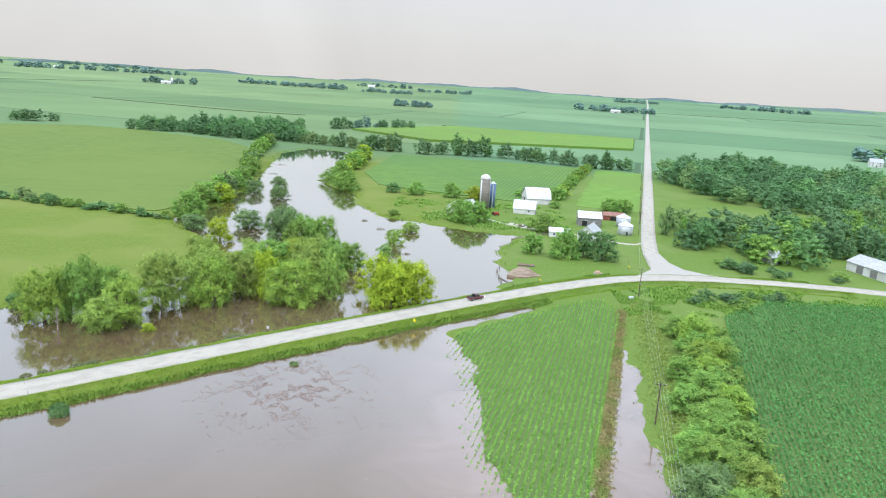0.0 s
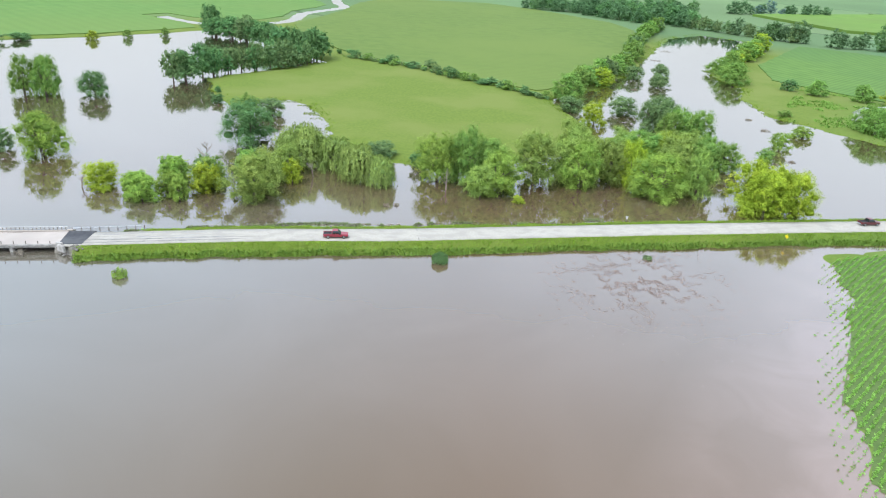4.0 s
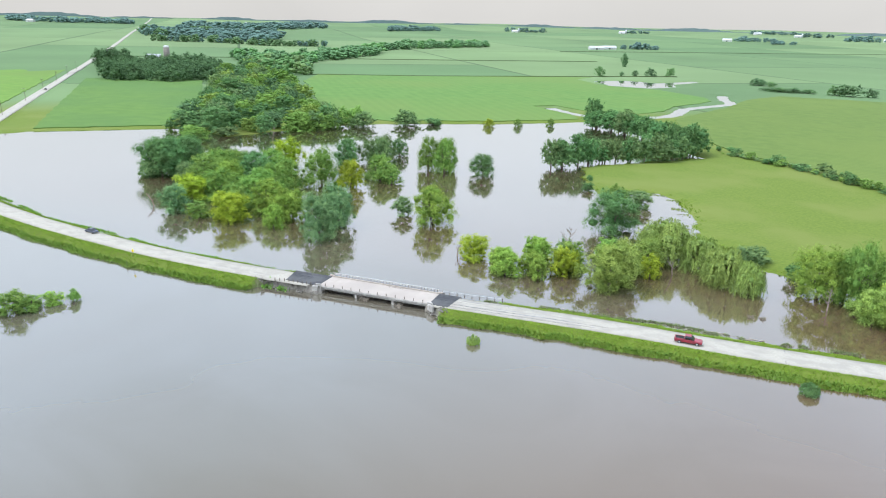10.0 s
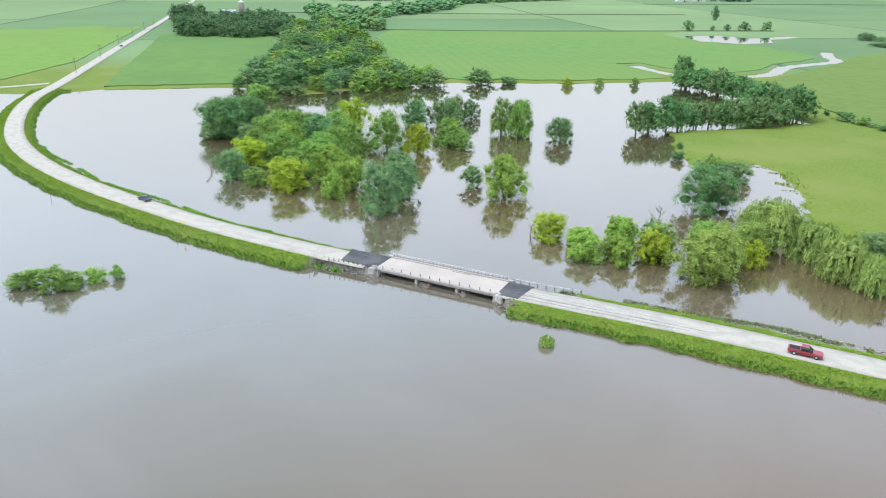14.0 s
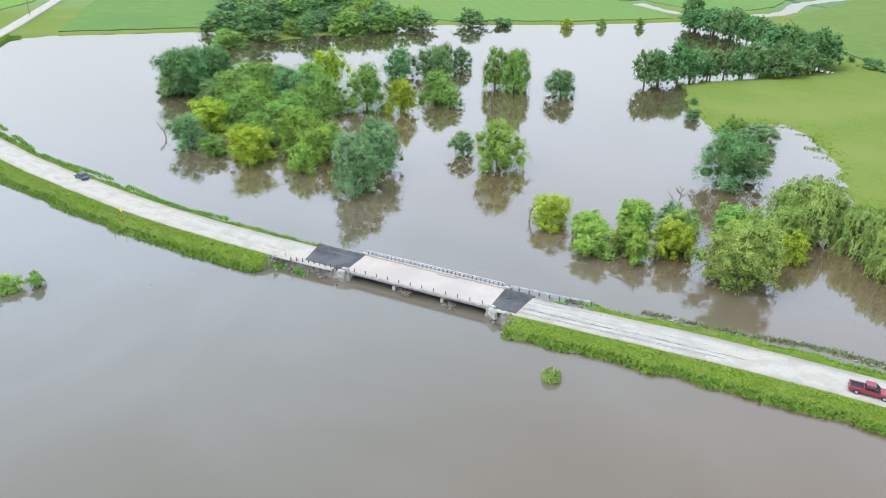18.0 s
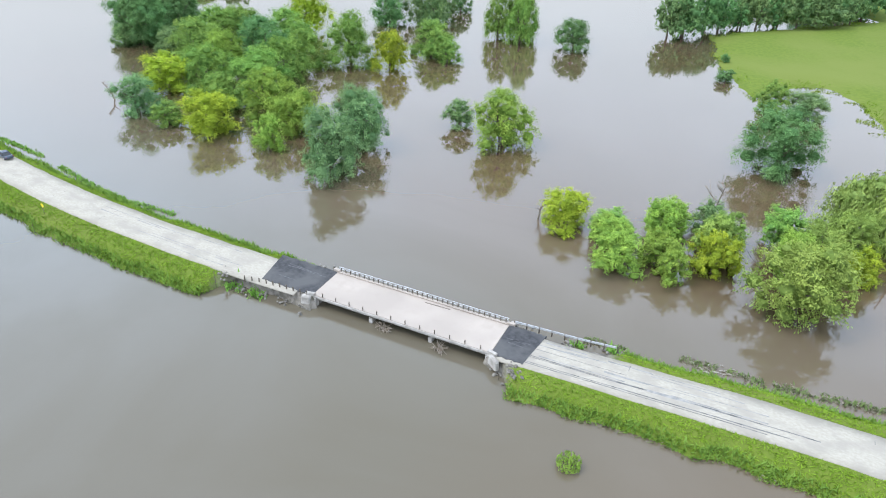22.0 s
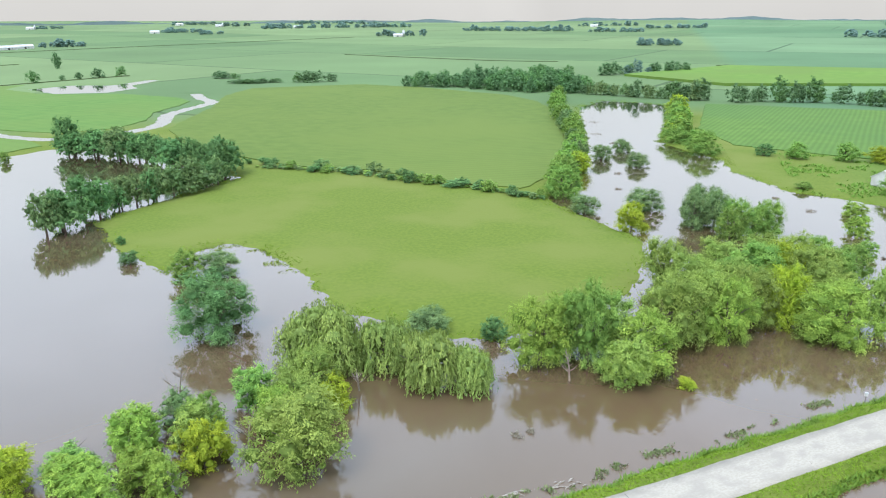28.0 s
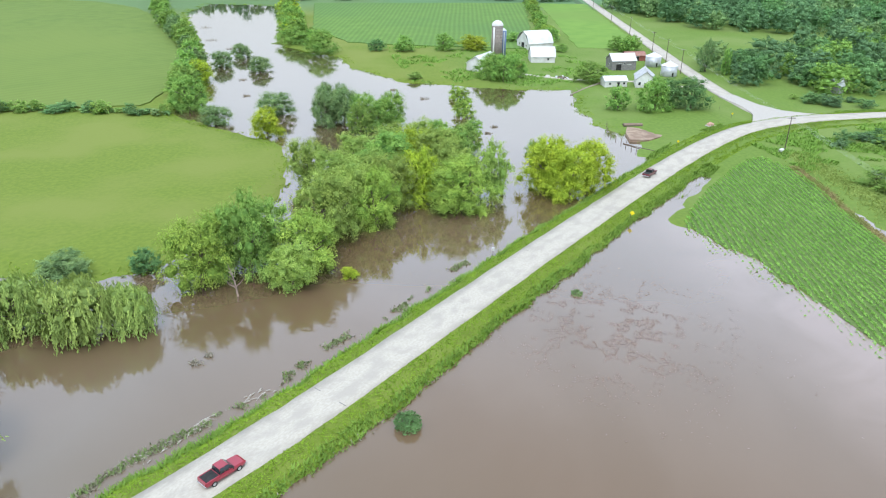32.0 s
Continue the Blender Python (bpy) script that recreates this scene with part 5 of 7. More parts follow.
ROCK = mat("rubble", (0.12, 0.11, 0.095), (0.27, 0.25, 0.22), 1.5, 0.95)
pl = []
for x, y, n in ((-2.2, -4.9, 16), (-5, -5.0, 14), (-9, -5.1, 13), (-13, -5.2, 16), (-16.5, -5.2, 20), (BR_LEN + 2.2, -4.9, 22), (BR_LEN + 4.2, -5.4, 20), (BR_LEN + 2.5, 5.0, 14), (BR_LEN + 9, 5.6, 8), (BR_LEN + 14, 6.4, 8), (-2, 5.0, 14), (-5, 5.6, 8)):
    p = bpt(x, y)
    pl.append((p[0], p[1], max(0.15, h1(*p)), 1.0, 0.55, n))
stones("rubble", pl, "broken concrete and stones at the bridge corners", ROCK, (0.14, 0.36))
WING = mat("pale_wing_concrete", (0.42, 0.39, 0.35), (0.52, 0.49, 0.45), 1.0, 0.9, c3=(0.30, 0.28, 0.25), scale3=0.6, bump=0.3)
for x, y, w, d, h, turn in ((-0.9, -4.35, 1.7, 1.0, 1.5, 8), (BR_LEN + 1.1, -4.6, 2.3, 0.8, 1.6, -38), (-0.8, 4.3, 1.6, 0.7, 1.5, -10), (BR_LEN + 0.7, 4.35, 1.4, 0.6, 1.6, 6)):
    p = bpt(x, y)
    bm = box(w, d, h, (p[0], p[1], 0.55), BR_ROT + turn, bevel=0.18, taper=0.85)
    me = bpy.data.meshes.new("wing_wall")
    bm.to_mesh(me)
    bm.free()
    me.materials.append(WING)
    tagged(new("wing_wall", me), "pale worn concrete wing wall at the bridge corner", "wing wall")
FOAM = mat("flood_debris", (0.30, 0.26, 0.21), (0.46, 0.42, 0.37), 2, 0.95)

# tar streaks and worn wheel tracks on the road by the bridge
TAR = mat("tar_sealed_crack", (0.10, 0.10, 0.10), (0.24, 0.235, 0.225), 1.2, 0.85)
t_m = np.gradient(MAIN_ROAD, axis=0)
t_m /= np.linalg.norm(t_m, axis=1)[:, None]
n_m = np.stack([-t_m[:, 1], t_m[:, 0]], 1)


def streak(i0, i1, off, width, material, name, parent, dz=0.066):
    k = np.arange(i0, i1)
    if len(k) < 3:
        return
    off = off + np.cumsum(np.array([random.uniform(-0.05, 0.05) for _ in k]))
    base = MAIN_ROAD[k] + n_m[k] * off[:, None]
    w = width * np.array([random.uniform(0.5, 1.3) for _ in k]) / 2
    crown_z = ROAD_Z + 0.06 * (1 - (off / 3.65) ** 2) + dz - 0.06
    a, b = base + n_m[k] * w[:, None], base - n_m[k] * w[:, None]
    v = np.stack([np.column_stack([a, crown_z]), np.column_stack([b, crown_z])], 1).reshape(-1, 3)
    q = np.arange(len(k) * 2).reshape(-1, 2)
    f = np.stack([q[:-1, 0], q[:-1, 1], q[1:, 1], q[1:, 0]], 1)
    part(name, mesh_np(name, v, f, [material]), None, parent)


road_e, road_w = bpy.data.objects["road_east"], bpy.data.objects["road_west"]
e0, w1 = int(np.where(east_cut)[0][0]), int(np.where(west_cut)[0][-1])
FADED = mat("faded_tar", (0.22, 0.22, 0.215), (0.34, 0.33, 0.31), 1.2, 0.85)
for off, L, w in ((-2.15, 13, 0.16), (-2.45, 12, 0.14), (-0.75, 14, 0.20), (-1.05, 12, 0.16), (0.9, 6, 0.12)):
    streak(e0 + 1, e0 + 1 + L, off, w, TAR, "tar_streak", road_e)
for i in range(13):
    st = e0 + 1 + random.randrange(0, 9)
    streak(st, st + random.randrange(3, 6), random.uniform(-1.0, 2.9), random.uniform(0.12, 0.4), FADED, "tar_streak", road_e)
for i in range(10):
    st = w1 - random.randrange(6, 18)
    streak(st, min(w1 - 2, st + random.randrange(3, 8)), random.uniform(-3.0, 3.0), random.uniform(0.1, 0.25), FADED, "tar_streak", road_w)
for i in range(e0 + 6, len(MAIN_ROAD) - 90, 5):
    p, tn, nn = MAIN_ROAD[i], t_m[i], n_m[i]
    L = random.uniform(1.2, 6.8)
    o = random.uniform(-1, 1) * (6.8 - L) / 2
    part("sealed_crack", box(random.uniform(0.05, 0.13), L, 0.008, (*(p + nn * o), ROAD_Z + 0.035), math.degrees(math.atan2(tn[1], tn[0])) + random.uniform(-6, 6)), SHOULDER if i % 2 else TAR, road_e)
for i in range(w1 - 60, w1 - 6, 5):
    p, tn, nn = MAIN_ROAD[i], t_m[i], n_m[i]
    part("sealed_crack", box(random.uniform(0.05, 0.13), random.uniform(2, 6.6), 0.008, (*p, ROAD_Z + 0.045), math.degrees(math.atan2(tn[1], tn[0])) + random.uniform(-6, 6)), TAR, road_w)

# ---- bank grass and weeds ----


def tufts(name, pts, nrm_up, size, material, label, seed, squash=0.3):
    rng = np.random.default_rng(seed)
    n = len(pts)
    nr = rng.normal(size=(n, 3))
    nr[:, 2] *= nrm_up
    nr /= np.linalg.norm(nr, axis=1)[:, None]
    v, f = cards(pts, nr, size, rng, squash)
    return tagged(new(name, mesh_np(name, v, f, [material])), label, "grass", kind="stuff")


def verge_points(n, lo, hi, seed, zlo, zhi, lift, i0, i1):
    rng = np.random.default_rng(seed)
    k = rng.integers(i0, i1, n)
    side = rng.choice((-1, 1), n)
    d = side * rng.uniform(lo, hi, n)
    p = MAIN_ROAD[k] + n_m[k] * d[:, None] + t_m[k] * rng.uniform(-1.5, 1.5, (n, 1))
    z = height(p[:, 0], p[:, 1])
    ok = (z > zlo) & (z < zhi)
    ok &= washed(p[:, 0], p[:, 1]) < rng.uniform(0.02, 0.7, n)
    return np.column_stack([p[ok], z[ok] + lift * rng.uniform(0.5, 1.4, ok.sum())])


def blades(name, pts, h, width, material, label, seed, lean=0.7):
    """Grass blades: narrow leaning triangles in loose tufts."""
    rng = np.random.default_rng(seed)
    n = len(pts)
    a = rng.uniform(0, math.tau, n)
    d = np.column_stack([np.cos(a), np.sin(a), np.zeros(n)])
    w = np.column_stack([-np.sin(a), np.cos(a), np.zeros(n)]) * (width * rng.uniform(0.6, 1.4, (n, 1)))
    hh = h * rng.uniform(0.45, 1.3, (n, 1))
    tip = pts + d * hh * lean * rng.uniform(0.5, 1.3, (n, 1)) + np.array((0, 0, 1)) * hh
    v = np.stack([pts - w, pts + w, tip], 1).reshape(-1, 3)
    return tagged(new(name, mesh_np(name, v, np.arange(3 * n).reshape(n, 3), [material])), label, "grass", kind="stuff")


i_w = int(np.argmin(np.hypot(MAIN_ROAD[:, 0] + 480, MAIN_ROAD[:, 1] + 24)))
i_e = int(np.argmin(np.hypot(MAIN_ROAD[:, 0] - 150, MAIN_ROAD[:, 1] - 250)))
tufts("verge_grass", verge_points(130000, 3.75, 8.8, 1, 0.05, 1.95, 0.06, i_w, i_e), 3.0, 0.24, VERGE, "bright green grass on the road's banks", 2)
blades("bank_weeds", verge_points(150000, 5.2, 10.4, 3, -0.30, 0.85, 0.0, i_w, i_e), 0.62, 0.13, WEEDS, "tall ragged weeds along the water's edge", 4, 1.0)
brng = np.random.default_rng(44)
p = np.array([bpt(x, y) for x, y in ((-9, -5.6), (-10.5, -5.7), (-13.5, -5.6), (-15, -5.8), (BR_LEN + 10, 6.0), (BR_LEN + 15, 7.2))])[brng.integers(0, 6, 420)] + brng.normal(size=(420, 2)) * (0.6, 0.5)
blades("bank_tufts", np.column_stack([p, np.maximum(height(p[:, 0], p[:, 1]), 0)]), 0.6, 0.13, WEEDS, "scattered weed tufts on the stripped bank", 45, 1.0)
DRIFT = mat("drift_litter", (0.16, 0.14, 0.10), (0.30, 0.27, 0.20), 2.0, 0.95)
tufts("drift_litter", verge_points(5000, 7.0, 10.5, 5, -0.5, 0.1, 0.30, i_w, i_e), 2.0, 0.22, DRIFT, "brown drift litter floating at the bank", 6)

# the drift line that floats a few metres off the north bank, with pale scum and sticks caught in it
drng = np.random.default_rng(8)
i_d = int(np.argmin(np.hypot(MAIN_ROAD[:, 0] + 132, MAIN_ROAD[:, 1] - 88)))
k = drng.integers(i_d, i_d + 40, 9000)
q = (k - i_d) / 40
off = 8.6 + 2.2 * np.minimum(1, q * 4) + 0.7 * np.sin(k * 0.55) + drng.normal(size=len(k)) * 0.45
p = MAIN_ROAD[k] + n_m[k] * off[:, None] + t_m[k] * drng.uniform(-1.5, 1.5, (len(k), 1))
ok = wobble(p[:, 0], p[:, 1], 3.3, 4) + 0.5 * wobble(p[:, 0], p[:, 1], 0.9, 1) > -0.25 + 0.5 * q
tufts("drift_line", np.column_stack([p[ok], np.full(ok.sum(), 0.05)]), 3.0, 0.26, DRIFT, "brown drift line floating beside the road bank", 9)
p2 = p[ok][::2]
blades("drift_weeds", np.column_stack([p2, np.zeros(len(p2))]), 0.45, 0.12, mat("drift_weeds", (0.13, 0.19, 0.06), (0.20, 0.27, 0.09), 1.5, 0.95), "dull green weeds caught in the drift line", 10)
for cx, cy, n, L in ((-93, 134.6, 16, 1.0), (-100, 129.2, 20, 1.2), (-126.7, 106.2, 12, 0.9), (-106, 124.5, 8, 1.1)):
    heap = thing("drift_heap", "pale scum and bleached sticks caught in the drift line", "debris", (cx, cy, 0))
    for i in range(n):
        a = radians(40) + drng.normal() * 0.5
        x, y, r = drng.normal() * 1.6, drng.normal() * 0.6, L * drng.uniform(0.3, 0.8)
        x, y = x * 0.77 - y * 0.64, x * 0.64 + y * 0.77
        part("stick", tube([(x - r * math.cos(a), y - r * math.sin(a), 0.03), (x, y, 0.14), (x + r * math.cos(a), y + r * math.sin(a), 0.05)], [0.05, drng.uniform(0.05, 0.13), 0.03], 6), FOAM, heap)

# a thin line of weeds standing in the water beside the western road
j0, j1 = (int(np.argmin(np.hypot(MAIN_ROAD[:, 0] - x, MAIN_ROAD[:, 1] - y))) for x, y in ((-330, -27), (-196, 36)))
k = drng.integers(j0, j1, 4200)
p = MAIN_ROAD[k] + n_m[k] * (8.4 + 0.8 * np.sin(k * 0.31) + drng.normal(size=len(k)) * 0.35)[:, None] + t_m[k] * drng.uniform(-1.5, 1.5, (len(k), 1))
p = p[wobble(p[:, 0], p[:, 1], 4.1, 2) > -0.45]
blades("water_weeds", np.column_stack([p, np.zeros(len(p))]), 0.42, 0.12, WEEDS, "thin line of weeds standing in the flood beside the road", 11, 0.8)

# plants along the meadow's and farm's water edge
shore = smooth_line(LAKE_SHORE[15:] + RIVER_SHORE, 0.5)
srng = np.random.default_rng(12)
k = srng.integers(0, len(shore), 26000)
p = shore[k] + srng.normal(size=(len(k), 2)) * np.array((2.6, 2.6))
z = height(p[:, 0], p[:, 1])
ok = (z > -0.28) & (z < 0.55) & (wobble(p[:, 0], p[:, 1], 5.0) + wobble(p[:, 0], p[:, 1], 1.7, 2) > -0.1)
tufts("shore_grass", np.column_stack([p[ok], np.maximum(z[ok], 0) + 0.06]), 1.5, 0.36, VERGE, "grass drowning at the edge of the flood", 13)
mk = srng.normal(size=(5200, 2)) * np.array((12, 9)) + (-196, 212)
mz = height(mk[:, 0], mk[:, 1])
ok = (mz > -1.6) & (mz < 0.4) & (wobble(mk[:, 0], mk[:, 1], 2.2, 1) > 0.25)
tufts("marsh_grass", np.column_stack([mk[ok], np.full(ok.sum(), 0.05)]), 2.0, 0.36, VERGE, "clumps of grass showing through shallow water", 15)

# rough grass in the road's corner
rx = np.random.default_rng(19)
p = np.column_stack([rx.uniform(56, 165, 30000), rx.uniform(196, 247, 30000)])
ok = inside(p[:, 0], p[:, 1], [(56, 206), (66, 206), (86, 210), (108, 230), (165, 232), (165, 240), (120, 246), (84, 244), (60, 235), (47, 224)]) & (wobble(p[:, 0], p[:, 1], 6, 3) + 0.8 * wobble(p[:, 0], p[:, 1], 2.1, 5) > -0.2)
p = p[ok]
blades("rough_grass", np.column_stack([p, height(p[:, 0], p[:, 1])]), 0.75, 0.2, WEEDS, "rough weedy grass in the road's corner", 20, 1.0)
p = np.column_stack([rx.uniform(-30, 60, 16000), rx.uniform(325, 425, 16000)])
ok = (wobble(p[:, 0], p[:, 1], 9, 3) + 0.8 * wobble(p[:, 0], p[:, 1], 2.6, 5) > 0.15)
z = height(p[:, 0], p[:, 1])
ok &= z > 0.05
blades("yard_weeds", np.column_stack([p[ok], z[ok]]), 0.8, 0.26, WEEDS, "tall weeds round the farmyard", 21, 1.0)

# ---- row crops beside the ditch ----


def crop(name, poly, way, gap, step, h, material, label, seed, drowned=None, leaf=0.33):
    """Plants in rows, each a small tuft of leaves."""
    rng = np.random.default_rng(seed)
    d = np.array(way, float)
    d /= np.linalg.norm(d)
    w = np.array((-d[1], d[0]))
    pp = np.array(poly, float)
    a, b = pp @ d, pp @ w
    A, B = np.meshgrid(np.arange(a.min(), a.max(), step), np.arange(b.min(), b.max(), gap))
    A, B = (A + rng.uniform(-0.3, 0.3, A.shape) * step).ravel(), (B + rng.normal(size=B.shape) * 0.05 * gap).ravel()
    P = A[:, None] * d + B[:, None] * w
    P = P[inside(P[:, 0], P[:, 1], poly)]
    z = height(P[:, 0], P[:, 1])
    if drowned:
        keep = (z > 0.05) | (rng.uniform(size=z.shape) < drowned * np.clip(1 + z * 0.8, 0, 1))
        P, z = P[keep], np.maximum(z[keep], -0.25)
    n = len(P)
    nr = rng.normal(size=(n * 4, 3)) * np.array((1, 1, 1.1))
    nr /= np.linalg.norm(nr, axis=1)[:, None]
    c = np.repeat(np.column_stack([P, z + h * 0.6]), 4, 0) + rng.normal(size=(n * 4, 3)) * np.array((0.13, 0.13, h * 0.22))
    v, f = cards(c, nr, leaf, rng, 0.5)
    return tagged(new(name, mesh_np(name, v, f, [material])), label, "crop", kind="stuff")


BEAN_LEAF = leaf_mat("bean_leaves", (0.200, 0.420, 0.080), (0.280, 0.520, 0.110))
CORN_LEAF = leaf_mat("corn_leaves", (0.090, 0.255, 0.072), (0.132, 0.330, 0.098))
# ground sheets coloured dark, painting the shade between and under the rows
SHADED_SOIL = mat("crop_ground_shade", (0.085, 0.140, 0.036), (0.115, 0.168, 0.048), 0.8, 0.95)
BEANS = [(3, 180), (13, 191.5), (24, 202), (36, 211.5), (46, 218.5), (52, 220), (53, 206), (42, 161), (33, 131), (26, 104), (16, 70), (0, 70), (-1, 110), (1, 150), (-1, 170)]
crop("soybean_rows", BEANS, (27, 99), 1.30, 0.26, 0.45, BEAN_LEAF, "rows of green soybean plants, partly drowned at the flood's edge", 31, 0.45, 0.22)
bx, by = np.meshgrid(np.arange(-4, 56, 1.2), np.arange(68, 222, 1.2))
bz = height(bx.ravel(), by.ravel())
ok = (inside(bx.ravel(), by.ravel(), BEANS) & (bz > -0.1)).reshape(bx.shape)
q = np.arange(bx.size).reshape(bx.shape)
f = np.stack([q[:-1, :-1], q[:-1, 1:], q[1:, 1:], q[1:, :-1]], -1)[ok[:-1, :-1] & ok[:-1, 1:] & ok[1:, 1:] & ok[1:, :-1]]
tagged(new("crop_soil_beans", mesh_np("crop_soil_beans", np.column_stack([bx.ravel(), by.ravel(), bz + 0.06]), f, [SHADED_SOIL], smooth=True)), "ground between soybean rows, its colour darkened as shade", "soil", kind="structure")
CORNFIELD = [(86, 209), (107, 228), (150, 231), (165, 226), (158, 100), (110, 40), (44, 40), (57, 104), (74, 171)]
crop("corn_rows", CORNFIELD, (29, 102), 1.05, 0.6, 1.5, CORN_LEAF, "dense rows of tall dark green corn", 33)
sheet("crop_soil_corn", [(87, 208), (107, 226), (150, 229), (240, 222), (230, 20), (44, 36), (58, 104), (75, 171)], 1.45, SHADED_SOIL, "green ground under tall corn, its colour darkened as shade")
TAN = mat("dry_grass", (0.24, 0.20, 0.09), (0.34, 0.29, 0.12), 0.8, 0.95, c3=(0.19, 0.24, 0.06), scale3=0.15)
trng = np.random.default_rng(41)
q = trng.uniform(size=9000)
p = np.column_stack([np.interp(q, [0, 0.25, 1], [18, 27.5, 55]), np.interp(q, [0, 0.25, 1], [70, 104, 210])]) + trng.normal(size=(9000, 2)) * (0.75, 0.4)
tufts("dry_grass_strip", np.column_stack([p, np.maximum(height(p[:, 0], p[:, 1]), 0) + 0.12]), 1.2, 0.4, TAN, "strip of dry tan grass between field and ditch", 42)
p = np.column_stack([np.interp(q, [0, 0.4, 1], [40, 49, 64]), np.interp(q, [0, 0.4, 1], [75, 130, 222])]) + trng.normal(size=(9000, 2)) * (2.6, 1)
zz = height(p[:, 0], p[:, 1])
ok = zz > -0.3
tufts("ditch_grass", np.column_stack([p[ok], np.maximum(zz[ok], 0) + 0.12]), 0.8, 0.42, mat("ditch_grass", (0.20, 0.27, 0.06), (0.28, 0.36, 0.09), 1.0, 0.95), "pale worn grass along the ditch", 43)


# ---- the farm ----
WHITE = mat("white_paint", (0.62, 0.62, 0.61), (0.72, 0.72, 0.71), 0.8, 0.7, c3=(0.55, 0.54, 0.52), scale3=0.2)
TIN = mat("white_metal_roof", (0.60, 0.61, 0.62), (0.70, 0.71, 0.72), 0.5, 0.5, c3=(0.52, 0.52, 0.52), scale3=0.15, metal=0.1)
GREYROOF = mat("grey_shingle_roof", (0.36, 0.37, 0.38), (0.46, 0.47, 0.48), 0.8, 0.85)
GREYWOOD = mat("weathered_grey_boards", (0.17, 0.165, 0.16), (0.26, 0.25, 0.24), 1.5, 0.9)
REDWOOD = mat("faded_red_boards", (0.22, 0.07, 0.055), (0.30, 0.11, 0.08), 1.0, 0.85)
REDROOF = mat("rusty_roof", (0.26, 0.13, 0.10), (0.34, 0.19, 0.15), 0.8, 0.8)
STAVE = mat("concrete_staves", (0.20, 0.175, 0.15), (0.30, 0.265, 0.23), 1.2, 0.9, c3=(0.22, 0.20, 0.18), scale3=0.25)
BLUE = mat("blue_enamel_steel", (0.10, 0.16, 0.28), (0.14, 0.21, 0.34), 0.6, 0.4)
ZINC = mat("zinc_sheet", (0.50, 0.52, 0.54), (0.62, 0.64, 0.66), 0.8, 0.45, metal=0.4)
GLASS = mat("window_glass", (0.02, 0.025, 0.03), (0.03, 0.035, 0.04), 1.0, 0.08, spec=0.5)
DARK = mat("dark_opening", (0.02, 0.02, 0.02), (0.035, 0.033, 0.03), 1.0, 0.9)


def building(name, label, at, rz, w, d, eave, ridge, wall, roof, doors=(), windows=(), category="building", hip=0.0, along="x"):
    """A gabled building: walls with gables, a roof of some thickness that overhangs, doors and windows. The ridge runs along its width."""
    b = thing(name, label, category, at, rz)
    bm = bmesh.new()
    lo = [bm.verts.new(p) for p in ((-w / 2, -d / 2, -0.5), (w / 2, -d / 2, -0.5), (w / 2, d / 2, -0.5), (-w / 2, d / 2, -0.5))]
    hi = [bm.verts.new((p.co.x, p.co.y, eave)) for p in lo]
    g = [bm.verts.new((-w / 2, 0, ridge)), bm.verts.new((w / 2, 0, ridge))]
    for i in range(4):
        bm.faces.new((lo[i], lo[(i + 1) % 4], hi[(i + 1) % 4], hi[i]))
    bm.faces.new((hi[1], hi[2], g[1]))
    bm.faces.new((hi[3], hi[0], g[0]))
    part("wall", bm, wall, b)
    o, th = 0.35, 0.14
    slope = (ridge - eave) / (d / 2)
    for sgn, nm in ((-1, "roof"), (1, "roof")):
        bm = bmesh.new()
        e = (d / 2 + o) * sgn
        if hip:
            mid = (d / 4 * 1.25) * sgn
            prof = [(0, ridge + 0.05), (mid, eave + (ridge - eave) * (0.60 + hip * 0.1)), (e, eave - o * slope)]
        else:
            prof = [(0, ridge + 0.05), (e, eave - o * slope + 0.05)]
        rows = []
        for y, z in prof:
            rows.append([bm.verts.new((x, y, z + q)) for x in (-w / 2 - o, w / 2 + o) for q in (0, th)])
        for r0, r1 in zip(rows, rows[1:]):
            for a, c in ((1, 3), (2, 0), (0, 1), (3, 2)):
                bm.faces.new((r0[a], r0[c], r1[c], r1[a]))
        for r0 in (rows[0], rows[-1]):
            bm.faces.new((r0[0], r0[1], r0[3], r0[2]))
        bmesh.ops.recalc_face_normals(bm, faces=bm.faces[:])
        part(nm, bm, roof, b)
    part("ridge_cap", box(w + 2 * o, 0.35, 0.12, (0, 0, ridge + 0.12), bevel=0.03), roof, b)
    for side, u, z, ww, hh, m in doors:
        p, a = {"s": ((u, -d / 2 - 0.03, z), 0), "n": ((u, d / 2 + 0.03, z), 0), "e": ((w / 2 + 0.03, u, z), 90), "w": ((-w / 2 - 0.03, u, z), 90)}[side]
        dr = part("door", box(ww, 0.08, hh, p, a, bevel=0.01), m, b)
        part("door_frame", box(ww + 0.3, 0.05, 0.14, (p[0], p[1], z + hh), a), WHITE, dr)
    for side, u, z, ww, hh in windows:
        p, a = {"s": ((u, -d / 2 - 0.03, z), 0), "n": ((u, d / 2 + 0.03, z), 0), "e": ((w / 2 + 0.03, u, z), 90), "w": ((-w / 2 - 0.03, u, z), 90)}[side]
        wn_ = part("window", box(ww + 0.2, 0.06, hh + 0.2, (p[0], p[1], z - 0.1), a, bevel=0.01), WHITE, b)
        part("pane", box(ww, 0.09, hh, p, a), GLASS, wn_)
    return b


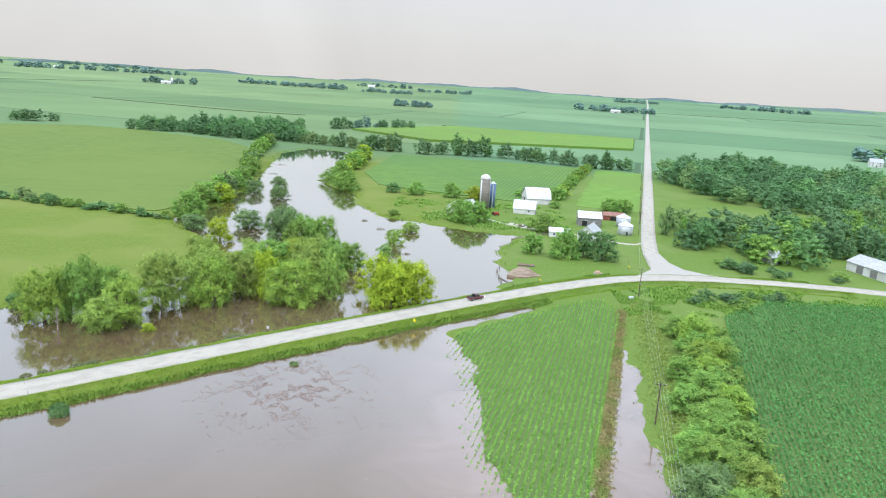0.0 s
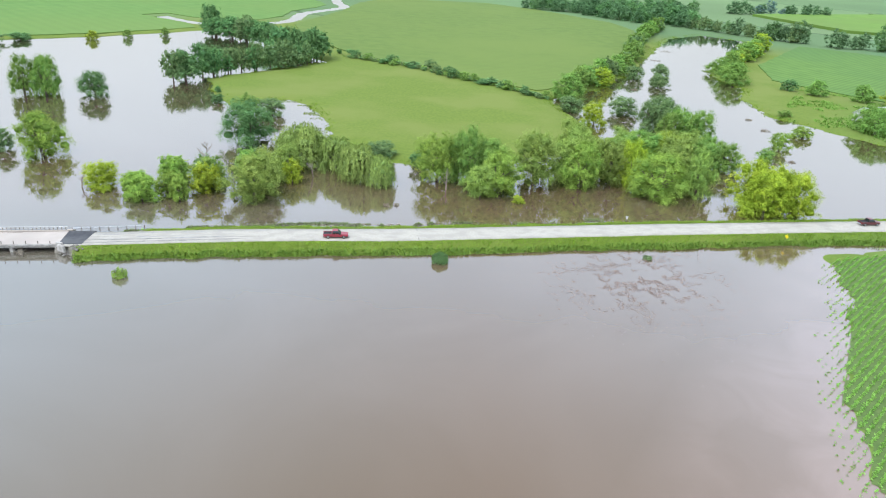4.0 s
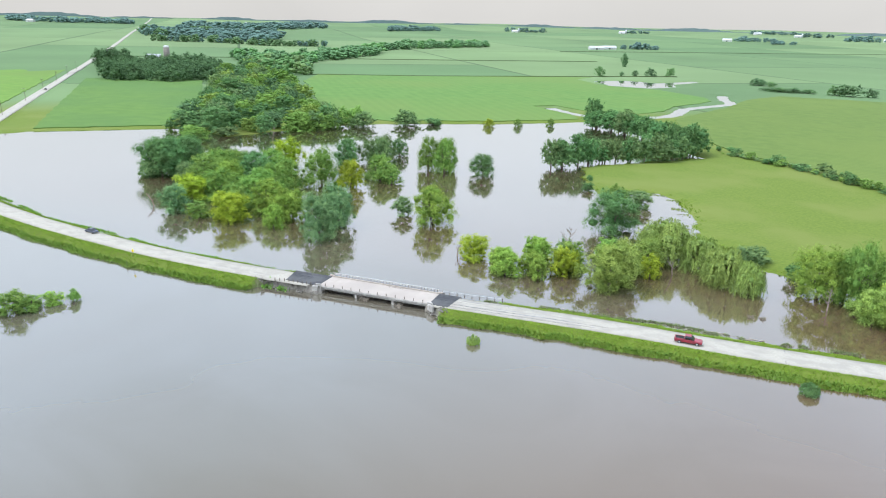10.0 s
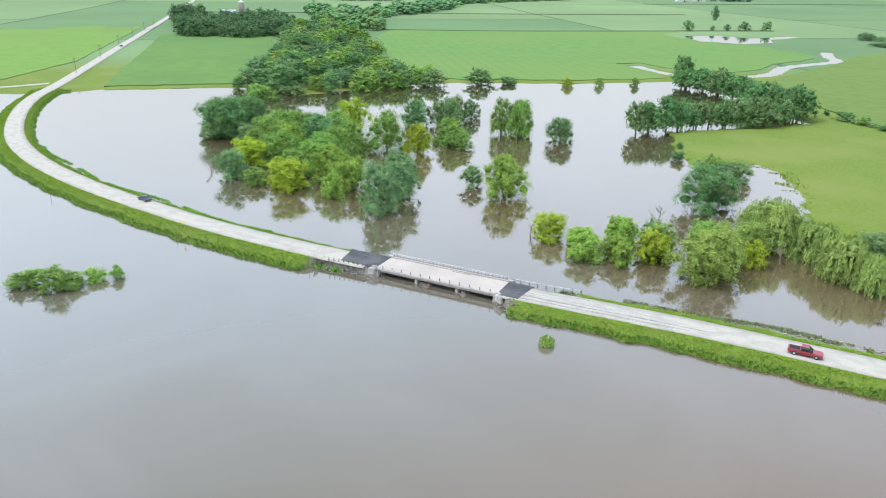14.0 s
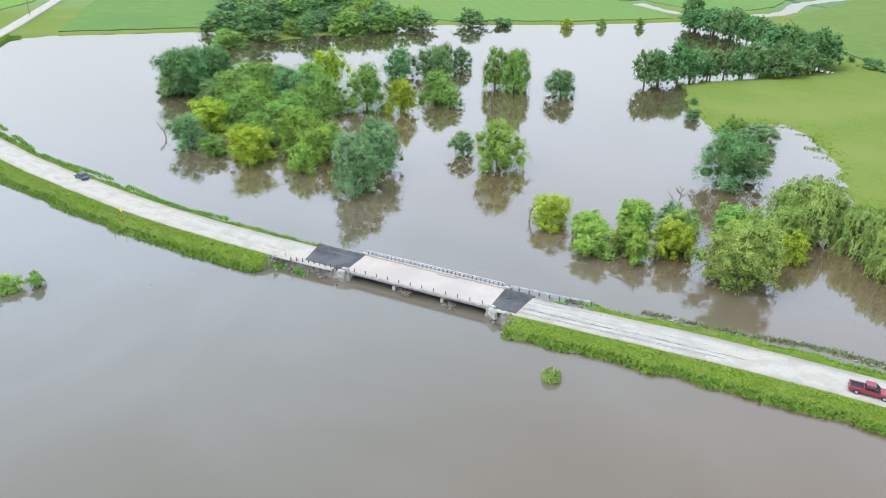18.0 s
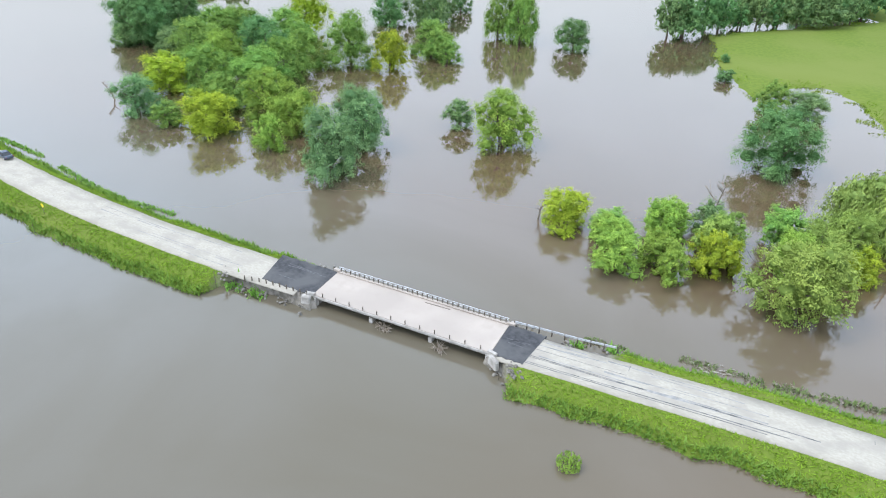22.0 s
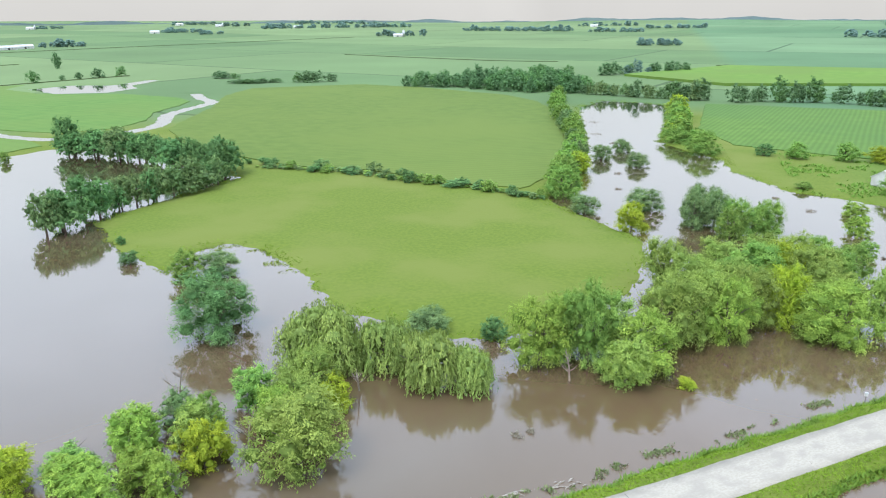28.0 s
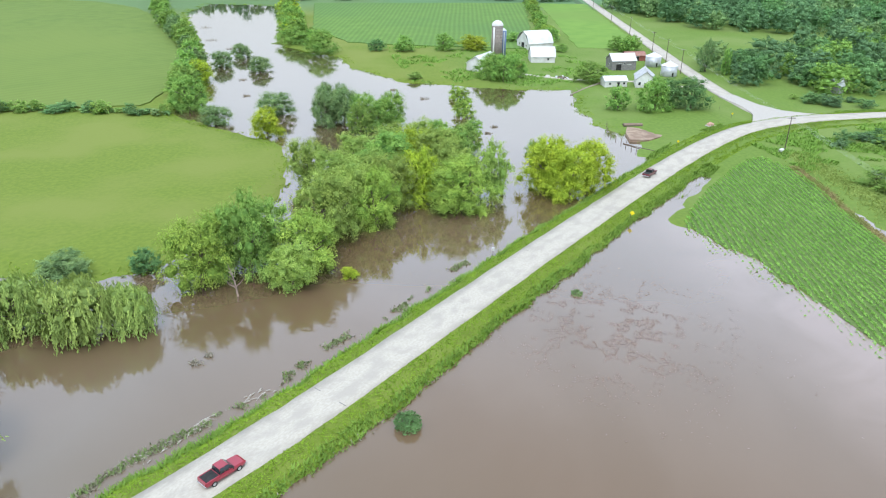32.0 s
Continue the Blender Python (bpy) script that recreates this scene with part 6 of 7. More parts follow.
GZ = 0.9
ROT = -14.0
silo = thing("silo", "tall old concrete-stave silo with a white dome", "silo", (18, 379, GZ))
part("barrel", tube([(0, 0, -0.4), (0, 0, 16.6)], 2.65, 28), STAVE, silo, smooth=True)
bm = bmesh.new()
bmesh.ops.create_uvsphere(bm, u_segments=28, v_segments=14, radius=2.75)
bmesh.ops.delete(bm, geom=[v for v in bm.verts if v.co.z < -0.05], context="VERTS")
bmesh.ops.transform(bm, matrix=Matrix.Translation((0, 0, 16.6)) @ Matrix.Diagonal((1, 1, 0.85, 1)), verts=bm.verts[:])
part("dome", bm, WHITE, silo, "white sheet-metal dome", smooth=True)
for i in range(11):
    part("hoop", tube([(2.68 * math.cos(k * math.tau / 28), 2.68 * math.sin(k * math.tau / 28), 1.2 + i * 1.45) for k in range(29)], 0.045, 4, cap=False), RUST, silo)
part("chute", tube([(2.4, 1.6, 0), (2.4, 1.6, 16.4)], 0.55, 10), ZINC, silo, "pale vertical chute", smooth=True)
part("chute", tube([(-2.1, -1.7, 0), (-2.1, -1.7, 16.0)], 0.4, 10), WHITE, silo, "white vertical pipe", smooth=True)
blue = thing("silo", "narrow dark blue steel silo beside the concrete one", "silo", (22.6, 384, GZ))
part("barrel", tube([(0, 0, -0.3), (0, 0, 13.6)], 1.6, 20), BLUE, blue, smooth=True)
part("cap", tube([(0, 0, 13.6), (0, 0, 14.6)], [1.65, 0.3], 20), ZINC, blue)
part("ladder", box(0.5, 0.12, 13, (0, -1.66, 0)), ZINC, blue)
building("barn", "white lean-to barn at the foot of the silo", (6.5, 362, GZ), ROT + 62, 15, 9, 3.6, 6.6, WHITE, TIN, [("s", 0, 0, 2.4, 2.4, DARK)], [("w", 0, 1.4, 0.8, 1.0)], "barn")
building("barn", "large white round-roofed barn", (50, 414, GZ), ROT + 22, 14, 14, 3.2, 8.6, WHITE, TIN, [("s", 0, 0, 3, 3, WHITE), ("w", 0, 0, 3, 3, DARK)], [("w", -4, 1.4, 0.8, 1), ("w", 4, 1.4, 0.8, 1)], "barn", hip=1.0)
building("barn", "smaller white round-roofed barn with an open door", (40, 376, GZ), ROT + 4, 11.5, 9, 2.8, 6.6, WHITE, TIN, [("e", 0, 0, 2.0, 2.2, DARK), ("s", -2, 0, 2.2, 2.2, WHITE)], [("s", 2.4, 1.2, 0.8, 0.9)], "barn", hip=1.0)
building("barn", "weathered grey board barn with a white metal roof", (70, 352, GZ), ROT + 10, 11.5, 8, 4.2, 6.8, GREYWOOD, TIN, [("s", -2.5, 0, 2.4, 2.8, DARK), ("s", 2.5, 0, 2.0, 2.4, GREYWOOD)], [("s", 0, 2.6, 0.7, 0.7), ("w", 0, 1.6, 0.8, 0.9)], "barn")
building("shed", "low rusty-roofed dark red shed", (86, 371, GZ), ROT + 10, 10, 6, 2.6, 4.0, REDWOOD, REDROOF, [("s", 0, 0, 3.2, 2.1, DARK)], [], "shed")
building("shed", "small white shed with a pale roof", (50.5, 318, GZ), ROT + 10, 9.5, 5.5, 2.6, 4.0, WHITE, TIN, [("s", 1, 0, 1.0, 2.0, DARK)], [("s", -2.6, 1.1, 0.8, 0.8), ("s", 3.4, 1.1, 0.8, 0.8)], "shed")
building("house", "white farm building with a grey gable roof", (64, 317, GZ), ROT + 80, 12, 8, 3.4, 6.6, WHITE, GREYROOF, [("w", 0, 0, 1.0, 2.05, DARK)], [("w", -2.4, 1.1, 0.9, 1.2), ("w", 2.4, 1.1, 0.9, 1.2), ("n", 0, 1.1, 0.9, 1.2), ("n", -3.5, 1.1, 0.9, 1.2)], "house")
for x, y, r in ((88, 355, 3.6), (84, 333, 3.5)):
    bn = thing("grain_bin", "corrugated zinc grain bin with a conical roof", "grain bin", (x, y, GZ), group="grain bins")
    part("barrel", tube([(0, 0, -0.3), (0, 0, 4.6)], r, 26), ZINC, bn, smooth=True)
    for i in range(8):
        part("rib", tube([((r + 0.02) * math.cos(k * math.tau / 26), (r + 0.02) * math.sin(k * math.tau / 26), 0.5 + i * 0.55) for k in range(27)], 0.05, 4, cap=False), ZINC, bn)
    part("roof", tube([(0, 0, 4.55), (0, 0, 6.3)], [r + 0.2, 0.35], 26), TIN, bn)
    part("cap", tube([(0, 0, 6.2), (0, 0, 6.6)], [0.45, 0.3], 12), ZINC, bn)
    part("door", box(0.8, 0.12, 1.7, (0, -r - 0.02, 0.2), bevel=0.02), DARK, bn)
building("shed", "long white machine shed at the wood's edge", (174, 279, 1.0), -75, 22, 12, 3.6, 6.2, WHITE, GREYROOF, [("w", -2, 0, 3.4, 3.2, DARK), ("s", 3, 0, 3.4, 3.0, GREYWOOD), ("s", -4, 0, 3.4, 3.0, GREYWOOD)], [("w", 3.5, 1.4, 0.9, 0.9)], "shed")
building("shed", "pale grey shed half hidden by trees", (137, 292, 1.0), 20, 9, 7, 3.0, 5.2, GREYROOF, TIN, [("s", 0, 0, 2, 2.2, DARK)], [], "shed")
building("barn", "tall red barn with a pale roof on a distant farm", (516, 826, h1(516, 826)), ROT, 16, 22, 7, 13, REDWOOD, TIN, [("s", 0, 0, 4, 4, WHITE)], [("s", 4, 7, 1.2, 1.2), ("s", -4, 7, 1.2, 1.2)], "barn", hip=1.0)
building("barn", "long red shed with a white roof on a distant farm", (552, 770, h1(552, 770)), ROT + 10, 36, 18, 5.5, 9.5, REDWOOD, TIN, [("s", 8, 0, 5, 4, WHITE), ("w", 0, 0, 5, 4, WHITE)], [("s", -8, 1.6, 1.4, 1.2)], "barn")
building("barn", "long white shed on a distant farm", (530, 796, h1(530, 796)), ROT + 6, 46, 14, 4.5, 7.5, WHITE, TIN, [("s", 0, 0, 4, 3.4, DARK)], [("s", 9, 1.6, 1.4, 1.2), ("s", -9, 1.6, 1.4, 1.2)], "barn")
building("house", "white house on a distant farm", (488, 832, h1(488, 832)), ROT, 14, 10, 5.5, 9.5, WHITE, GREYROOF, [("s", 0, 0, 1.1, 2.1, DARK)], [("s", 4, 1.2, 1, 1.4), ("s", -4, 1.2, 1, 1.4), ("s", 4, 3.8, 1, 1.4), ("s", -4, 3.8, 1, 1.4)], "house")
for x, y, r, hh in ((505, 838, 3, 17), (524, 812, 5, 8), (540, 806, 5, 8)):
    fs = thing("silo", "pale silo with a white dome on a distant farm", "silo", (x, y, h1(x, y)))
    part("barrel", tube([(0, 0, -0.4), (0, 0, hh)], r, 18), ZINC, fs, smooth=True)
    part("dome", tube([(0, 0, hh), (0, 0, hh + r * 0.5), (0, 0, hh + r * 0.8)], [r, r * 0.75, 0.2], 18), WHITE, fs, smooth=True)
fz = h1(-1102, 177)
fs = thing("silo", "grey concrete silo on a farm beyond the lake", "silo", (-1100, 182, fz))
part("barrel", tube([(0, 0, -0.5), (0, 0, 20)], 4.2, 20), STAVE, fs, smooth=True)
part("dome", tube([(0, 0, 20), (0, 0, 22), (0, 0, 23)], [4.2, 3.2, 0.3], 20), WHITE, fs, smooth=True)
building("barn", "grey gabled barn on a farm beyond the lake", (-1098, 164, fz), 80, 18, 14, 5, 11, GREYWOOD, GREYROOF, [("w", 0, 0, 4, 4, WHITE)], [("s", 4, 2, 1.2, 1.2)], "barn", hip=1.0)
# far farmsteads and roofs on the plain
for i, (x, y, turn) in enumerate([(-2905, 2075, 20), (-1418, 1262, 75), (-1432, 1318, 70), (-2765, 2630, 10), (-1775, 2190, 30), (-2560, 3390, 60), (-3000, 800, 80), (-3060, 900, 15), (-3480, 60, 40), (-893, 2212, 15), (470, 2150, 5), (-1660, 3000, 20), (-2240, 3270, 50), (-420, 3540, 0)]):
    k = 0.7 + math.hypot(x, y) / 5000
    building("barn", "white farm building far off on the plain", (x, y, h1(x, y)), turn, (34 if i in (1, 2) else 24) * k, 12 * k, 4.5 * k, 8 * k, WHITE, TIN, [("s", 0, 0, 4, 3.6, DARK)], [("s", 7, 1.6, 1.6, 1.2)], "barn")
    if i % 3 == 0:
        fs = thing("silo", "pale silo far off on the plain", "silo", (x + 16, y + 6, h1(x + 16, y + 6)))
        part("barrel", tube([(0, 0, -0.5), (0, 0, 18)], 3.6, 14), ZINC, fs, smooth=True)
        part("dome", tube([(0, 0, 18), (0, 0, 20.5)], [3.6, 0.4], 14), WHITE, fs, smooth=True)

# yard: track, mud, tractor, junk, log, fence
MUD = mat("bare_mud", (0.24, 0.17, 0.12), (0.34, 0.26, 0.19), 0.6, 0.9, c3=(0.20, 0.14, 0.10), scale3=0.2)
TRACK = mat("farm_track", (0.36, 0.33, 0.26), (0.46, 0.43, 0.36), 0.8, 0.95)
ribbon("driveway", smooth_line([(86, 311), (76, 312), (66, 323), (52, 327), (36, 334), (24, 344), (16, 352)], 2), 3.0, 0.02, TRACK, "pale worn farm driveway", "driveway")
sheet("mud_bank", [(22, 244), (24, 252), (28, 259), (38, 261), (48, 262), (46, 256), (38, 252), (33, 246), (27, 243)], 0.75, MUD, "bare brown mud where the bank was scraped", "mud", skirt=1.2, edge=1.2)
ribbon("field_track", smooth_line([(-530, -55), (-560, -95), (-640, -120), (-900, -100)], 4), 2.6, 0.42, PALECROP, "grassy field track", "track")

log = thing("log", "grey fallen log lying from the yard into the water", "log")
part("stem", tube([(28, 309, 0.15), (37, 316, 0.75), (46, 322, 1.25)], [0.25, 0.35, 0.45], 8), DEADWOOD, log)
for i in range(3):
    x, y, z = 30 + i * 3, 311 + i * 2.2, 0.5 + i * 0.2
    part("branch_stub", tube([(x, y, z), (x - 0.6, y + 1.6, z + 0.9)], [0.14, 0.05], 5), DEADWOOD, log)
stack = thing("log_pile", "brown timber stack at the edge of the mud", "logs", (30, 259.5, 0.72), -10)
for i in range(9):
    part("timber", tube([(-3.2, -0.9 + 0.45 * (i % 5), 0.22 + 0.40 * (i // 5)), (3.2, -0.9 + 0.45 * (i % 5) + 0.1, 0.22 + 0.40 * (i // 5))], 0.22, 7), MUD if i % 2 else RUST, stack)
rck = thing("marker_stones", "pinkish boulders grouped on a pale slab", "stones", (56, 254, 0.95))
part("slab", box(3.2, 2.2, 0.2, (0, 0, -0.05), 15, 0.04), CONC_OLD, rck)
for x, y, r in ((-0.6, 0.1, 0.7), (0.5, -0.2, 0.6), (0.1, 0.5, 0.8)):
    bm = bmesh.new()
    bmesh.ops.create_icosphere(bm, subdivisions=2, radius=r)
    for v in bm.verts:
        v.co *= random.uniform(0.85, 1.1)
    bmesh.ops.translate(bm, vec=(x, y, 0.35), verts=bm.verts[:])
    part("boulder", bm, mat("pink_boulder", (0.42, 0.25, 0.19), (0.52, 0.34, 0.26), 1.5, 0.9), rck)
fpts = [(24, 266), (20.5, 259), (18.5, 252), (18.6, 246), (19, 240), (19.6, 234)]
fence = thing("fence", "leaning broken fence posts standing in the flood", "fence")
for i, (x, y) in enumerate(smooth_line(fpts, 3.2)):
    part("post", tube([(x, y, -1.0), (x + random.uniform(-0.25, 0.25), y + random.uniform(-0.25, 0.25), random.uniform(0.7, 1.5))], [0.12, 0.09], 6), RUST, fence)
part("fallen_rail", tube([(18.6, 243, 0.1), (22.5, 236, 0.25), (24, 233, 0.5)], [0.14, 0.12, 0.08], 6), RUST, fence)
jrng = random.Random(8)
junk = thing("junk_heap", "heap of rusty and grey farm scrap in the yard", "scrap", (35.5, 336, 0.9))
for i in range(14):
    part("scrap", box(jrng.uniform(0.5, 1.8), jrng.uniform(0.4, 1.2), jrng.uniform(0.4, 1.3), (jrng.uniform(-3, 3), jrng.uniform(-2, 2), 0), jrng.uniform(0, 90), 0.05, taper=0.8), jrng.choice((RUST, ZINC, GREYWOOD, REDROOF)), junk)
sheet("pale_slab", [(27, 339), (30, 344), (32, 343), (30, 338)], 1.02, CONC_OLD, "pale concrete slab in the yard grass", "slab", edge=0.4)

RED = mat("red_tractor_paint", (0.40, 0.035, 0.03), (0.48, 0.06, 0.045), 1.0, 0.5)
TYRE = mat("tyre_rubber", (0.02, 0.02, 0.02), (0.035, 0.035, 0.035), 2.0, 0.9)


def wheel(parent, x, y, r, w, name="wheel", hub=STEEL):
    wh = part(name, tube([(x, y - w / 2, r), (x, y + w / 2, r)], r, 18), TYRE, parent)
    part("rim", tube([(x, y - w / 2 - 0.012, r), (x, y + w / 2 + 0.012, r)], r * 0.58, 14), hub, wh)
    return wh


tr = thing("tractor", "old red farm tractor parked on the grass", "tractor", (23.5, 362, GZ), 25)
part("bonnet", box(2.2, 0.8, 0.9, (0.9, 0, 0.75), bevel=0.08, taper=0.92), RED, tr)
part("chassis", box(3.4, 0.5, 0.4, (0.3, 0, 0.5), bevel=0.04), RUST, tr)
part("seat", box(0.5, 0.5, 0.5, (-0.9, 0, 1.0), bevel=0.06), TYRE, tr)
for y in (-0.85, 0.85):
    wheel(tr, -0.8, y, 0.78, 0.4, hub=RED)
    wheel(tr, 1.5, y * 0.8, 0.42, 0.25, hub=RED)
    part("mudguard", box(1.2, 0.35, 0.1, (-0.8, y, 1.58), bevel=0.03), RED, tr)

# ---- vehicles ----
CARGLASS = mat("car_glass", (0.015, 0.02, 0.025), (0.025, 0.03, 0.035), 1.0, 0.05, spec=0.6)
CHROME = mat("chrome", (0.6, 0.6, 0.6), (0.7, 0.7, 0.7), 1.0, 0.2, metal=1.0)
LAMPR = mat("tail_lamp", (0.35, 0.02, 0.02), (0.4, 0.03, 0.03), 1.0, 0.2)
LAMPW = mat("head_lamp", (0.7, 0.7, 0.68), (0.8, 0.8, 0.78), 1.0, 0.1)


def loft(sections, bm=None):
    """A body through cross-sections (x, half width, z low, z high, half width on top)."""
    bm = bm or bmesh.new()
    rings = []
    for x, hw, z0, z1, ht in sections:
        zm = z0 + (z1 - z0) * 0.62
        rings.append([bm.verts.new(p) for p in ((x, -hw * 0.94, z0), (x, -hw, zm), (x, -ht, z1), (x, ht, z1), (x, hw, zm), (x, hw * 0.94, z0))])
    for a, b in zip(rings, rings[1:]):
        for k in range(6):
            bm.faces.new((a[k], a[(k + 1) % 6], b[(k + 1) % 6], b[k]))
    bm.faces.new(rings[0][::-1])
    bm.faces.new(rings[-1])
    bmesh.ops.recalc_face_normals(bm, faces=bm.faces[:])
    return bm


def car(name, label, at, rz, paint, pickup):
    c = thing(name, label, "pickup" if pickup else "car", at, rz)
    L = 2.85 if pickup else 2.35
    hw = 0.98 if pickup else 0.9
    belt = 1.05 if pickup else 0.88
    if pickup:
        part("body", loft([(-L, hw * 0.95, 0.55, belt, hw * 0.9), (-L + 0.15, hw, 0.45, belt, hw * 0.93), (1.0, hw, 0.42, belt, hw * 0.93), (1.15, hw, 0.42, belt + 0.02, hw * 0.9), (L - 0.3, hw * 0.97, 0.45, belt - 0.06, hw * 0.86), (L, hw * 0.88, 0.5, belt - 0.22, hw * 0.8)]), paint, c)
        cab, roofz = [(-0.85, hw * 0.93, belt - 0.02, belt + 0.02, hw * 0.9), (-0.72, hw * 0.9, belt, 1.78, hw * 0.70), (0.45, hw * 0.9, belt, 1.82, hw * 0.70), (1.2, hw * 0.92, belt - 0.02, belt + 0.03, hw * 0.86)], 1.80
        part("bed", box(1.72, 2 * hw - 0.36, 0.03, (-1.82, 0, belt + 0.004), bevel=0.0), TYRE, c, "dark open load bed")
        for y in (-1, 1):
            part("bed_rail", box(1.95, 0.14, 0.10, (-1.85, y * (hw - 0.12), belt - 0.01), bevel=0.02), paint, c)
        part("tailgate", box(0.10, 2 * hw - 0.3, 0.5, (-L + 0.02, 0, belt - 0.40), bevel=0.02), paint, c)
    else:
        part("body", loft([(-L, hw * 0.85, 0.45, belt - 0.08, hw * 0.75), (-L + 0.25, hw * 0.97, 0.35, belt + 0.02, hw * 0.85), (-1.2, hw, 0.32, belt, hw * 0.9), (0.95, hw, 0.32, belt, hw * 0.9), (L - 0.35, hw * 0.95, 0.34, belt - 0.16, hw * 0.82), (L, hw * 0.8, 0.4, belt - 0.3, hw * 0.7)]), paint, c)
        cab, roofz = [(-1.75, hw * 0.88, belt - 0.03, belt + 0.02, hw * 0.8), (-0.95, hw * 0.88, belt, 1.40, hw * 0.66), (0.25, hw * 0.88, belt, 1.43, hw * 0.66), (1.15, hw * 0.9, belt - 0.03, belt + 0.02, hw * 0.82)], 1.42
    part("window", loft(cab), CARGLASS, c, "dark tinted glasshouse")
    x0, x1 = cab[1][0], cab[2][0]
    part("roof", box(x1 - x0 + 0.1, hw * 1.40, 0.06, ((x0 + x1) / 2, 0, roofz - 0.02), bevel=0.03), paint, c)
    for x in (x0 - 0.02, (x0 + x1) / 2, x1 + 0.05):
        for y in (-1, 1):
            part("pillar", tube([(x, y * hw * 0.91, belt), (x + (0.02 if x < 0.2 else -0.05), y * hw * 0.69, roofz)], 0.05, 5), paint, c)
    wb = L * 0.62
    for x in (-wb, wb * 1.02):
        for y in (-1, 1):
            wheel(c, x, y * (hw - 0.12), 0.38 if pickup else 0.32, 0.24)
    for y in (-1, 1):
        part("headlight", box(0.12, 0.36, 0.18, (L - 0.05, y * hw * 0.62, belt - 0.42), bevel=0.02), LAMPW, c)
        part("tail_light", box(0.08, 0.18, 0.3, (-L + 0.01, y * hw * 0.80, belt - 0.38), bevel=0.02), LAMPR, c)
        part("mirror", box(0.14, 0.22, 0.16, (x1 + 0.45, y * (hw + 0.10), belt + 0.02), bevel=0.03), TYRE, c)
    part("front_bumper", box(0.16, hw * 1.8, 0.22, (L + 0.02, 0, 0.42), bevel=0.04), CHROME if pickup else paint, c)
    part("rear_bumper", box(0.16, hw * 1.8, 0.22, (-L - 0.02, 0, 0.42), bevel=0.04), CHROME if pickup else paint, c)
    return c


def paint(name, a, b):
    m = mat(name, a, b, 0.6, 0.3, spec=0.5)
    m.node_tree.nodes["Principled BSDF"].inputs["Coat Weight"].default_value = 0.6
    return m


def on_road(x, y):
    i = int(np.argmin(np.hypot(MAIN_ROAD[:, 0] - x, MAIN_ROAD[:, 1] - y)))
    return math.degrees(math.atan2(t_m[i][1], t_m[i][0]))


car("pickup_truck", "bright red crew-cab pickup truck driving on the pale road", (-96.2, 116.6, ROAD_Z + 0.03), on_road(-96, 117), paint("bright_red_paint", (0.25, 0.012, 0.028), (0.29, 0.018, 0.036)), True)
car("pickup_truck", "dark maroon pickup truck with an open bed on the road", (9.5, 208.8, ROAD_Z + 0.03), on_road(10, 210), paint("maroon_paint", (0.10, 0.015, 0.02), (0.13, 0.02, 0.028)), True)
car("sedan", "dark blue-grey sedan driving on the pale road", (-238.0, 12.6, ROAD_Z + 0.03), on_road(-238, 12) + 180, paint("blue_grey_paint", (0.045, 0.065, 0.10), (0.06, 0.08, 0.12)), False)
fc = car("sedan", "dark car far off on the straight road", (-716, 16.5, ROAD_Z + 0.03), on_road(-716, 16) + 180, paint("black_paint", (0.02, 0.02, 0.022), (0.03, 0.03, 0.032)), False)

# ---- poles, wires and signs ----
WOODPOLE = mat("creosoted_pole", (0.09, 0.07, 0.055), (0.14, 0.11, 0.085), 2.0, 0.9)
YELLOW = mat("sign_yellow", (0.80, 0.62, 0.02), (0.85, 0.68, 0.03), 1.0, 0.5)


def pole(x, y, h, arm=True, rz=0.0, lamp=False):
    z = max(h1(x, y), -0.2)
    p = thing("utility_pole", "brown wooden utility pole with a crossarm" if arm else "plain brown wooden utility pole", "utility pole", (x, y, z), rz)
    part("shaft", tube([(0, 0, -1), (0, 0, h)], [0.17, 0.11], 8), WOODPOLE, p)
    if arm:
        part("crossarm", box(2.4, 0.12, 0.14, (0, 0.1, h - 0.7)), WOODPOLE, p)
        for u in (-1.1, -0.4, 0.4, 1.1):
            part("insulator", tube([(u, 0.1, h - 0.56), (u, 0.1, h - 0.36)], [0.05, 0.07], 6), GREYROOF, p)
    return (x, y, z + h - 0.4)


def wires(a, b, spread, label, n=4):
    w = thing("power_line", label, "wire")
    d = Vector((b[0] - a[0], b[1] - a[1], 0)).normalized()
    nrm = Vector((-d.y, d.x, 0))
    for k in range(n):
        o = nrm * spread * ((k / (n - 1)) * 2 - 1)
        pts = [Vector(a).lerp(Vector(b), i / 14) + o - Vector((0, 0, 1.1 * 4 * (i / 14) * (1 - i / 14))) for i in range(15)]
        part("wire", tube([tuple(q) for q in pts], 0.011, 4), ZINC, w)


line = [pole(x, y, h, True, -14) for x, y, h in ((64, 226, 10.1), (45, 135, 9.4), (26, 42, 9.4))]
for a, b in zip(line, line[1:]):
    wires(a, b, 1.0, "sagging thin power wires along the ditch")
north = [pole(x, y, 11, k % 2 == 0, 0) for k, (x, y) in enumerate(((91, 335), (97.5, 360), (104, 386), (118, 440), (132, 495), (150, 565)))]
wires(line[0], north[0], 0.7, "sagging thin power wires over the crossing", 3)
for a, b in zip(north, north[1:]):
    wires(a, b, 0.7, "sagging thin power wires beside the gravel road", 3)
for k in range(6):
    u = -545 - 85 * k
    pole(u, -5 + 0.168 * -(u + 545) - 9, 9.5, True, 80)
base = thing("pole_stay_box", "small white box at the foot of a pole", "box", (61, 223.6, h1(61, 223.6)), 30)
part("box_body", box(1.7, 1.0, 0.7, (0, 0, 0), bevel=0.05), WHITE, base)
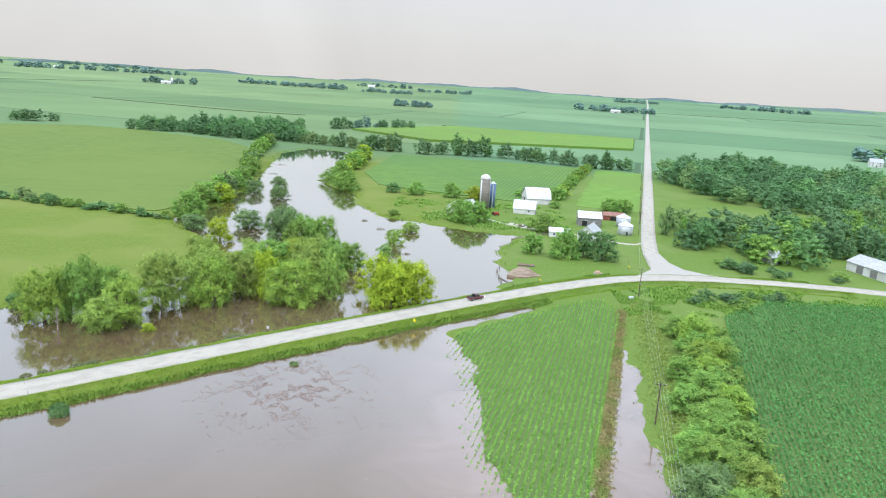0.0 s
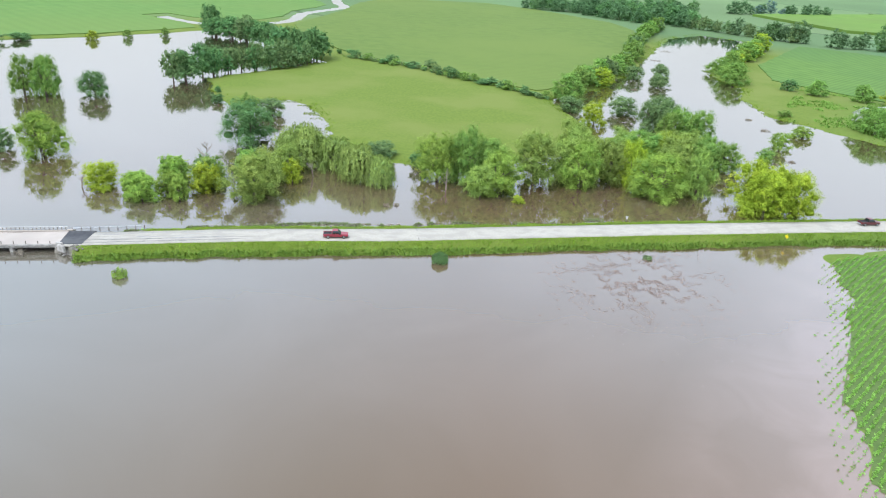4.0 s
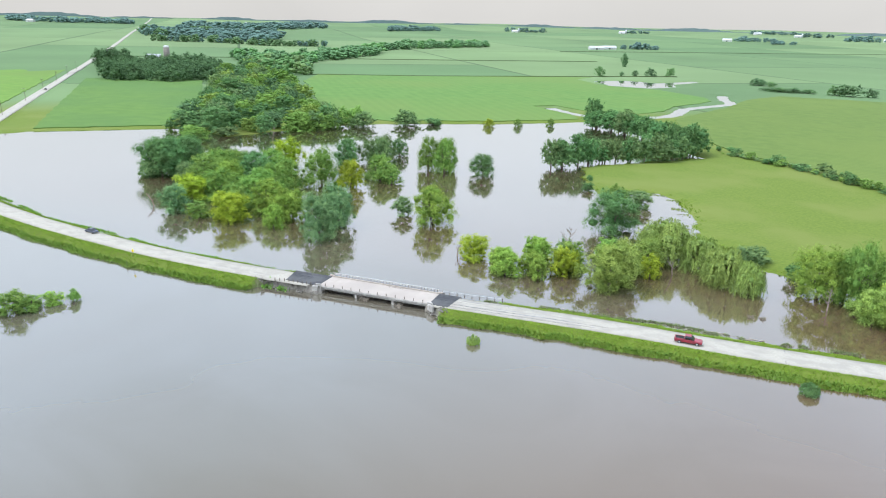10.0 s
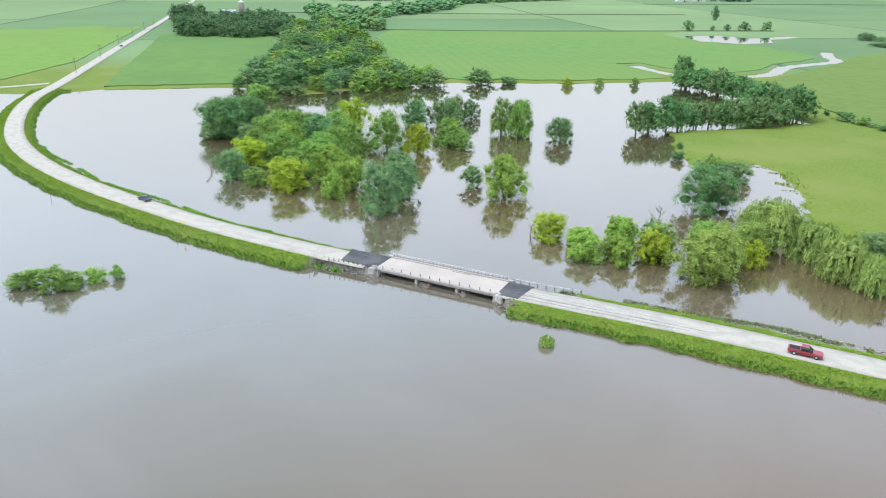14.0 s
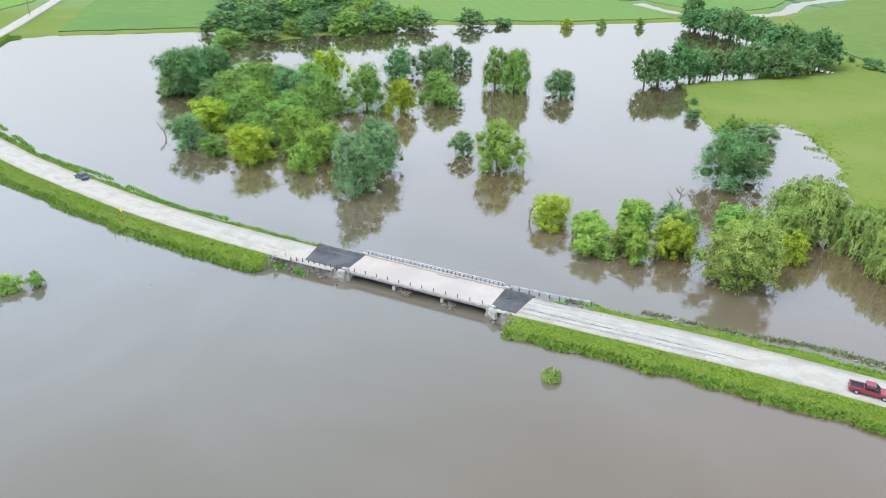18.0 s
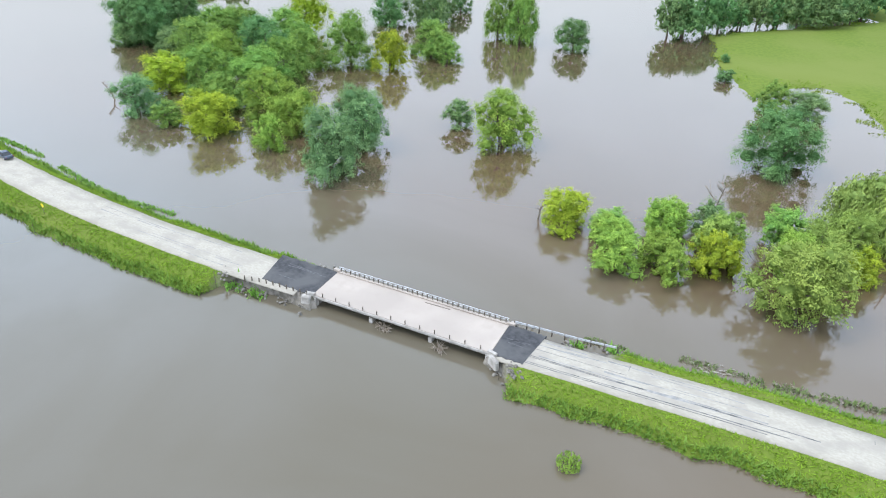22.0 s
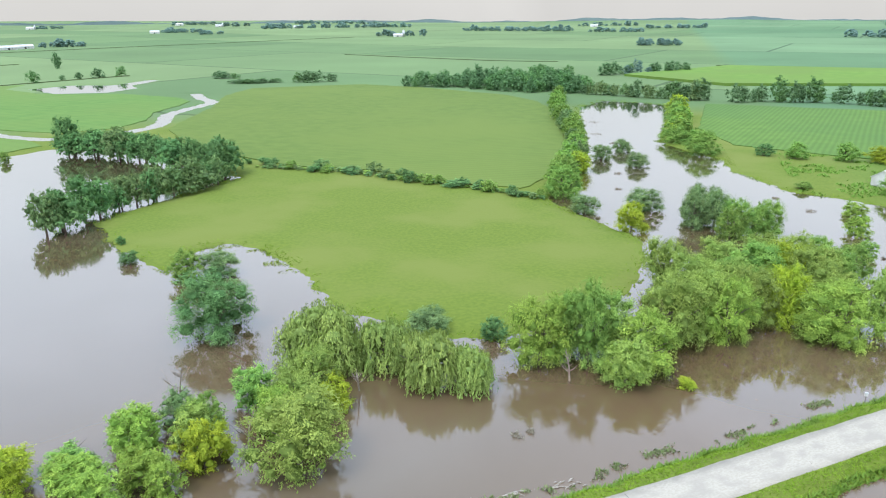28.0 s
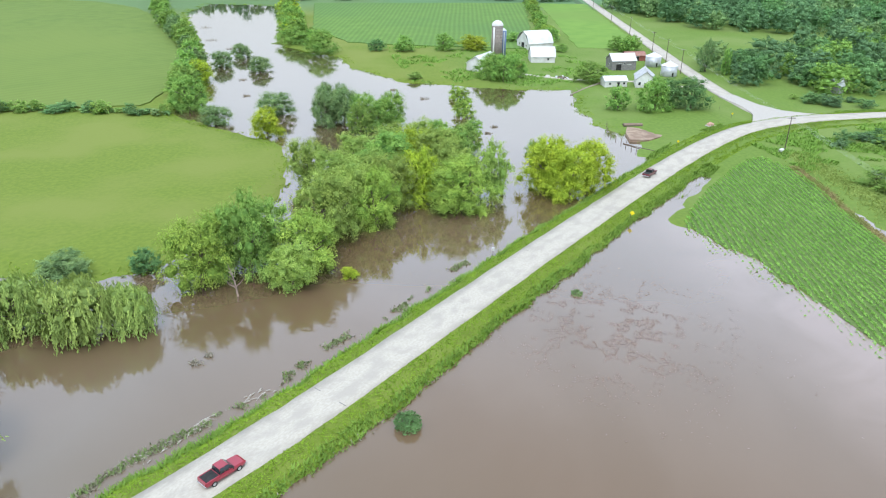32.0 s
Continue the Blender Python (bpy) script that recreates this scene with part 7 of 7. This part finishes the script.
part("box_lid", box(1.8, 1.1, 0.08, (0, 0, 0.7), bevel=0.02), TIN, base)


def sign(x, y, h, size, label, face=0.0, plate=YELLOW):
    z = max(h1(x, y), -0.1)
    sg = thing("road_sign", label, "sign", (x, y, z), face)
    part("post", tube([(0, 0, -0.8), (0, 0, h)], 0.05, 6), RUST, sg)
    if size:
        part("plate", box(size, 0.04, size, (0, -0.06, h - size * 0.75), 0, 0.01, ry=45), plate, sg)
    return sg


sign(-8, 184.5, 2.2, 0.85, "yellow diamond warning sign on a steel post", -40)
sign(32, 234, 2.0, 0.6, "small yellow marker sign on a post", -30)
sign(-208, 20.5, 2.2, 0.8, "yellow diamond warning sign near the bridge", 30)
sign(69, 262, 1.8, 0.6, "small yellow marker sign by the crossing", 0)
for x, y, h in ((-205, 18.5, 1.8), (-255, -13, 1.8), (-174.5, 45.5, 3.0), (-137, 77, 1.2), (-300, -32, 1.8), (72, 274, 1.2), (60, 256, 1.1)):
    sign(x, y, h, 0, "plain thin marker post at the roadside")
mb = thing("gauge_post", "white water-gauge box on a post at the bank", "gauge", (-45, 172.5, 0.3))
part("post", tube([(0, 0, -1), (0, 0, 1.9)], 0.06, 6), RUST, mb)
part("box_body", box(0.5, 0.35, 0.6, (0, 0, 1.3), bevel=0.03), WHITE, mb)
part("box_lid", box(0.6, 0.45, 0.06, (0, 0, 1.9), bevel=0.01), ZINC, mb)

# ---- small things in the water ----


def water_bush(x, y, r, h, n, label, sp="m"):
    b = thing("water_plant", label, "bush", (x, y, 0))
    rng = np.random.default_rng(int(abs(x * 7 + y)))
    a = rng.uniform(0, math.tau, n)
    q = np.sqrt(rng.uniform(size=n))
    p = np.column_stack([r * q * np.cos(a), r * q * np.sin(a), h * rng.uniform(0.05, 1, n) * (1 - 0.45 * q)])
    nr = rng.normal(size=(n, 3)) * np.array((1, 1, 0.35))
    nr /= np.linalg.norm(nr, axis=1)[:, None]
    v, f = cards(p, nr, 0.3, rng, 0.32)
    part("foliage", mesh_np("foliage", v, f, [LEAF[sp]], clump=np.full(len(v), 0.5)), None, b)
    bm = bmesh.new()
    for i in range(7):
        aa = i * 0.9
        tube([(0.2 * math.cos(aa), 0.2 * math.sin(aa), -0.6), (r * 0.6 * math.cos(aa), r * 0.6 * math.sin(aa), h * 0.8)], [0.05, 0.02], 5, bm)
    part("stem_cluster", bm, BARK, b)


water_bush(-72, 123, 1.9, 2.6, 700, "lone dark green bush standing in the flood", "d")
water_bush(-120.5, 77.5, 1.5, 2.2, 320, "lone spiky green bush standing in the flood", "l")
water_bush(-34, 154, 1.1, 0.8, 130, "low half-drowned green plant in the flood", "g")
for x, y, r in ((-31, 313, 1.6), (-16, 269, 1.1), (-102, 145, 0.8), (-100, 147, 0.6), (-40, 330, 1.0), (-120, 470, 3.0), (-118, 379, 2.6), (-126, 520, 3.5), (-100, 360, 1.5), (-98, 330, 1.3), (-108, 440, 2.2), (-20, 262, 0.8)):
    n = 60
    rng = np.random.default_rng(int(abs(x * 3 + y)))
    p = np.column_stack([rng.normal(size=(n, 2)) * r * 0.6, rng.uniform(0.0, 0.35, n)])
    nr = rng.normal(size=(n, 3))
    nr /= np.linalg.norm(nr, axis=1)[:, None]
    v, f = cards(p, nr, 0.32, rng, 0.3)
    dm = new("drift_heap", mesh_np("drift_heap", v, f, [DRIFT]))
    dm.matrix_basis = pose(x, y, 0)
    tagged(dm, "dark drift of sticks and reeds lying in the water", "driftwood", kind="stuff")


def dead_tree(x, y, h, label, seed, lean=0.2):
    rng = random.Random(seed)
    d = thing("dead_tree", label, "dead tree", (x, y, 0), rng.uniform(0, 360))
    part("trunk", tube([(0, 0, -1), (lean * h * 0.3, 0, h * 0.5), (lean * h, 0, h)], [0.22, 0.14, 0.04], 6), DEADWOOD, d)
    bm = bmesh.new()
    for i in range(16):
        t = rng.uniform(0.25, 0.95)
        a, L = rng.uniform(0, math.tau), h * rng.uniform(0.2, 0.5) * (1.2 - t)
        b0 = Vector((lean * h * t * t, 0, h * t))
        m1 = b0 + Vector((math.cos(a) * L * 0.6, math.sin(a) * L * 0.6, L * 0.5))
        e1 = b0 + Vector((math.cos(a) * L, math.sin(a) * L, L * 1.1))
        tube([tuple(b0), tuple(m1), tuple(e1)], [0.07, 0.045, 0.015], 4, bm)
        e2 = m1 + Vector((math.cos(a + 1) * L * 0.4, math.sin(a + 1) * L * 0.4, L * 0.4))
        tube([tuple(m1), tuple(e2)], [0.035, 0.012], 4, bm)
    part("branch_tangle", bm, DEADWOOD, d)


dead_tree(-390, 116, 9, "bare grey dead tree standing in the lake", 1)
dead_tree(-160, 136, 9, "bare grey dead branches rising above the bushes", 2)
dead_tree(-174, 105.5, 4, "bare brown twiggy shrub at the water", 3, 0.35)
dead_tree(-143, 130, 6, "bleached dead limb leaning over the flood", 4, 0.5)
dead_tree(-272, 36, 4.5, "broken dark dead limb at the clump's edge", 5, 0.8)
dead_tree(-133, 152, 5, "bare drifted branch among the willows", 6, 0.9)
dead_tree(-96, 166, 5.5, "bare leaning branch at the bank", 7, 0.6)
for x, y in ((-153.5, 66.5), (-146, 72)):
    dm = thing("drift_heap", "tangle of pale branches caught against the bridge", "driftwood", (x, y, 0), 20)
    for i in range(22):
        a = random.uniform(0, math.tau)
        part("branch", tube([(random.uniform(-1, 1), random.uniform(-0.6, 0.6), -0.1), (0.8 * math.cos(a), 0.5 * math.sin(a), random.uniform(0.5, 0.9)), (1.7 * math.cos(a), 1.1 * math.sin(a), random.uniform(0.1, 1.3))], [0.06, 0.05, 0.02], 4), DEADWOOD, dm)

# floating stubble and chaff over the drowned field
crng = np.random.default_rng(77)
p = crng.normal(size=(8000, 2)) * (8.5, 9.5) + (-32, 141)
ok = wobble(p[:, 0], p[:, 1], 2.6) + wobble(p[:, 0], p[:, 1], 0.9, 4) > 0.1
ok &= height(p[:, 0], p[:, 1]) < -0.3
p = p[ok]
CHAFF = mat("floating_chaff", (0.23, 0.165, 0.135), (0.30, 0.22, 0.185), 1.0, 0.9)
nr = np.column_stack([crng.normal(size=(len(p), 2)) * 0.05, np.ones(len(p))])
v, f = cards(np.column_stack([p, np.full(len(p), 0.012)]), nr, 0.20, crng, 0.30)
tagged(new("floating_chaff", mesh_np("floating_chaff", v, f, [CHAFF])), "pinkish crop stubble floating in patches on the flood", "chaff", kind="stuff")

# the last low ridge on the horizon, wooded, its distance haze painted as blue
RIDGE = mat("hazed_ridge", (0.20, 0.27, 0.29), (0.24, 0.31, 0.32), 0.01, 1.0)
a = np.linspace(radians(-60), radians(112), 420)
rx_, ry_ = -60 - 4560 * np.sin(a), 120 + 4560 * np.cos(a)
base_z = height(rx_, ry_)
top_z = base_z + 9 + 7 * np.sin(a * 23) * np.sin(a * 7.3) + 5 * np.sin(a * 61 + 1) + np.random.default_rng(9).uniform(-2.5, 2.5, len(a))
rows = [np.column_stack([rx_, ry_, base_z - 30]), np.column_stack([rx_, ry_, np.maximum(top_z, base_z + 0.5)]), np.column_stack([rx_ - 60 * np.sin(a), ry_ + 60 * np.cos(a), base_z - 5])]
v = np.stack(rows, 1).reshape(-1, 3)
q = np.arange(len(a) * 3).reshape(-1, 3)
f = np.concatenate([np.stack([q[:-1, k], q[1:, k], q[1:, k + 1], q[:-1, k + 1]], 1) for k in (0, 1)])
tagged(new("backdrop", mesh_np("backdrop", v, f, [RIDGE])), "low wooded ridge on the far horizon, haze painted in blue", "hills", kind="structure")
